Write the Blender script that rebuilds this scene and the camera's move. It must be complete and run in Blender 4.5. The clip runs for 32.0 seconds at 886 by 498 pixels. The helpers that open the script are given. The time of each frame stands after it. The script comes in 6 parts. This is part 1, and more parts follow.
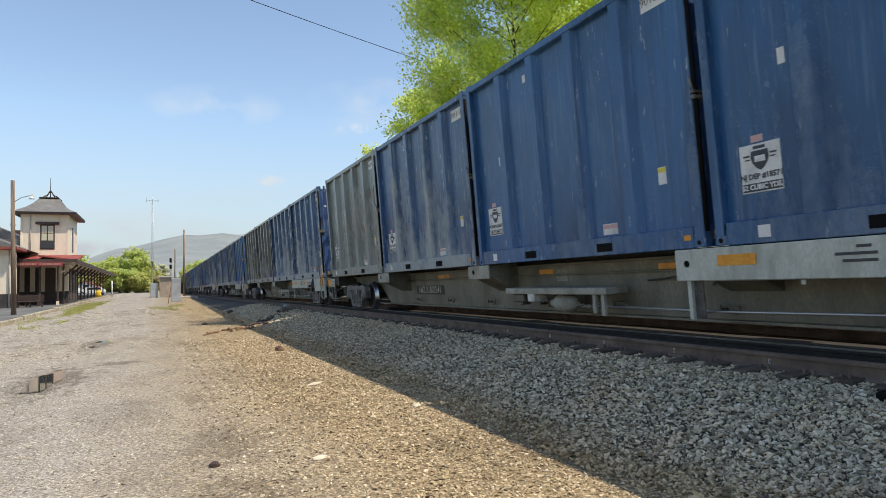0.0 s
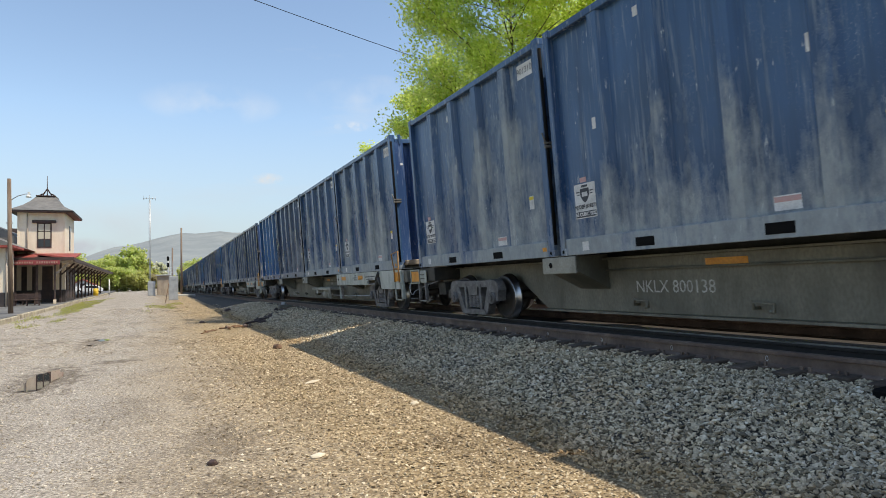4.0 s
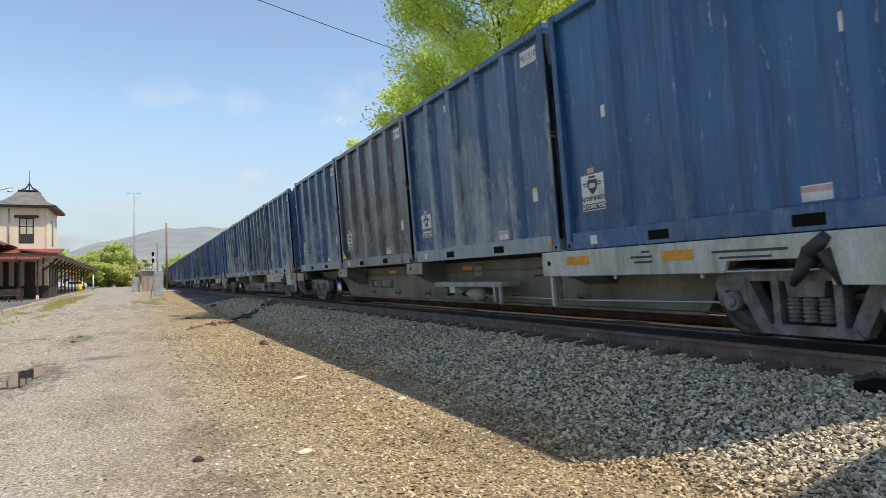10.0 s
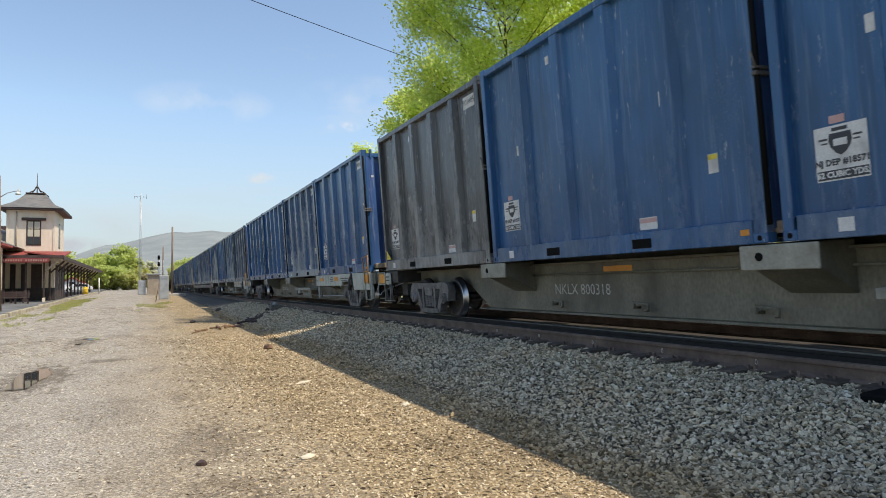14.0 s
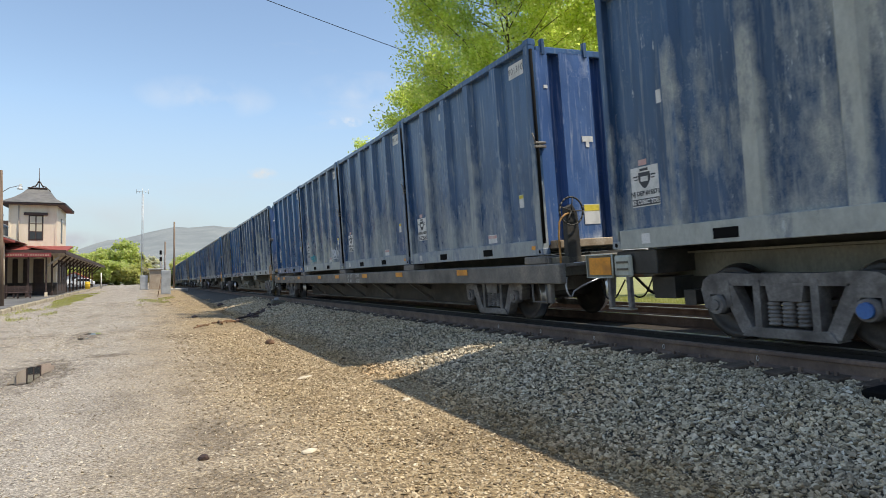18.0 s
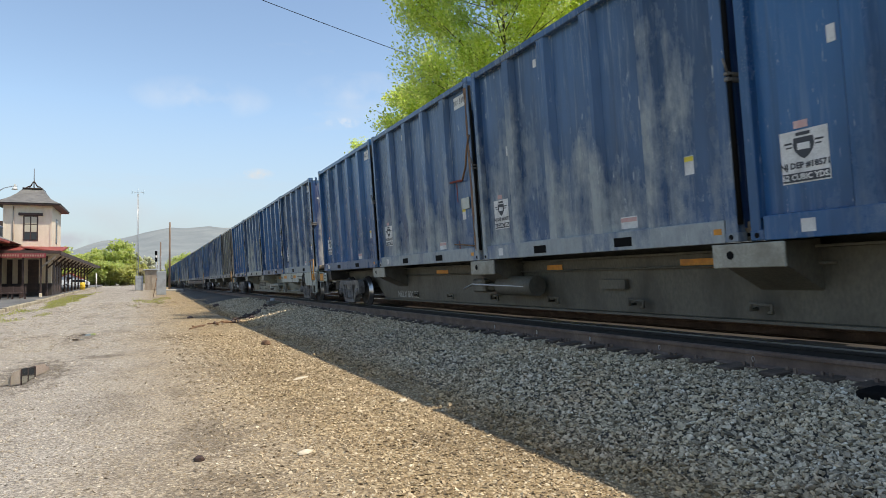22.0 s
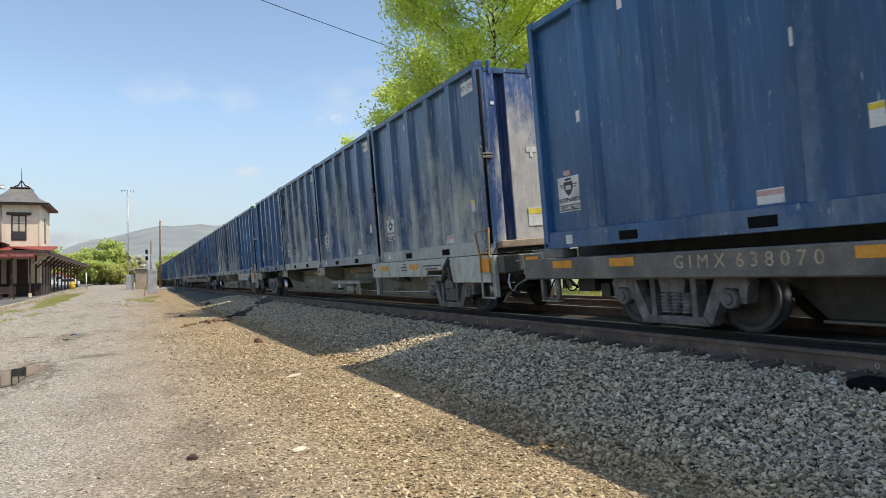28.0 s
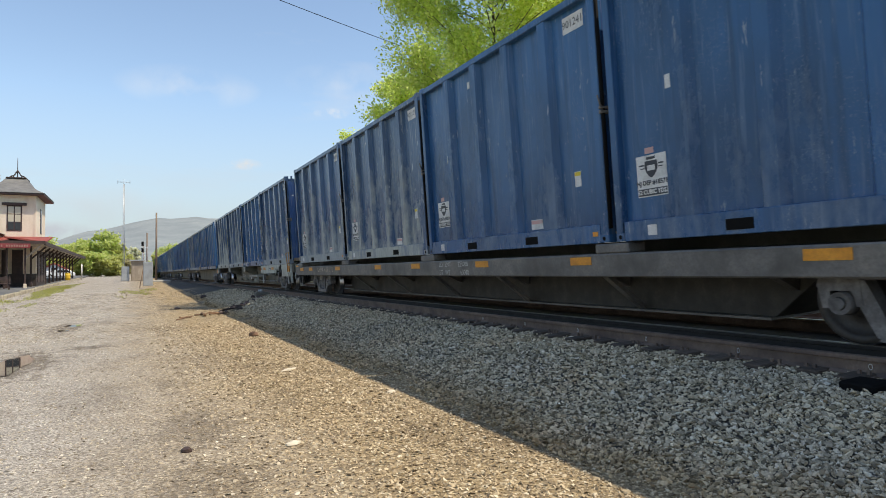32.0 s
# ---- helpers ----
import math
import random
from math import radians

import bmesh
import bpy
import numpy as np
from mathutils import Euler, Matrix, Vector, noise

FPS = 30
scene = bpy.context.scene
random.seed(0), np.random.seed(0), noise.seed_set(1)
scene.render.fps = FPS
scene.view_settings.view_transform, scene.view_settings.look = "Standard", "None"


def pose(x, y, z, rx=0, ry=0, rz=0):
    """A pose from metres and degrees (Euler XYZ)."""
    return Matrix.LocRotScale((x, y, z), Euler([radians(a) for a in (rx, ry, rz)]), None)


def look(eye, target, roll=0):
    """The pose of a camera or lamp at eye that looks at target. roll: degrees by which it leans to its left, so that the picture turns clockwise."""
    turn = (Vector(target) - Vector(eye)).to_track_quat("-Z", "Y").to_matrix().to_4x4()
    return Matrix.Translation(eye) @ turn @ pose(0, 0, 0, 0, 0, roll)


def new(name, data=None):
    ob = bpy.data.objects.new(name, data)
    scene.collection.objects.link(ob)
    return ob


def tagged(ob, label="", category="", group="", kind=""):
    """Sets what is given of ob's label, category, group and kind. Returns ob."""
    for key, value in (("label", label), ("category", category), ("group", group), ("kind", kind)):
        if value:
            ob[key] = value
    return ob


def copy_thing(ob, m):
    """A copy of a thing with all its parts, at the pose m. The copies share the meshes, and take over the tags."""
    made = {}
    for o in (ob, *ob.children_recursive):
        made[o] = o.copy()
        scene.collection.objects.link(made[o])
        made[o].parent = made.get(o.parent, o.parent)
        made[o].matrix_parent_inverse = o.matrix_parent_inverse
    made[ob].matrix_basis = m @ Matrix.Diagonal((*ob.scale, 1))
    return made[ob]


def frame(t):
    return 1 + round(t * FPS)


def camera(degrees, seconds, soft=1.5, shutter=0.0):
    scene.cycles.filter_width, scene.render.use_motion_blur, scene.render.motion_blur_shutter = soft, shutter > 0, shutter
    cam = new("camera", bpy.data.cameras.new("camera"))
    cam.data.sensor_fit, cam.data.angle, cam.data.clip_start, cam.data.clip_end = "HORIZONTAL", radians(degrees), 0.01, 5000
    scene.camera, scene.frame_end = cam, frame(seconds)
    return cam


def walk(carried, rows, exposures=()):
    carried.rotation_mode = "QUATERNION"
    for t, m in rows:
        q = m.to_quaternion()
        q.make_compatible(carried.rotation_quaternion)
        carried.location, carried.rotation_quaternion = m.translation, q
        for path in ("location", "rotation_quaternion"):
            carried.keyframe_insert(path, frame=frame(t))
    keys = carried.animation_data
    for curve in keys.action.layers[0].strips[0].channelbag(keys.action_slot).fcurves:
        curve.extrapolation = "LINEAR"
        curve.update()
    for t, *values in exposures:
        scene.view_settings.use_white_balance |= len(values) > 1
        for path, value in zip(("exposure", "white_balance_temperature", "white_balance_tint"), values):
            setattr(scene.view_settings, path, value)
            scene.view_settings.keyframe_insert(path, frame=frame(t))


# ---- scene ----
# Seconds, then the turn to the right of the track, the tilt and the lean, in degrees. The camera is held by hand at one spot.
PATH = [
    (0, 24.11, 3.13, -1.38), (0.5, 23.93, 3.04, -1.28), (1, 23.92, 3.01, -1.30), (1.5, 23.98, 2.97, -1.37),
    (2, 23.98, 2.97, -1.38), (2.5, 23.99, 3.04, -1.31), (3, 24.21, 2.96, -1.47), (3.5, 24.30, 2.94, -1.46),
    (5.5, 24.47, 2.88, -1.69), (6, 24.55, 2.91, -1.89), (6.5, 24.68, 2.92, -1.79), (7, 24.73, 2.93, -1.81),
    (7.5, 24.83, 2.89, -1.74), (8, 24.92, 2.83, -1.96), (8.5, 25.11, 2.73, -1.85), (9, 25.37, 2.66, -1.70),
    (9.5, 25.45, 2.59, -1.60), (10, 25.43, 2.51, -1.47), (10.5, 25.48, 2.54, -1.65), (11, 25.43, 2.62, -1.38),
    (11.5, 25.29, 2.74, -1.03), (12, 25.19, 2.87, -0.73), (12.5, 25.01, 2.98, -0.67), (13, 24.93, 3.02, -0.85),
    (13.5, 24.94, 3.03, -1.07), (14, 25.00, 3.04, -0.99), (14.5, 25.03, 3.07, -0.95), (16.5, 24.77, 2.86, -1.15),
    (17, 24.83, 2.79, -1.22), (17.5, 24.79, 2.73, -1.03), (18, 24.85, 2.64, -0.87), (18.5, 24.83, 2.65, -0.93),
    (19, 24.93, 2.63, -0.96), (19.5, 24.90, 2.69, -0.93), (20, 24.84, 2.86, -0.91), (20.5, 24.94, 2.86, -1.13),
    (21, 24.99, 2.83, -1.18), (21.5, 25.11, 2.81, -1.04), (22, 25.19, 2.71, -0.84), (22.5, 25.19, 2.62, -0.96),
    (23, 25.11, 2.50, -0.80), (23.5, 25.16, 2.45, -0.90), (24, 25.25, 2.48, -1.03), (24.5, 25.29, 2.62, -0.87),
    (25, 25.30, 2.68, -0.80), (25.5, 25.24, 2.71, -0.67), (27.5, 25.79, 2.38, -1.51), (28, 25.90, 2.30, -1.45),
    (28.5, 25.94, 2.22, -1.44), (29, 26.14, 2.18, -1.51), (29.5, 26.19, 2.17, -1.45), (30, 26.15, 2.18, -1.47),
    (30.5, 26.07, 2.11, -1.24), (31, 26.11, 2.07, -1.18), (31.5, 26.18, 2.01, -0.80), (32, 26.19, 1.94, -0.69),
]
EYE = Vector((0, 0, 1.6))


def aim(turn, tilt, lean):
    a, b = radians(turn), radians(tilt)
    return look(EYE, EYE + 100 * Vector((math.sin(a) * math.cos(b), math.cos(a) * math.cos(b), math.sin(b))), lean)


cam = camera(69.7, 32.0, soft=0.9, shutter=0.04)
walk(cam, [(t, aim(a, b, c)) for t, a, b, c in PATH], exposures=((0, 0.65, 7150, 9), (32, 0.65, 7150, 9)))

# ---- light ----
SUN_TO = Vector((0.484, -0.38, 1.0)).normalized()
sun = new("sun", bpy.data.lights.new("sun", "SUN"))
sun.data.energy, sun.data.angle, sun.data.color = 3.2, radians(0.53), (1.0, 0.95, 0.87)
sun.matrix_world = look((0, 0, 60), Vector((0, 0, 60)) - SUN_TO)
world = bpy.data.worlds.new("sky")
scene.world = world
world.use_nodes = True
wn, wl = world.node_tree.nodes, world.node_tree.links
sky = wn.new("ShaderNodeTexSky")
sky.sky_type, sky.sun_disc = "NISHITA", False
sky.sun_elevation = math.asin(SUN_TO.z)
sky.sun_rotation = math.atan2(SUN_TO.x, SUN_TO.y)
sky.air_density, sky.dust_density, sky.ozone_density = 1.0, 0.45, 2.0
# thin high cloud
wc, wm, wz, wr, wx = (wn.new("ShaderNode" + k) for k in ("TexCoord", "Mapping", "TexNoise", "ValToRGB", "Mix"))
wm.inputs["Scale"].default_value = (1.0, 1.0, 4.5)
wz.inputs["Scale"].default_value, wz.inputs["Detail"].default_value, wz.inputs["Roughness"].default_value = 2.6, 7.0, 0.6
wr.color_ramp.elements[0].position, wr.color_ramp.elements[1].position = 0.54, 0.84
wr.color_ramp.elements[1].color = (0.42, 0.42, 0.42, 1)
wx.data_type = "RGBA"
wx.inputs[7].default_value = (3.8, 3.8, 3.9, 1)
wl.new(wc.outputs["Generated"], wm.inputs[0])
wl.new(wm.outputs[0], wz.inputs[0])
wl.new(wz.outputs[0], wr.inputs[0])
wl.new(wr.outputs[0], wx.inputs[0])
wl.new(sky.outputs[0], wx.inputs[6])
# a few small puffs of cloud over the ridge
puffs = wx.outputs[2]
for place, wide, strength in (((0.1498, 0.9754, 0.1616), 0.03, 0.9), ((0.2727, 0.9317, 0.2398), 0.028, 0.6), ((0.0747, 0.9614, 0.2647), 0.1, 0.28), ((-0.0857, 0.9946, 0.0582), 0.05, 0.8), ((-0.0290, 0.9957, 0.0875), 0.13, 0.35), ((0.2966, 0.9120, 0.2834), 0.1, 0.22)):
    off, flat, far, puff, wisp, amount, add = (wn.new("ShaderNode" + k) for k in ("VectorMath", "VectorMath", "VectorMath", "MapRange", "TexNoise", "Math", "Mix"))
    off.operation, flat.operation, far.operation, amount.operation = "SUBTRACT", "MULTIPLY", "LENGTH", "MULTIPLY"
    off.inputs[1].default_value, flat.inputs[1].default_value = place, (1.0, 1.0, 3.2)
    wl.new(wc.outputs["Generated"], off.inputs[0])
    wl.new(off.outputs[0], flat.inputs[0])
    wl.new(flat.outputs[0], far.inputs[0])
    wl.new(wc.outputs["Generated"], wisp.inputs[0])
    wisp.inputs["Scale"].default_value, wisp.inputs["Detail"].default_value = 1.1 / wide, 5.0
    wl.new(far.outputs["Value"], puff.inputs[0])
    for i, v in ((1, 0.25 * wide), (2, wide), (3, 2.2 * strength), (4, 0.0)):
        puff.inputs[i].default_value = v
    soft_rim = wn.new("ShaderNodeMapRange")
    soft_rim.inputs[1].default_value, soft_rim.inputs[2].default_value = 0.42, 0.72
    wl.new(wisp.outputs[0], soft_rim.inputs[0])
    wl.new(puff.outputs[0], amount.inputs[0])
    wl.new(soft_rim.outputs[0], amount.inputs[1])
    amount.use_clamp = True
    add.data_type = "RGBA"
    add.inputs[7].default_value = (4.2, 4.3, 4.5, 1)
    wl.new(amount.outputs[0], add.inputs[0])
    wl.new(puffs, add.inputs[6])
    puffs = add.outputs[2]
# pale haze low over the horizon
ws, wg, wh = (wn.new("ShaderNode" + k) for k in ("SeparateXYZ", "MapRange", "Mix"))
wl.new(wc.outputs["Generated"], ws.inputs[0])
wl.new(ws.outputs[2], wg.inputs[0])
wg.inputs[1].default_value, wg.inputs[2].default_value, wg.inputs[3].default_value, wg.inputs[4].default_value = 0.0, 0.25, 0.95, 0.0
wh.data_type = "RGBA"
wh.inputs[7].default_value = (1.85, 2.25, 2.85, 1)
wl.new(wg.outputs[0], wh.inputs[0])
wl.new(puffs, wh.inputs[6])
wl.new(wh.outputs[2], wn["Background"].inputs[0])
wn["Background"].inputs[1].default_value = 0.138

# ---- materials ----


def ramp_node(nt, src, stops):
    n = nt.nodes.new("ShaderNodeValToRGB")
    while len(n.color_ramp.elements) < len(stops):
        n.color_ramp.elements.new(0.5)
    for e, (p, c) in zip(n.color_ramp.elements, stops):
        e.position = p
        e.color = (*c, 1) if len(c) == 3 else c
    nt.links.new(src, n.inputs[0])
    return n.outputs[0]


def mix_node(nt, fac, a, b, mode="MIX"):
    n = nt.nodes.new("ShaderNodeMix")
    n.data_type, n.blend_type = "RGBA", mode
    for i, v in ((0, fac), (6, a), (7, b)):
        if isinstance(v, (int, float)):
            n.inputs[i].default_value = v
        elif isinstance(v, tuple):
            n.inputs[i].default_value = (*v, 1)
        else:
            nt.links.new(v, n.inputs[i])
    return n.outputs[2]


def noise_node(nt, scale, detail=4.0, stretch=(1, 1, 1), coord="Object", rough=0.55, rand=0.0):
    tc = nt.nodes.new("ShaderNodeTexCoord")
    mp = nt.nodes.new("ShaderNodeMapping")
    mp.inputs["Scale"].default_value = stretch
    nt.links.new(tc.outputs[coord], mp.inputs[0])
    if rand:
        oi = nt.nodes.new("ShaderNodeObjectInfo")
        mu = nt.nodes.new("ShaderNodeMath")
        mu.operation = "MULTIPLY"
        mu.inputs[1].default_value = rand
        nt.links.new(oi.outputs["Random"], mu.inputs[0])
        nt.links.new(mu.outputs[0], mp.inputs["Location"])
    n = nt.nodes.new("ShaderNodeTexNoise")
    n.inputs["Scale"].default_value, n.inputs["Detail"].default_value, n.inputs["Roughness"].default_value = scale, detail, rough
    nt.links.new(mp.outputs[0], n.inputs[0])
    return n.outputs[0]


def random_node(nt, island=False):
    if island:
        return nt.nodes.new("ShaderNodeNewGeometry").outputs["Random Per Island"]
    return nt.nodes.new("ShaderNodeObjectInfo").outputs["Random"]


def material(name, color=(0.5, 0.5, 0.5), rough=0.6, metal=0.0):
    m = bpy.data.materials.new(name)
    m.use_nodes = True
    b = m.node_tree.nodes["Principled BSDF"]
    b.inputs["Base Color"].default_value = (*color, 1)
    b.inputs["Roughness"].default_value, b.inputs["Metallic"].default_value = rough, metal
    return m, m.node_tree, b


def bump(nt, b, height, strength, dist):
    n = nt.nodes.new("ShaderNodeBump")
    n.inputs["Strength"].default_value, n.inputs["Distance"].default_value = strength, dist
    nt.links.new(height, n.inputs["Height"])
    nt.links.new(n.outputs[0], b.inputs["Normal"])


def worn(name, base, dark, light, scale=2.0, rough=0.6, metal=0.0, stretch=(1, 1, 1), relief=0.15, rand=20.0, fine=30.0):
    """Two scales of variation round a base colour, with fine relief."""
    m, nt, b = material(name, base, rough, metal)
    big = noise_node(nt, scale, 6, stretch, rand=rand)
    small = noise_node(nt, fine, 3, stretch, rand=rand)
    c = ramp_node(nt, big, [(0.3, dark), (0.5, base), (0.72, light)])
    c = mix_node(nt, ramp_node(nt, small, [(0.35, (0, 0, 0)), (0.75, (0.6, 0.6, 0.6))]), c, dark)
    nt.links.new(c, b.inputs["Base Color"])
    bump(nt, b, small, relief, 0.01)
    return m


def math_node(nt, op, x, y):
    n = nt.nodes.new("ShaderNodeMath")
    n.operation = op
    for i, v in enumerate((x, y)):
        if isinstance(v, (int, float)):
            n.inputs[i].default_value = v
        else:
            nt.links.new(v, n.inputs[i])
    return n.outputs[0]


def range_node(nt, src, a, b, lo, hi):
    n = nt.nodes.new("ShaderNodeMapRange")
    for i, v in enumerate((a, b, lo, hi)):
        n.inputs[i + 1].default_value = v
    nt.links.new(src, n.inputs[0])
    return n.outputs[0]


def mask(nt, src, a, b, top=1.0):
    return ramp_node(nt, src, [(a, (0, 0, 0)), (b, (top, top, top))])


def box_paint(name, base, dirt, dark, pale, low, scar=0.5, rust=0.0, front=0.0):
    """Container paint: glossy base coat with soft shifts of tone, faint runs of grime, broad soft fields of dust that gather low down, chalky scrapes. pale, low, scar, rust: how far they go, 0 to 1."""
    m, nt, b = material(name, base, 0.3)
    b.inputs["Specular IOR Level"].default_value = 0.42
    patch = noise_node(nt, 0.5, 4, (1, 1, 0.6), rand=53.0, rough=0.5)
    field = noise_node(nt, 1.3, 6, (1.3, 1.3, 0.55), rand=17.0, rough=0.65)
    runs = noise_node(nt, 2.4, 6, (2.4, 2.4, 0.1), rand=37.0, rough=0.6)
    drips = noise_node(nt, 5.0, 6, (2.6, 2.6, 0.16), rand=41.0, rough=0.65)
    mottle = noise_node(nt, 7.0, 8, (1, 1, 0.55), rand=71.0, rough=0.72)
    scuff = noise_node(nt, 4.2, 9, (2.4, 2.4, 0.5), rand=97.0, rough=0.72)
    speck = noise_node(nt, 55.0, 4, rand=11.0, rough=0.7)
    tc = nt.nodes.new("ShaderNodeTexCoord")
    sp = nt.nodes.new("ShaderNodeSeparateXYZ")
    nt.links.new(tc.outputs["Object"], sp.inputs[0])
    rib = range_node(nt, math_node(nt, "ABSOLUTE", sp.outputs[0], 0.0), WEAR[0], WEAR[1], 0.0, 1.0)
    for axis, none, full in ((1, 0.2, 0.3), (1, LEN - 0.18, LEN - 0.28), (2, 3.4, 2.4)):
        rib = math_node(nt, "MULTIPLY", rib, range_node(nt, sp.outputs[axis], none, full, 0.0, 1.0))
    c = mix_node(nt, mask(nt, patch, 0.38, 0.62), tuple(min(1, 1.18 * v) for v in base), tuple(0.72 * v for v in base))
    c = mix_node(nt, mask(nt, runs, 0.5, 0.72, 0.55), c, dark)
    film = tuple(0.5 * u + 0.5 * v for u, v in zip(base, dirt))
    c = mix_node(nt, mask(nt, drips, 0.54, 0.68, 0.25 + 0.4 * pale), c, film)
    # dust
    height = range_node(nt, sp.outputs[2], 0.15, 3.0, low, 0.0)
    sill = range_node(nt, sp.outputs[2], 0.22, 0.4, 0.1 * pale, 0.0)
    total = math_node(nt, "ADD", height, math_node(nt, "MULTIPLY", math_node(nt, "ADD", patch, field), 1.6))
    total = math_node(nt, "ADD", total, math_node(nt, "MULTIPLY", math_node(nt, "ADD", runs, mottle), 0.55))
    total = math_node(nt, "ADD", total, math_node(nt, "ADD", sill, math_node(nt, "MULTIPLY", rib, 0.3 * pale)))
    total = math_node(nt, "ADD", total, math_node(nt, "MULTIPLY", speck, 0.22))
    if front:
        # the proud panels of a leading end are scoured, its grooves and outer edges keep their paint
        total = math_node(nt, "ADD", total, range_node(nt, sp.outputs[1], 0.02, 0.07, front, -1.4))
        total = math_node(nt, "ADD", total, range_node(nt, math_node(nt, "ABSOLUTE", sp.outputs[0], 0.0), 0.7, 1.05, 0.0, -0.7))
    edge = 2.74 - 0.2 * pale
    dust = math_node(nt, "MULTIPLY", range_node(nt, total, edge, edge + 0.45, 0.0, 1.0), 0.9 * pale)
    c = mix_node(nt, dust, c, mix_node(nt, mask(nt, mottle, 0.35, 0.65), tuple(0.72 * v for v in dirt), dirt))
    # chalky scrapes and bare gouges
    hit = math_node(nt, "MULTIPLY", mask(nt, scuff, 0.62, 0.64, 0.8 * scar), mask(nt, mottle, 0.46, 0.54))
    c = mix_node(nt, hit, c, (0.5, 0.54, 0.55))
    c = mix_node(nt, math_node(nt, "MULTIPLY", mask(nt, speck, 0.6, 0.64, 0.6 * scar), mask(nt, field, 0.5, 0.6)), c, (0.45, 0.48, 0.48))
    if rust:
        c = mix_node(nt, math_node(nt, "MULTIPLY", mask(nt, drips, 0.52, 0.62), mask(nt, patch, 0.48, 0.62, rust)), c, (0.2, 0.095, 0.045))
    nt.links.new(c, b.inputs["Base Color"])
    nt.links.new(ramp_node(nt, dust, [(0.0, (0.27, 0.27, 0.27)), (0.7, (0.6, 0.6, 0.6))]), b.inputs["Roughness"])
    dents = noise_node(nt, 1.3, 3, (1, 1, 0.7), rand=29.0)
    bump(nt, b, mix_node(nt, 0.04, dents, speck), 0.7, 0.06)
    return m


WEAR = (1.12, 1.19)
LEN, WID, HGT, STEP, PITCH = 6.12, 2.438, 3.81, 6.3, 26.55
BLUE = (0.026, 0.1, 0.235)
M = {}
M["blue_clean"] = box_paint("blue_paint_clean", BLUE, (0.24, 0.31, 0.4), (0.01, 0.034, 0.084), 0.55, 0.22, 0.6)
M["blue_worn"] = box_paint("blue_paint_worn", (0.037, 0.088, 0.185), (0.44, 0.475, 0.465), (0.016, 0.034, 0.078), 0.85, 0.5, 0.9)
M["blue_dusty"] = box_paint("blue_paint_dusty", (0.038, 0.088, 0.18), (0.49, 0.51, 0.465), (0.018, 0.035, 0.07), 0.98, 0.45, 0.9)
M["blue_dark"] = box_paint("dull_navy_paint", (0.042, 0.074, 0.138), (0.33, 0.355, 0.37), (0.02, 0.025, 0.034), 0.82, 0.38, 0.95, 0.2)
M["grey_dark"] = box_paint("dark_grey_paint", (0.085, 0.09, 0.096), (0.42, 0.42, 0.4), (0.024, 0.025, 0.028), 0.8, 0.38, 1.0, 0.2)
M["grey_light"] = box_paint("grey_green_paint", (0.19, 0.225, 0.222), (0.4, 0.41, 0.38), (0.09, 0.1, 0.1), 0.75, 0.3, 0.6, 0.6)
M["end_worn"] = box_paint("scoured_end_paint", (0.05, 0.105, 0.25), (0.5, 0.54, 0.6), (0.03, 0.055, 0.13), 0.95, 0.35, 0.5, 0.0, 0.12)
M["end_grey"] = box_paint("scoured_grey_end_paint", (0.1, 0.1, 0.098), (0.5, 0.46, 0.38), (0.05, 0.049, 0.047), 0.95, 0.4, 0.5, 0.3, 0.3)
M["end_bare"] = box_paint("weathered_end_paint", (0.05, 0.095, 0.23), (0.6, 0.58, 0.54), (0.035, 0.05, 0.1), 0.96, 0.4, 0.5, 0.2, 0.45)
M["frame_dark"] = worn("dark_underframe", (0.13, 0.122, 0.097), (0.055, 0.052, 0.042), (0.16, 0.15, 0.12), 1.4, stretch=(1, 1, 0.5))
M["frame_olive"] = worn("olive_sill_paint", (0.19, 0.182, 0.143), (0.09, 0.086, 0.066), (0.27, 0.26, 0.205), 1.4, stretch=(1, 1, 0.5))
M["frame_light"] = worn("pale_olive_sill_paint", (0.33, 0.325, 0.265), (0.19, 0.182, 0.145), (0.42, 0.415, 0.345), 1.4, stretch=(1, 1, 0.5))
M["frame_grey"] = worn("grey_sill_paint", (0.48, 0.51, 0.46), (0.27, 0.28, 0.24), (0.6, 0.62, 0.57), 2.2, rough=0.55, stretch=(2, 2, 0.6))
M["frame_brown"] = worn("dark_flatcar_paint", (0.16, 0.15, 0.138), (0.08, 0.075, 0.068), (0.26, 0.235, 0.2), 2.0)
M["truck"] = worn("greasy_cast_steel", (0.15, 0.143, 0.138), (0.06, 0.057, 0.055), (0.27, 0.26, 0.25), 5.0, rough=0.6)
M["wheel"] = worn("wheel_steel", (0.05, 0.045, 0.041), (0.025, 0.022, 0.02), (0.09, 0.08, 0.072), 3.0, rough=0.55)
M["tread"] = material("polished_wheel_tread", (0.5, 0.5, 0.52), 0.28, 1.0)[0]
M["orange"] = worn("orange_reflector", (0.75, 0.3, 0.02), (0.45, 0.17, 0.02), (0.8, 0.36, 0.04), 3.0, rough=0.4)
M["yellow"] = worn("yellow_sticker", (0.75, 0.6, 0.05), (0.5, 0.4, 0.05), (0.8, 0.68, 0.15), 6.0)
M["white"] = worn("white_sticker", (0.72, 0.72, 0.7), (0.45, 0.45, 0.44), (0.8, 0.8, 0.8), 4.0, fine=60)
M["pink"] = worn("faded_red_sticker", (0.55, 0.3, 0.28), (0.5, 0.38, 0.36), (0.62, 0.5, 0.48), 6.0)
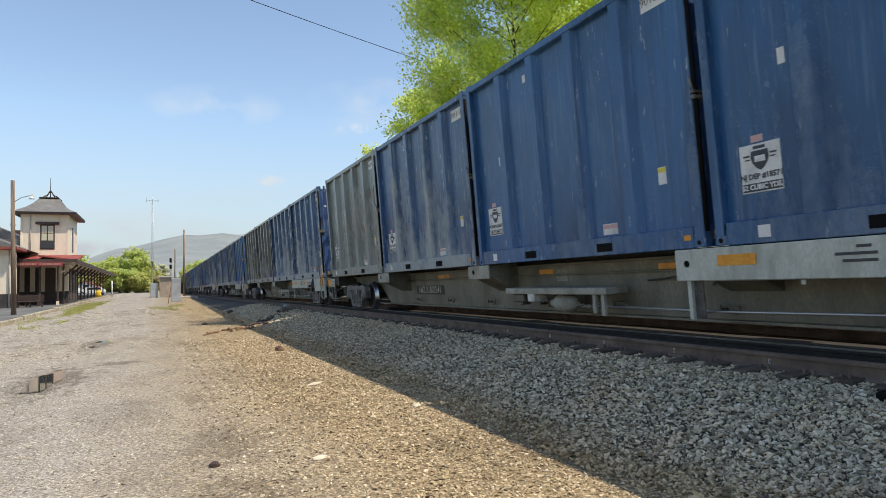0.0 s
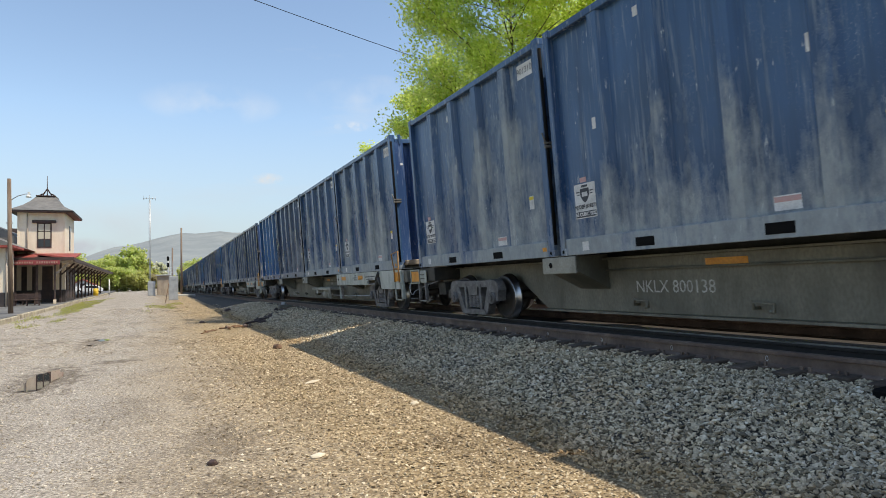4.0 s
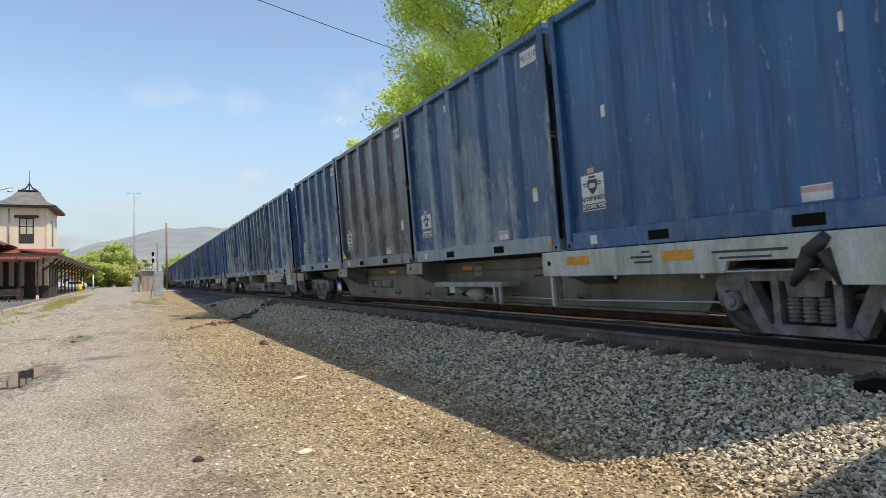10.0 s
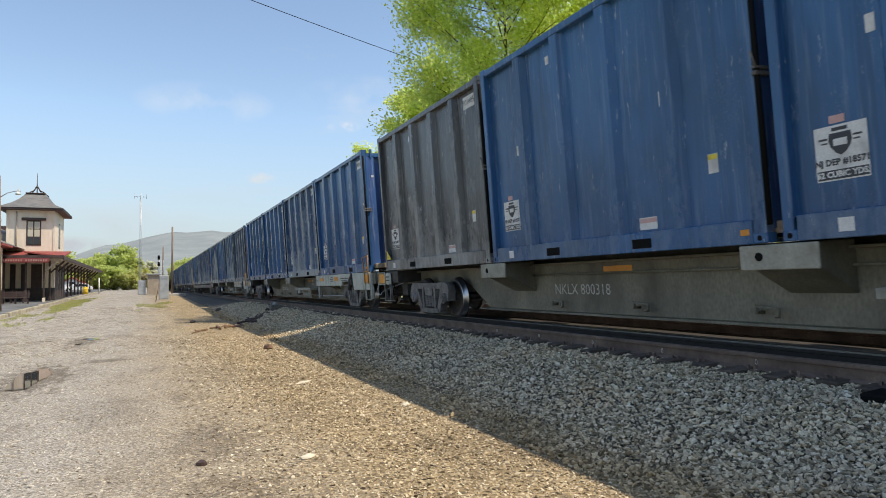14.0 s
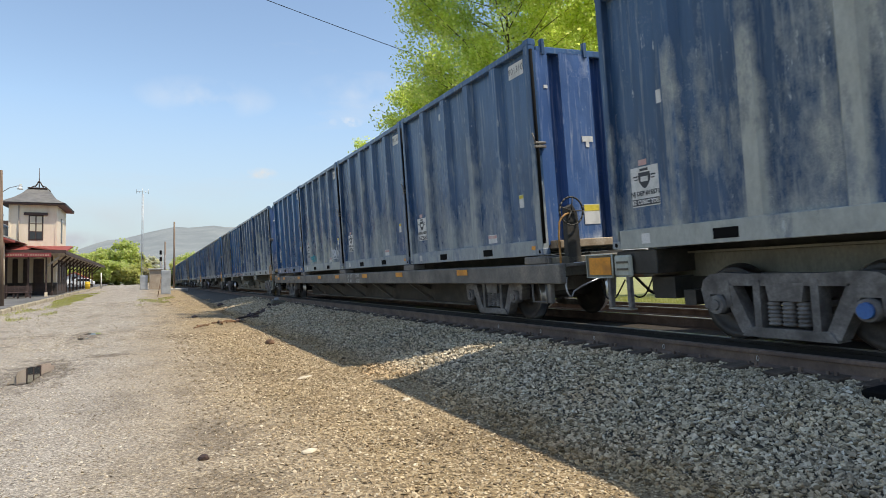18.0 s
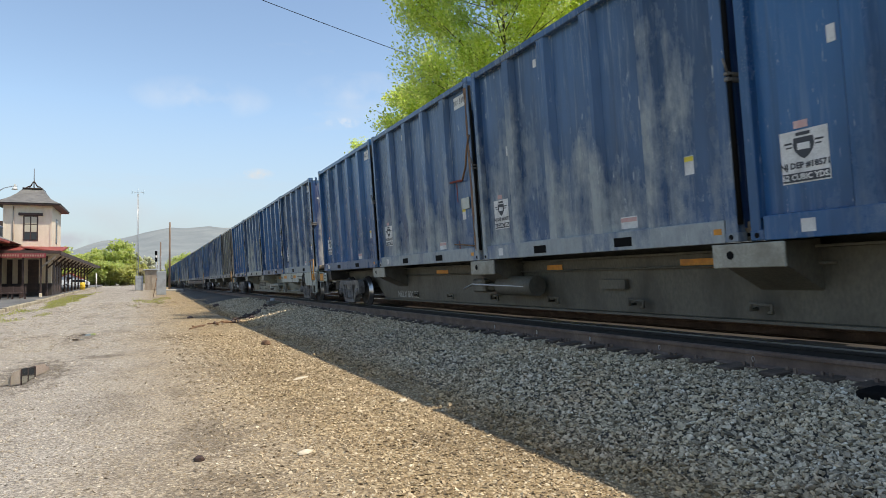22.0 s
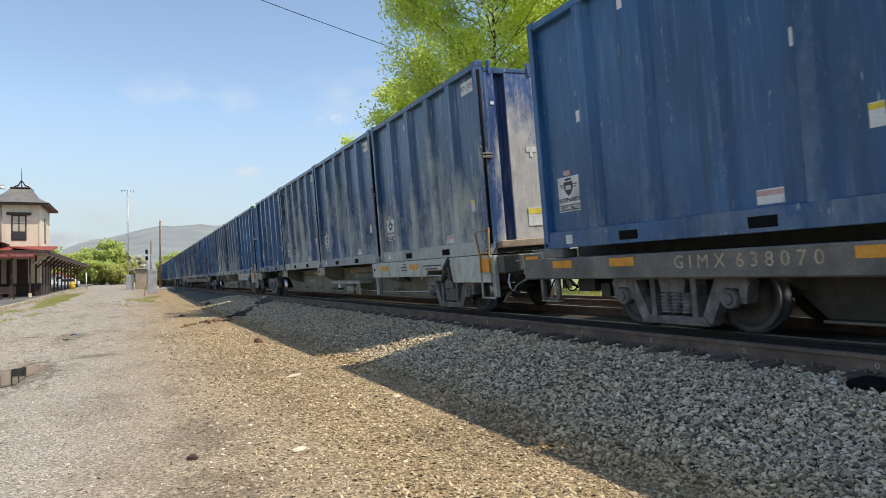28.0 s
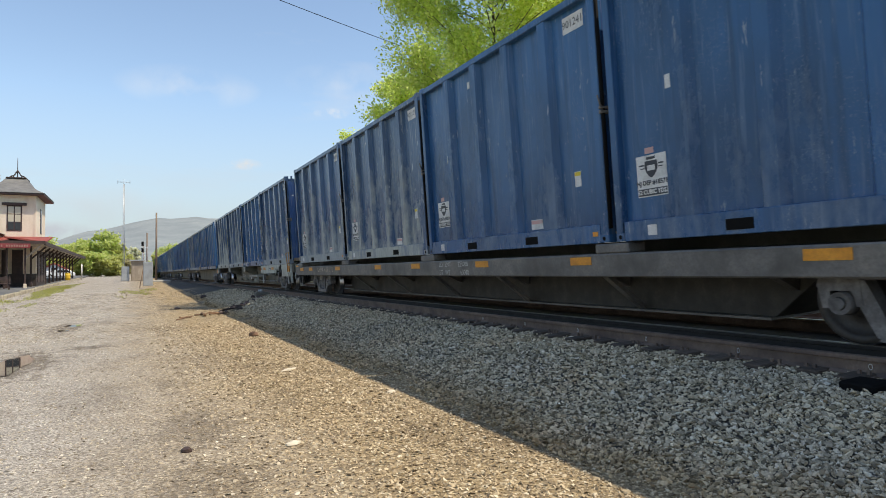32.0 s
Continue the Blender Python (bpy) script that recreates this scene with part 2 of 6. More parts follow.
M["ink"] = material("dark_ink", (0.04, 0.045, 0.055), 0.6)[0]
M["letter"] = worn("faded_white_stencil", (0.58, 0.58, 0.54), (0.34, 0.34, 0.31), (0.68, 0.68, 0.64), 8.0)
M["letter_faint"] = worn("nearly_worn_off_stencil", (0.3, 0.29, 0.25), (0.16, 0.15, 0.12), (0.38, 0.37, 0.32), 9.0)
M["letter_tan"] = worn("rust_stained_stencil", (0.5, 0.42, 0.3), (0.3, 0.19, 0.11), (0.62, 0.58, 0.5), 5.0)
M["rail"] = worn("rusty_rail_side", (0.15, 0.108, 0.085), (0.085, 0.06, 0.05), (0.23, 0.17, 0.13), 3.0, rough=0.75)
M["rail_top"] = material("worn_rail_head", (0.26, 0.25, 0.235), 0.4, 0.6)[0]
# rail side in deep shade, with that shade painted as black
M["rail_black"] = worn("shade_black_rail_side", (0.019, 0.016, 0.014), (0.01, 0.009, 0.008), (0.035, 0.03, 0.026), 3.0, rough=0.7)
M["rail_rusty"] = worn("rust_brown_rail_side", (0.165, 0.1, 0.07), (0.095, 0.06, 0.043), (0.24, 0.155, 0.11), 3.0, rough=0.8)
M["tie"] = worn("creosoted_tie", (0.085, 0.064, 0.048), (0.04, 0.03, 0.024), (0.16, 0.125, 0.095), 3.0, rough=0.85, stretch=(0.5, 4, 4))
M["rope"] = material("dirty_rope", (0.32, 0.28, 0.2), 0.9)[0]
M["rust"] = worn("rusted_steel", (0.2, 0.11, 0.06), (0.09, 0.05, 0.03), (0.33, 0.2, 0.11), 5.0, rough=0.8)
M["steel"] = material("galvanised_steel", (0.45, 0.46, 0.47), 0.42, 0.8)[0]
M["sill_tan"] = worn("dusty_tan_sill", (0.36, 0.29, 0.21), (0.2, 0.14, 0.09), (0.5, 0.43, 0.35), 3.0, rough=0.8)
M["sill_olive"] = worn("pale_olive_plate", (0.33, 0.32, 0.27), (0.2, 0.19, 0.15), (0.43, 0.42, 0.36), 3.0, rough=0.65)
M["rail_orange"] = worn("rusty_orange_paint", (0.42, 0.22, 0.06), (0.25, 0.12, 0.04), (0.55, 0.32, 0.12), 5.0, rough=0.65)
# for dark panels and gear, and for parts blackened to stand for shade
M["trim_dark"] = worn("dark_panel_and_shade", (0.035, 0.033, 0.03), (0.02, 0.02, 0.018), (0.07, 0.065, 0.055), 4.0)
# rubber and black gear, and the painted dark inside openings
M["black"] = material("black_rubber_and_hole_shade", (0.008, 0.008, 0.008), 0.9)[0]
M["black"].node_tree.nodes["Principled BSDF"].inputs["Specular IOR Level"].default_value = 0.1

# ---- mesh helpers ----


def mesh_of(bm, name, mats):
    me = bpy.data.meshes.new(name)
    bm.normal_update()
    bm.to_mesh(me)
    bm.free()
    for m in (mats if isinstance(mats, (list, tuple)) else [mats]):
        me.materials.append(m)
    return me


def part(name, bm, mats, parent=None, label=""):
    ob = new(name, mesh_of(bm, name, mats) if isinstance(bm, bmesh.types.BMesh) else bm)
    ob.parent = parent
    return tagged(ob, label) if label else ob


def thing(name, m, label, category, group="", kind=""):
    e = new(name)
    e.empty_display_size = 0.3
    e.matrix_basis = m
    return tagged(e, label, category, group, kind)


def add_box(bm, x0, x1, y0, y1, z0, z1, bevel=0.0, mat=0):
    vs = [bm.verts.new((x, y, z)) for x in (x0, x1) for y in (y0, y1) for z in (z0, z1)]
    fs = [bm.faces.new([vs[i] for i in f]) for f in ((0, 1, 3, 2), (4, 6, 7, 5), (0, 4, 5, 1), (2, 3, 7, 6), (0, 2, 6, 4), (1, 5, 7, 3))]
    for f in fs:
        f.material_index = mat
    if bevel:
        es = list({e for f in fs for e in f.edges})
        bmesh.ops.bevel(bm, geom=es, offset=bevel, segments=1, affect="EDGES")
    return bm


def box(x0, x1, y0, y1, z0, z1, bevel=0.0):
    return add_box(bmesh.new(), x0, x1, y0, y1, z0, z1, bevel)


def add_tube(bm, a, b, r0, r1=None, seg=10, mat=0, caps=True):
    a, b = Vector(a), Vector(b)
    r1 = r0 if r1 is None else r1
    ax = (b - a).normalized()
    q = ax.to_track_quat("Z", "Y").to_matrix()
    rings = []
    for p, r in ((a, r0), (b, r1)):
        rings.append([bm.verts.new(p + q @ Vector((r * math.cos(2 * math.pi * i / seg), r * math.sin(2 * math.pi * i / seg), 0))) for i in range(seg)])
    for i in range(seg):
        f = bm.faces.new((rings[0][i], rings[0][(i + 1) % seg], rings[1][(i + 1) % seg], rings[1][i]))
        f.smooth, f.material_index = True, mat
    if caps:
        for ring, flip in ((rings[0], True), (rings[1], False)):
            f = bm.faces.new(list(reversed(ring)) if flip else ring)
            f.material_index = mat
    return bm


def tube(a, b, r0, r1=None, seg=10):
    return add_tube(bmesh.new(), a, b, r0, r1, seg)


def pipe(points, r, seg=7):
    """A bent rod through the points, in one skin."""
    bm = bmesh.new()
    pts = [Vector(p) for p in points]
    rings, side = [], None
    for i, p in enumerate(pts):
        d = (pts[min(i + 1, len(pts) - 1)] - p).normalized() + (p - pts[max(i - 1, 0)]).normalized()
        d = d.normalized() if d.length > 1e-6 else Vector((0, 0, 1))
        if side is None:
            side = d.orthogonal().normalized()
        side = (side - d * side.dot(d)).normalized() if (side - d * side.dot(d)).length > 1e-6 else d.orthogonal().normalized()
        up = d.cross(side)
        rings.append([bm.verts.new(p + r * (side * math.cos(2 * math.pi * k / seg) + up * math.sin(2 * math.pi * k / seg))) for k in range(seg)])
    for a, b in zip(rings, rings[1:]):
        for k in range(seg):
            bm.faces.new((a[k], a[(k + 1) % seg], b[(k + 1) % seg], b[k])).smooth = True
    bm.faces.new(list(reversed(rings[0])))
    bm.faces.new(rings[-1])
    return bm


def prism(outline, lo, hi, axis="x", bevel=0.0):
    """A flat outline pulled from lo to hi along an axis. The outline gives the other two axes in order."""
    bm = bmesh.new()
    place = {"x": lambda a, b, t: (t, a, b), "y": lambda a, b, t: (a, t, b), "z": lambda a, b, t: (a, b, t)}[axis]
    rings = [[bm.verts.new(place(a, b, t)) for a, b in outline] for t in (lo, hi)]
    n = len(outline)
    for i in range(n):
        bm.faces.new((rings[0][i], rings[0][(i + 1) % n], rings[1][(i + 1) % n], rings[1][i]))
    bm.faces.new(list(reversed(rings[0])))
    bm.faces.new(rings[1])
    bmesh.ops.recalc_face_normals(bm, faces=bm.faces)
    if bevel:
        bmesh.ops.bevel(bm, geom=list(bm.edges), offset=bevel, segments=1, affect="EDGES")
    return bm


def ease(points, rounds=2):
    """Round the corners of a line of points."""
    for _ in range(rounds):
        out = [Vector(points[0])]
        for a, b in zip(points, points[1:]):
            out += [Vector(a).lerp(Vector(b), 0.25), Vector(a).lerp(Vector(b), 0.75)]
        points = out + [Vector(points[-1])]
    return points


def join(*bms):
    out = bms[0]
    for b in bms[1:]:
        me = bpy.data.meshes.new("join")
        b.to_mesh(me)
        b.free()
        out.from_mesh(me)
        bpy.data.meshes.remove(me)
    return out

# ---- ground and track ----


def rise(y):
    """The yard climbs gently away from the camera."""
    t = max(0.0, y - 30.0)
    return min(0.0115 * t * min(1.0, t / 12.0), 1.3) if y > 30 else 0.0


STAINS = ((-1.82, 13.7, 0.62, 2.3, 1.0), (-1.74, 22.2, 0.5, 1.9, 0.9), (-2.93, 23.1, 0.36, 0.28, 0.9), (-3.3, 19.7, 0.22, 0.3, 0.8), (0.6, 7.1, 0.45, 1.0, 0.6), (0.6, 5.2, 0.4, 0.7, 0.6), (-0.78, 16.1, 0.62, 0.4, 0.9), (-0.4, 9.5, 0.5, 1.3, 0.35), (1.3, 12.5, 0.9, 1.6, 0.3), (0.5, 20.5, 1.2, 1.4, 0.35))


def stained(nt, c, strength=0.75):
    """Damp and oily patches with ragged rims, the same on the soil and on the stones that lie on it."""
    tc = nt.nodes.new("ShaderNodeTexCoord")
    sp = nt.nodes.new("ShaderNodeSeparateXYZ")
    nt.links.new(tc.outputs["Object"], sp.inputs[0])
    ragged = noise_node(nt, 5.0, 8, (1.0, 0.6, 1.0), rough=0.75)
    total = None
    for x, y, rx, ry, k in STAINS:
        u = math_node(nt, "DIVIDE", math_node(nt, "SUBTRACT", sp.outputs[0], x), rx)
        v = math_node(nt, "DIVIDE", math_node(nt, "SUBTRACT", sp.outputs[1], y), ry)
        d = math_node(nt, "SQRT", math_node(nt, "ADD", math_node(nt, "MULTIPLY", u, u), math_node(nt, "MULTIPLY", v, v)), 0.0)
        d = math_node(nt, "ADD", d, math_node(nt, "MULTIPLY", math_node(nt, "SUBTRACT", ragged, 0.5), 5.0))
        w = range_node(nt, d, 0.55, 1.1, k, 0.0)
        total = w if total is None else math_node(nt, "MAXIMUM", total, w)
    broad = noise_node(nt, 0.7, 8, (1.0, 0.4, 1.0), rough=0.7)
    total = math_node(nt, "MAXIMUM", total, mask(nt, broad, 0.52, 0.62, 0.55))
    return mix_node(nt, total, c, mix_node(nt, strength, c, (0.3, 0.26, 0.22), "MULTIPLY"))


def ground_mat():
    """Trodden gravel: a grey wheel track, tan stony ground beside it, brown damp stains."""
    m, nt, b = material("gravel_yard", (0.25, 0.2, 0.15), 0.9)
    big = noise_node(nt, 0.3, 6, rough=0.6)
    mid = noise_node(nt, 1.9, 7, rough=0.65)
    fine = noise_node(nt, 26.0, 5, rough=0.7)
    tc = nt.nodes.new("ShaderNodeTexCoord")
    cells = []
    for sc in (30.0, 62.0):
        v = nt.nodes.new("ShaderNodeTexVoronoi")
        v.inputs["Scale"].default_value = sc
        nt.links.new(tc.outputs["Object"], v.inputs[0])
        cell = nt.nodes.new("ShaderNodeSeparateColor")
        nt.links.new(v.outputs["Color"], cell.inputs[0])
        cells.append((v, cell.outputs[0]))
    tan = ramp_node(nt, cells[0][1], [(0.0, (0.1, 0.068, 0.034)), (0.4, (0.29, 0.205, 0.105)), (0.8, (0.48, 0.355, 0.19)), (1.0, (0.72, 0.6, 0.39))])
    grit = ramp_node(nt, cells[1][1], [(0.0, (0.1, 0.085, 0.066)), (0.5, (0.33, 0.29, 0.24)), (0.85, (0.5, 0.45, 0.375)), (1.0, (0.72, 0.66, 0.57))])
    soil = ramp_node(nt, mid, [(0.3, (0.16, 0.11, 0.056)), (0.5, (0.29, 0.21, 0.11)), (0.72, (0.43, 0.33, 0.19))])
    c = mix_node(nt, ramp_node(nt, big, [(0.35, (0.35, 0.35, 0.35)), (0.65, (0.8, 0.8, 0.8))]), soil, tan)
    sp = nt.nodes.new("ShaderNodeSeparateXYZ")
    nt.links.new(tc.outputs["Object"], sp.inputs[0])
    mr = nt.nodes.new("ShaderNodeMapRange")
    mr.inputs[1].default_value, mr.inputs[2].default_value = -0.9, 1.9
    ad = nt.nodes.new("ShaderNodeMath")
    ad.operation = "MULTIPLY_ADD"
    ad.inputs[1].default_value = 2.4
    nt.links.new(big, ad.inputs[0])
    nt.links.new(sp.outputs[0], ad.inputs[2])
    sub = nt.nodes.new("ShaderNodeMath")
    sub.operation = "SUBTRACT"
    sub.inputs[1].default_value = 1.2
    nt.links.new(ad.outputs[0], sub.inputs[0])
    nt.links.new(sub.outputs[0], mr.inputs[0])
    lane = ramp_node(nt, mr.outputs[0], [(0.0, (1, 1, 1)), (1.0, (0, 0, 0))])
    grey = ramp_node(nt, mid, [(0.28, (0.24, 0.21, 0.175)), (0.5, (0.38, 0.34, 0.29)), (0.74, (0.52, 0.475, 0.41))])
    grey = mix_node(nt, 0.65, grey, grit)
    c = mix_node(nt, lane, c, grey)
    c = stained(nt, c)
    c = mix_node(nt, 0.75, c, ramp_node(nt, fine, [(0.36, (0.3, 0.28, 0.25)), (0.54, (1, 1, 1))]), "MULTIPLY")
    nt.links.new(c, b.inputs["Base Color"])
    h = mix_node(nt, 0.5, cells[0][0].outputs["Distance"], mix_node(nt, 0.5, mid, fine))
    bump(nt, b, h, 0.9, 0.03)
    return m


M["ground"] = ground_mat()
# bed kept dark: the shade in the gaps between stones is its colour
M["ballast"] = worn("shade_dark_ballast", (0.075, 0.066, 0.052), (0.03, 0.026, 0.02), (0.14, 0.125, 0.1), 14.0, rough=0.9, relief=0.8, rand=0, fine=45)
# nearly black: the shade under the train is put into this colour
M["shaded_bed"] = worn("shade_dark_track_bed", (0.032, 0.024, 0.019), (0.018, 0.014, 0.011), (0.055, 0.042, 0.033), 8.0, rough=0.85, relief=0.8, rand=0, fine=40)
M["stone"] = worn("crushed_stone", (0.23, 0.235, 0.225), (0.12, 0.12, 0.115), (0.36, 0.36, 0.34), 6.0, rough=0.85, rand=30)
M["grass"] = worn("dry_spring_grass", (0.27, 0.27, 0.09), (0.17, 0.18, 0.06), (0.38, 0.36, 0.15), 1.5, rough=0.95, relief=0.6, rand=0, fine=40)


def ground_height(x, y):
    """The yard, the ballast shoulder and the land beyond the tracks, as one surface."""
    base = rise(y)
    if x < 3.2:
        z = base
    elif x < 6.05:
        k = (x - 3.2) / 2.85
        z = base * (1 - k) + 0.50 * k * k * (3 - 2 * k)
    elif x < 14.0:
        z = 0.50 + 0.0715 * (min(x, 9.2) - 6.05) + (0.055 if x > 6.6 else 0.0)
        if x > 9.2:
            z = 0.78 - 0.12 * min(1, (x - 9.2) / 0.8) - 0.235 * max(0.0, min(1, (x - 12.8) / 1.2))
    else:
        z = 0.425
    return z + (0.003 if x < 3.2 else 0.008) * noise.noise(Vector((x * 0.6, y * 0.6, 3.0))) * (1 if abs(x) < 40 else 0)


def build_ground():
    xs = [-900, -300, -120, -60, -35, -22, -15, -11, -9] + [-7 + 0.5 * i for i in range(20)] + [3.2 + 0.285 * i for i in range(11)] + [6.5, 7.2, 8, 8.7, 9.2, 9.6, 10.1, 10.6, 11.5, 13, 16, 24, 40, 90, 300, 900]
    ys = [-400, -120, -50, -25, -12, -6] + [-3 + 0.6 * i for i in range(60)] + [34 + 2.0 * i for i in range(50)] + [140, 160, 200, 260, 360, 520, 800, 1400]
    xs, ys = sorted(set(xs)), sorted(set(ys))
    verts = [(x, y, ground_height(x, y)) for y in ys for x in xs]
    nx = len(xs)
    faces = [(j * nx + i, j * nx + i + 1, (j + 1) * nx + i + 1, (j + 1) * nx + i) for j in range(len(ys) - 1) for i in range(nx - 1)]
    me = bpy.data.meshes.new("ground")
    me.from_pydata(verts, [], faces)
    for m in (M["ground"], M["ballast"], M["grass"], M["shaded_bed"]):
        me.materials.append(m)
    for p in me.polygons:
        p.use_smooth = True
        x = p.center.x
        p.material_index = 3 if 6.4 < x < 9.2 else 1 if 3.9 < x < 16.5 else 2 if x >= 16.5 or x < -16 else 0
    ob = new("ground", me)
    return tagged(ob, "tan gravel yard with grey ballast shoulder beside the track", "ground", kind="structure")


GROUND = build_ground()

CANT = 3.55
TRACK = (7.53, 0.837)
# Seconds, and how many metres the train has rolled by then.
TRAVEL = [(0, -0.18), (1, 15.36), (2, 31.18), (3, 46.64), (6, 93.56), (7, 108.92), (8, 124.94), (9, 140.62), (10, 156.4), (11, 172.34), (12, 187.9), (13, 203.84),
          (14, 219.58), (14.5, 227.34), (16.5, 259.02), (17, 266.74), (18, 282.48), (19, 298.28), (20, 314.1), (21, 330.42), (22, 346.28), (23, 361.96), (24, 377.74),
          (25, 393.56), (27.5, 433.14), (28, 441.24), (29, 456.86), (30, 472.7), (31, 488.6), (32, 504.48)]


def on_track(y, up=0.0, side=0.0):
    """A pose on the canted track: side metres across it, up metres over the rail heads."""
    return pose(TRACK[0], y, TRACK[1], 0, -CANT, 0) @ Matrix.Translation((side, 0, up))


RAIL_OUT = [(-0.075, -0.185), (0.075, -0.185), (0.075, -0.172), (0.012, -0.15), (0.009, -0.05), (0.036, -0.042), (0.037, -0.008), (0.028, 0.0), (-0.028, 0.0), (-0.037, -0.008), (-0.036, -0.042), (-0.009, -0.05), (-0.012, -0.15), (-0.075, -0.172)]


def rail(name, m, y0, y1, label, bright=True, side="rail"):
    bm = prism(RAIL_OUT, y0, y1, "y")
    for f in bm.faces:
        if bright and f.normal.z > 0.25 and f.calc_center_median().z > -0.012:
            f.material_index = 1
    ob = new(name, mesh_of(bm, name, [M[side], M["rail_top"] if bright else M[side]]))
    ob.matrix_basis = m
    return tagged(ob, label, "rail", kind="structure")


rail("running_rail", on_track(0, 0, -0.7525), -60, 700, "steel running rail, sides coloured black for shade, with a polished head", side="rail_black")
rail("running_rail", on_track(0, 0, 0.7525), -60, 700, "rust-brown steel running rail with a polished head", side="rail_rusty")
rail("spare_rail", on_track(0, -0.03, -1.19), -60, 160, "rusty unused rail laid along the tie ends", False)
for x in (11.0, 12.5):
    rail("siding_rail", pose(x, 0, 0.845), -60, 500, "rusty rail of the track beyond", True, "rail_rusty")

# ---- the train ----
FRONT0 = 25.99
DECK = 1.22


def corrugated(y0, y1, z0, z1, x_out, x_in, ribs, rib_w, slope=0.05):
    """A side sheet with hat ribs standing proud. x_out: face of the ribs; x_in: face of the panels."""
    prof = [(y0, x_in)]
    for k in range(ribs):
        c = y0 + (y1 - y0) * (k + 1) / (ribs + 1)
        prof += [(c - rib_w / 2 - slope, x_in), (c - rib_w / 2, x_out), (c + rib_w / 2, x_out), (c + rib_w / 2 + slope, x_in)]
    prof.append((y1, x_in))
    bm = bmesh.new()
    t = 0.012 if x_in > 0 else -0.012
    n = len(prof)
    # outer skin: the panels run out to the face of the ribs at the foot and under the top rail
    skin = [[bm.verts.new((x_out if flush else x, y, z)) for y, x in prof] for z, flush in ((z0, True), (z0 + 0.03, False), (z1 - 0.03, False), (z1, True))]
    back = [[bm.verts.new((x - t, y, z)) for y, x in prof] for z in (z0 + 0.03, z1 - 0.03)]
    for a, b in zip(skin, skin[1:]):
        for i in range(n - 1):
            bm.faces.new((a[i], a[i + 1], b[i + 1], b[i]))
    for i in range(n - 1):
        bm.faces.new((back[0][i + 1], back[0][i], back[1][i], back[1][i + 1]))
    bmesh.ops.recalc_face_normals(bm, faces=bm.faces)
    return bm


def end_sheet(w, z0, z1):
    """The front end: three broad proud panels with two deep grooves between them."""
    prof = [(-w, 0.0), (-0.83, 0.0), (-0.8, 0.18), (-0.6, 0.18), (-0.58, 0.0), (0.1, 0.0), (0.13, 0.18), (0.36, 0.18), (0.38, 0.0), (w, 0.0)]
    bm = bmesh.new()
    rows = [[bm.verts.new((x, y + d, z)) for x, y in prof] for d, z in ((0, z0), (0, z1), (0.012, z0), (0.012, z1))]
    for i in range(len(prof) - 1):
        for a, b in ((0, 1), (1, 3), (3, 2)):
            bm.faces.new((rows[a][i], rows[a][i + 1], rows[b][i + 1], rows[b][i]))
    bmesh.ops.recalc_face_normals(bm, faces=bm.faces)
    return bm


TEXT = {}


def lettering(text, size):
    """Flat letters in the built-in font, in the plane x = 0 of a side that faces -x, centred."""
    if (text, size) not in TEXT:
        cu = bpy.data.curves.new("letters", "FONT")
        cu.body, cu.size, cu.align_x, cu.align_y = text, size, "CENTER", "CENTER"
        cu.resolution_u, cu.offset = 2, 0.0035 if size < 0.12 else 0.0
        ob = new("letters", cu)
        me = bpy.data.meshes.new_from_object(ob.evaluated_get(bpy.context.evaluated_depsgraph_get()))
        bpy.data.objects.remove(ob)
        me.transform(Matrix(((0, 0, -1, 0), (-1, 0, 0, 0), (0, 1, 0, 0), (0, 0, 0, 1))))
        TEXT[(text, size)] = me
    return TEXT[(text, size)].copy()


def letters(text, size, x, y, z, mat, parent, name="lettering"):
    me = lettering(text, size)
    me.transform(Matrix.Translation((x, y, z)))
    me.materials.clear()
    me.materials.append(mat)
    return part(name, me, mat, parent)


def container_template(kind, full=True, number="", extra=""):
    """One waste container with a lid. Its front end is at y = 0, its floor at z = 0; the side seen is at -x."""
    h, w = HGT, WID / 2
    paint = M[kind]
    c = thing("waste_container", Matrix(), "", "container")
    ends = M["end_grey" if kind == "grey_dark" else "end_worn"]
    xo, xi = -w + 0.012, -w + 0.115
    part("side_wall", corrugated(0.16, LEN - 0.12, 0.25, h - 0.13, xo, xi, 4, 0.2, 0.08), paint, c)
    part("side_wall", corrugated(0.16, LEN - 0.12, 0.25, h - 0.13, -xo, -xi, 4, 0.2, 0.08), paint, c)
    part("end_wall", end_sheet(w - 0.13, 0.16, h - 0.2), ends, c, "scoured pale front end wall with ribs")
    part("end_wall", box(-w + 0.1, w - 0.1, LEN - 0.09, LEN - 0.04, 0.16, h - 0.14), paint, c)
    # floor coloured black for the shade beneath the box
    part("floor", box(-w + 0.06, w - 0.06, 0.1, LEN - 0.1, 0.06, 0.17), M["trim_dark"], c)

    def bx(sx, a, b, *rest):
        return box(min(sx * a, sx * b), max(sx * a, sx * b), *rest)
    if not full:
        part("frame", join(box(-w, -w + 0.08, 0, LEN, 0, 0.24), box(-w, -w + 0.08, 0, LEN, h - 0.15, h - 0.02), box(-w, -w + 0.1, 0, 0.17, 0, h), box(-w, -w + 0.1, LEN - 0.14, LEN, 0, h), box(w - 0.1, w, 0, LEN, h - 0.15, h)), paint, c)
        return c
    for sx in (-1, 1):
        part("corner_post", bx(sx, w, w - 0.15, 0.0, 0.17, 0.1, h - 0.1, 0.012), paint, c)
        part("corner_post", bx(sx, w, w - 0.13, LEN - 0.13, LEN, 0.1, h - 0.1, 0.012), paint, c)
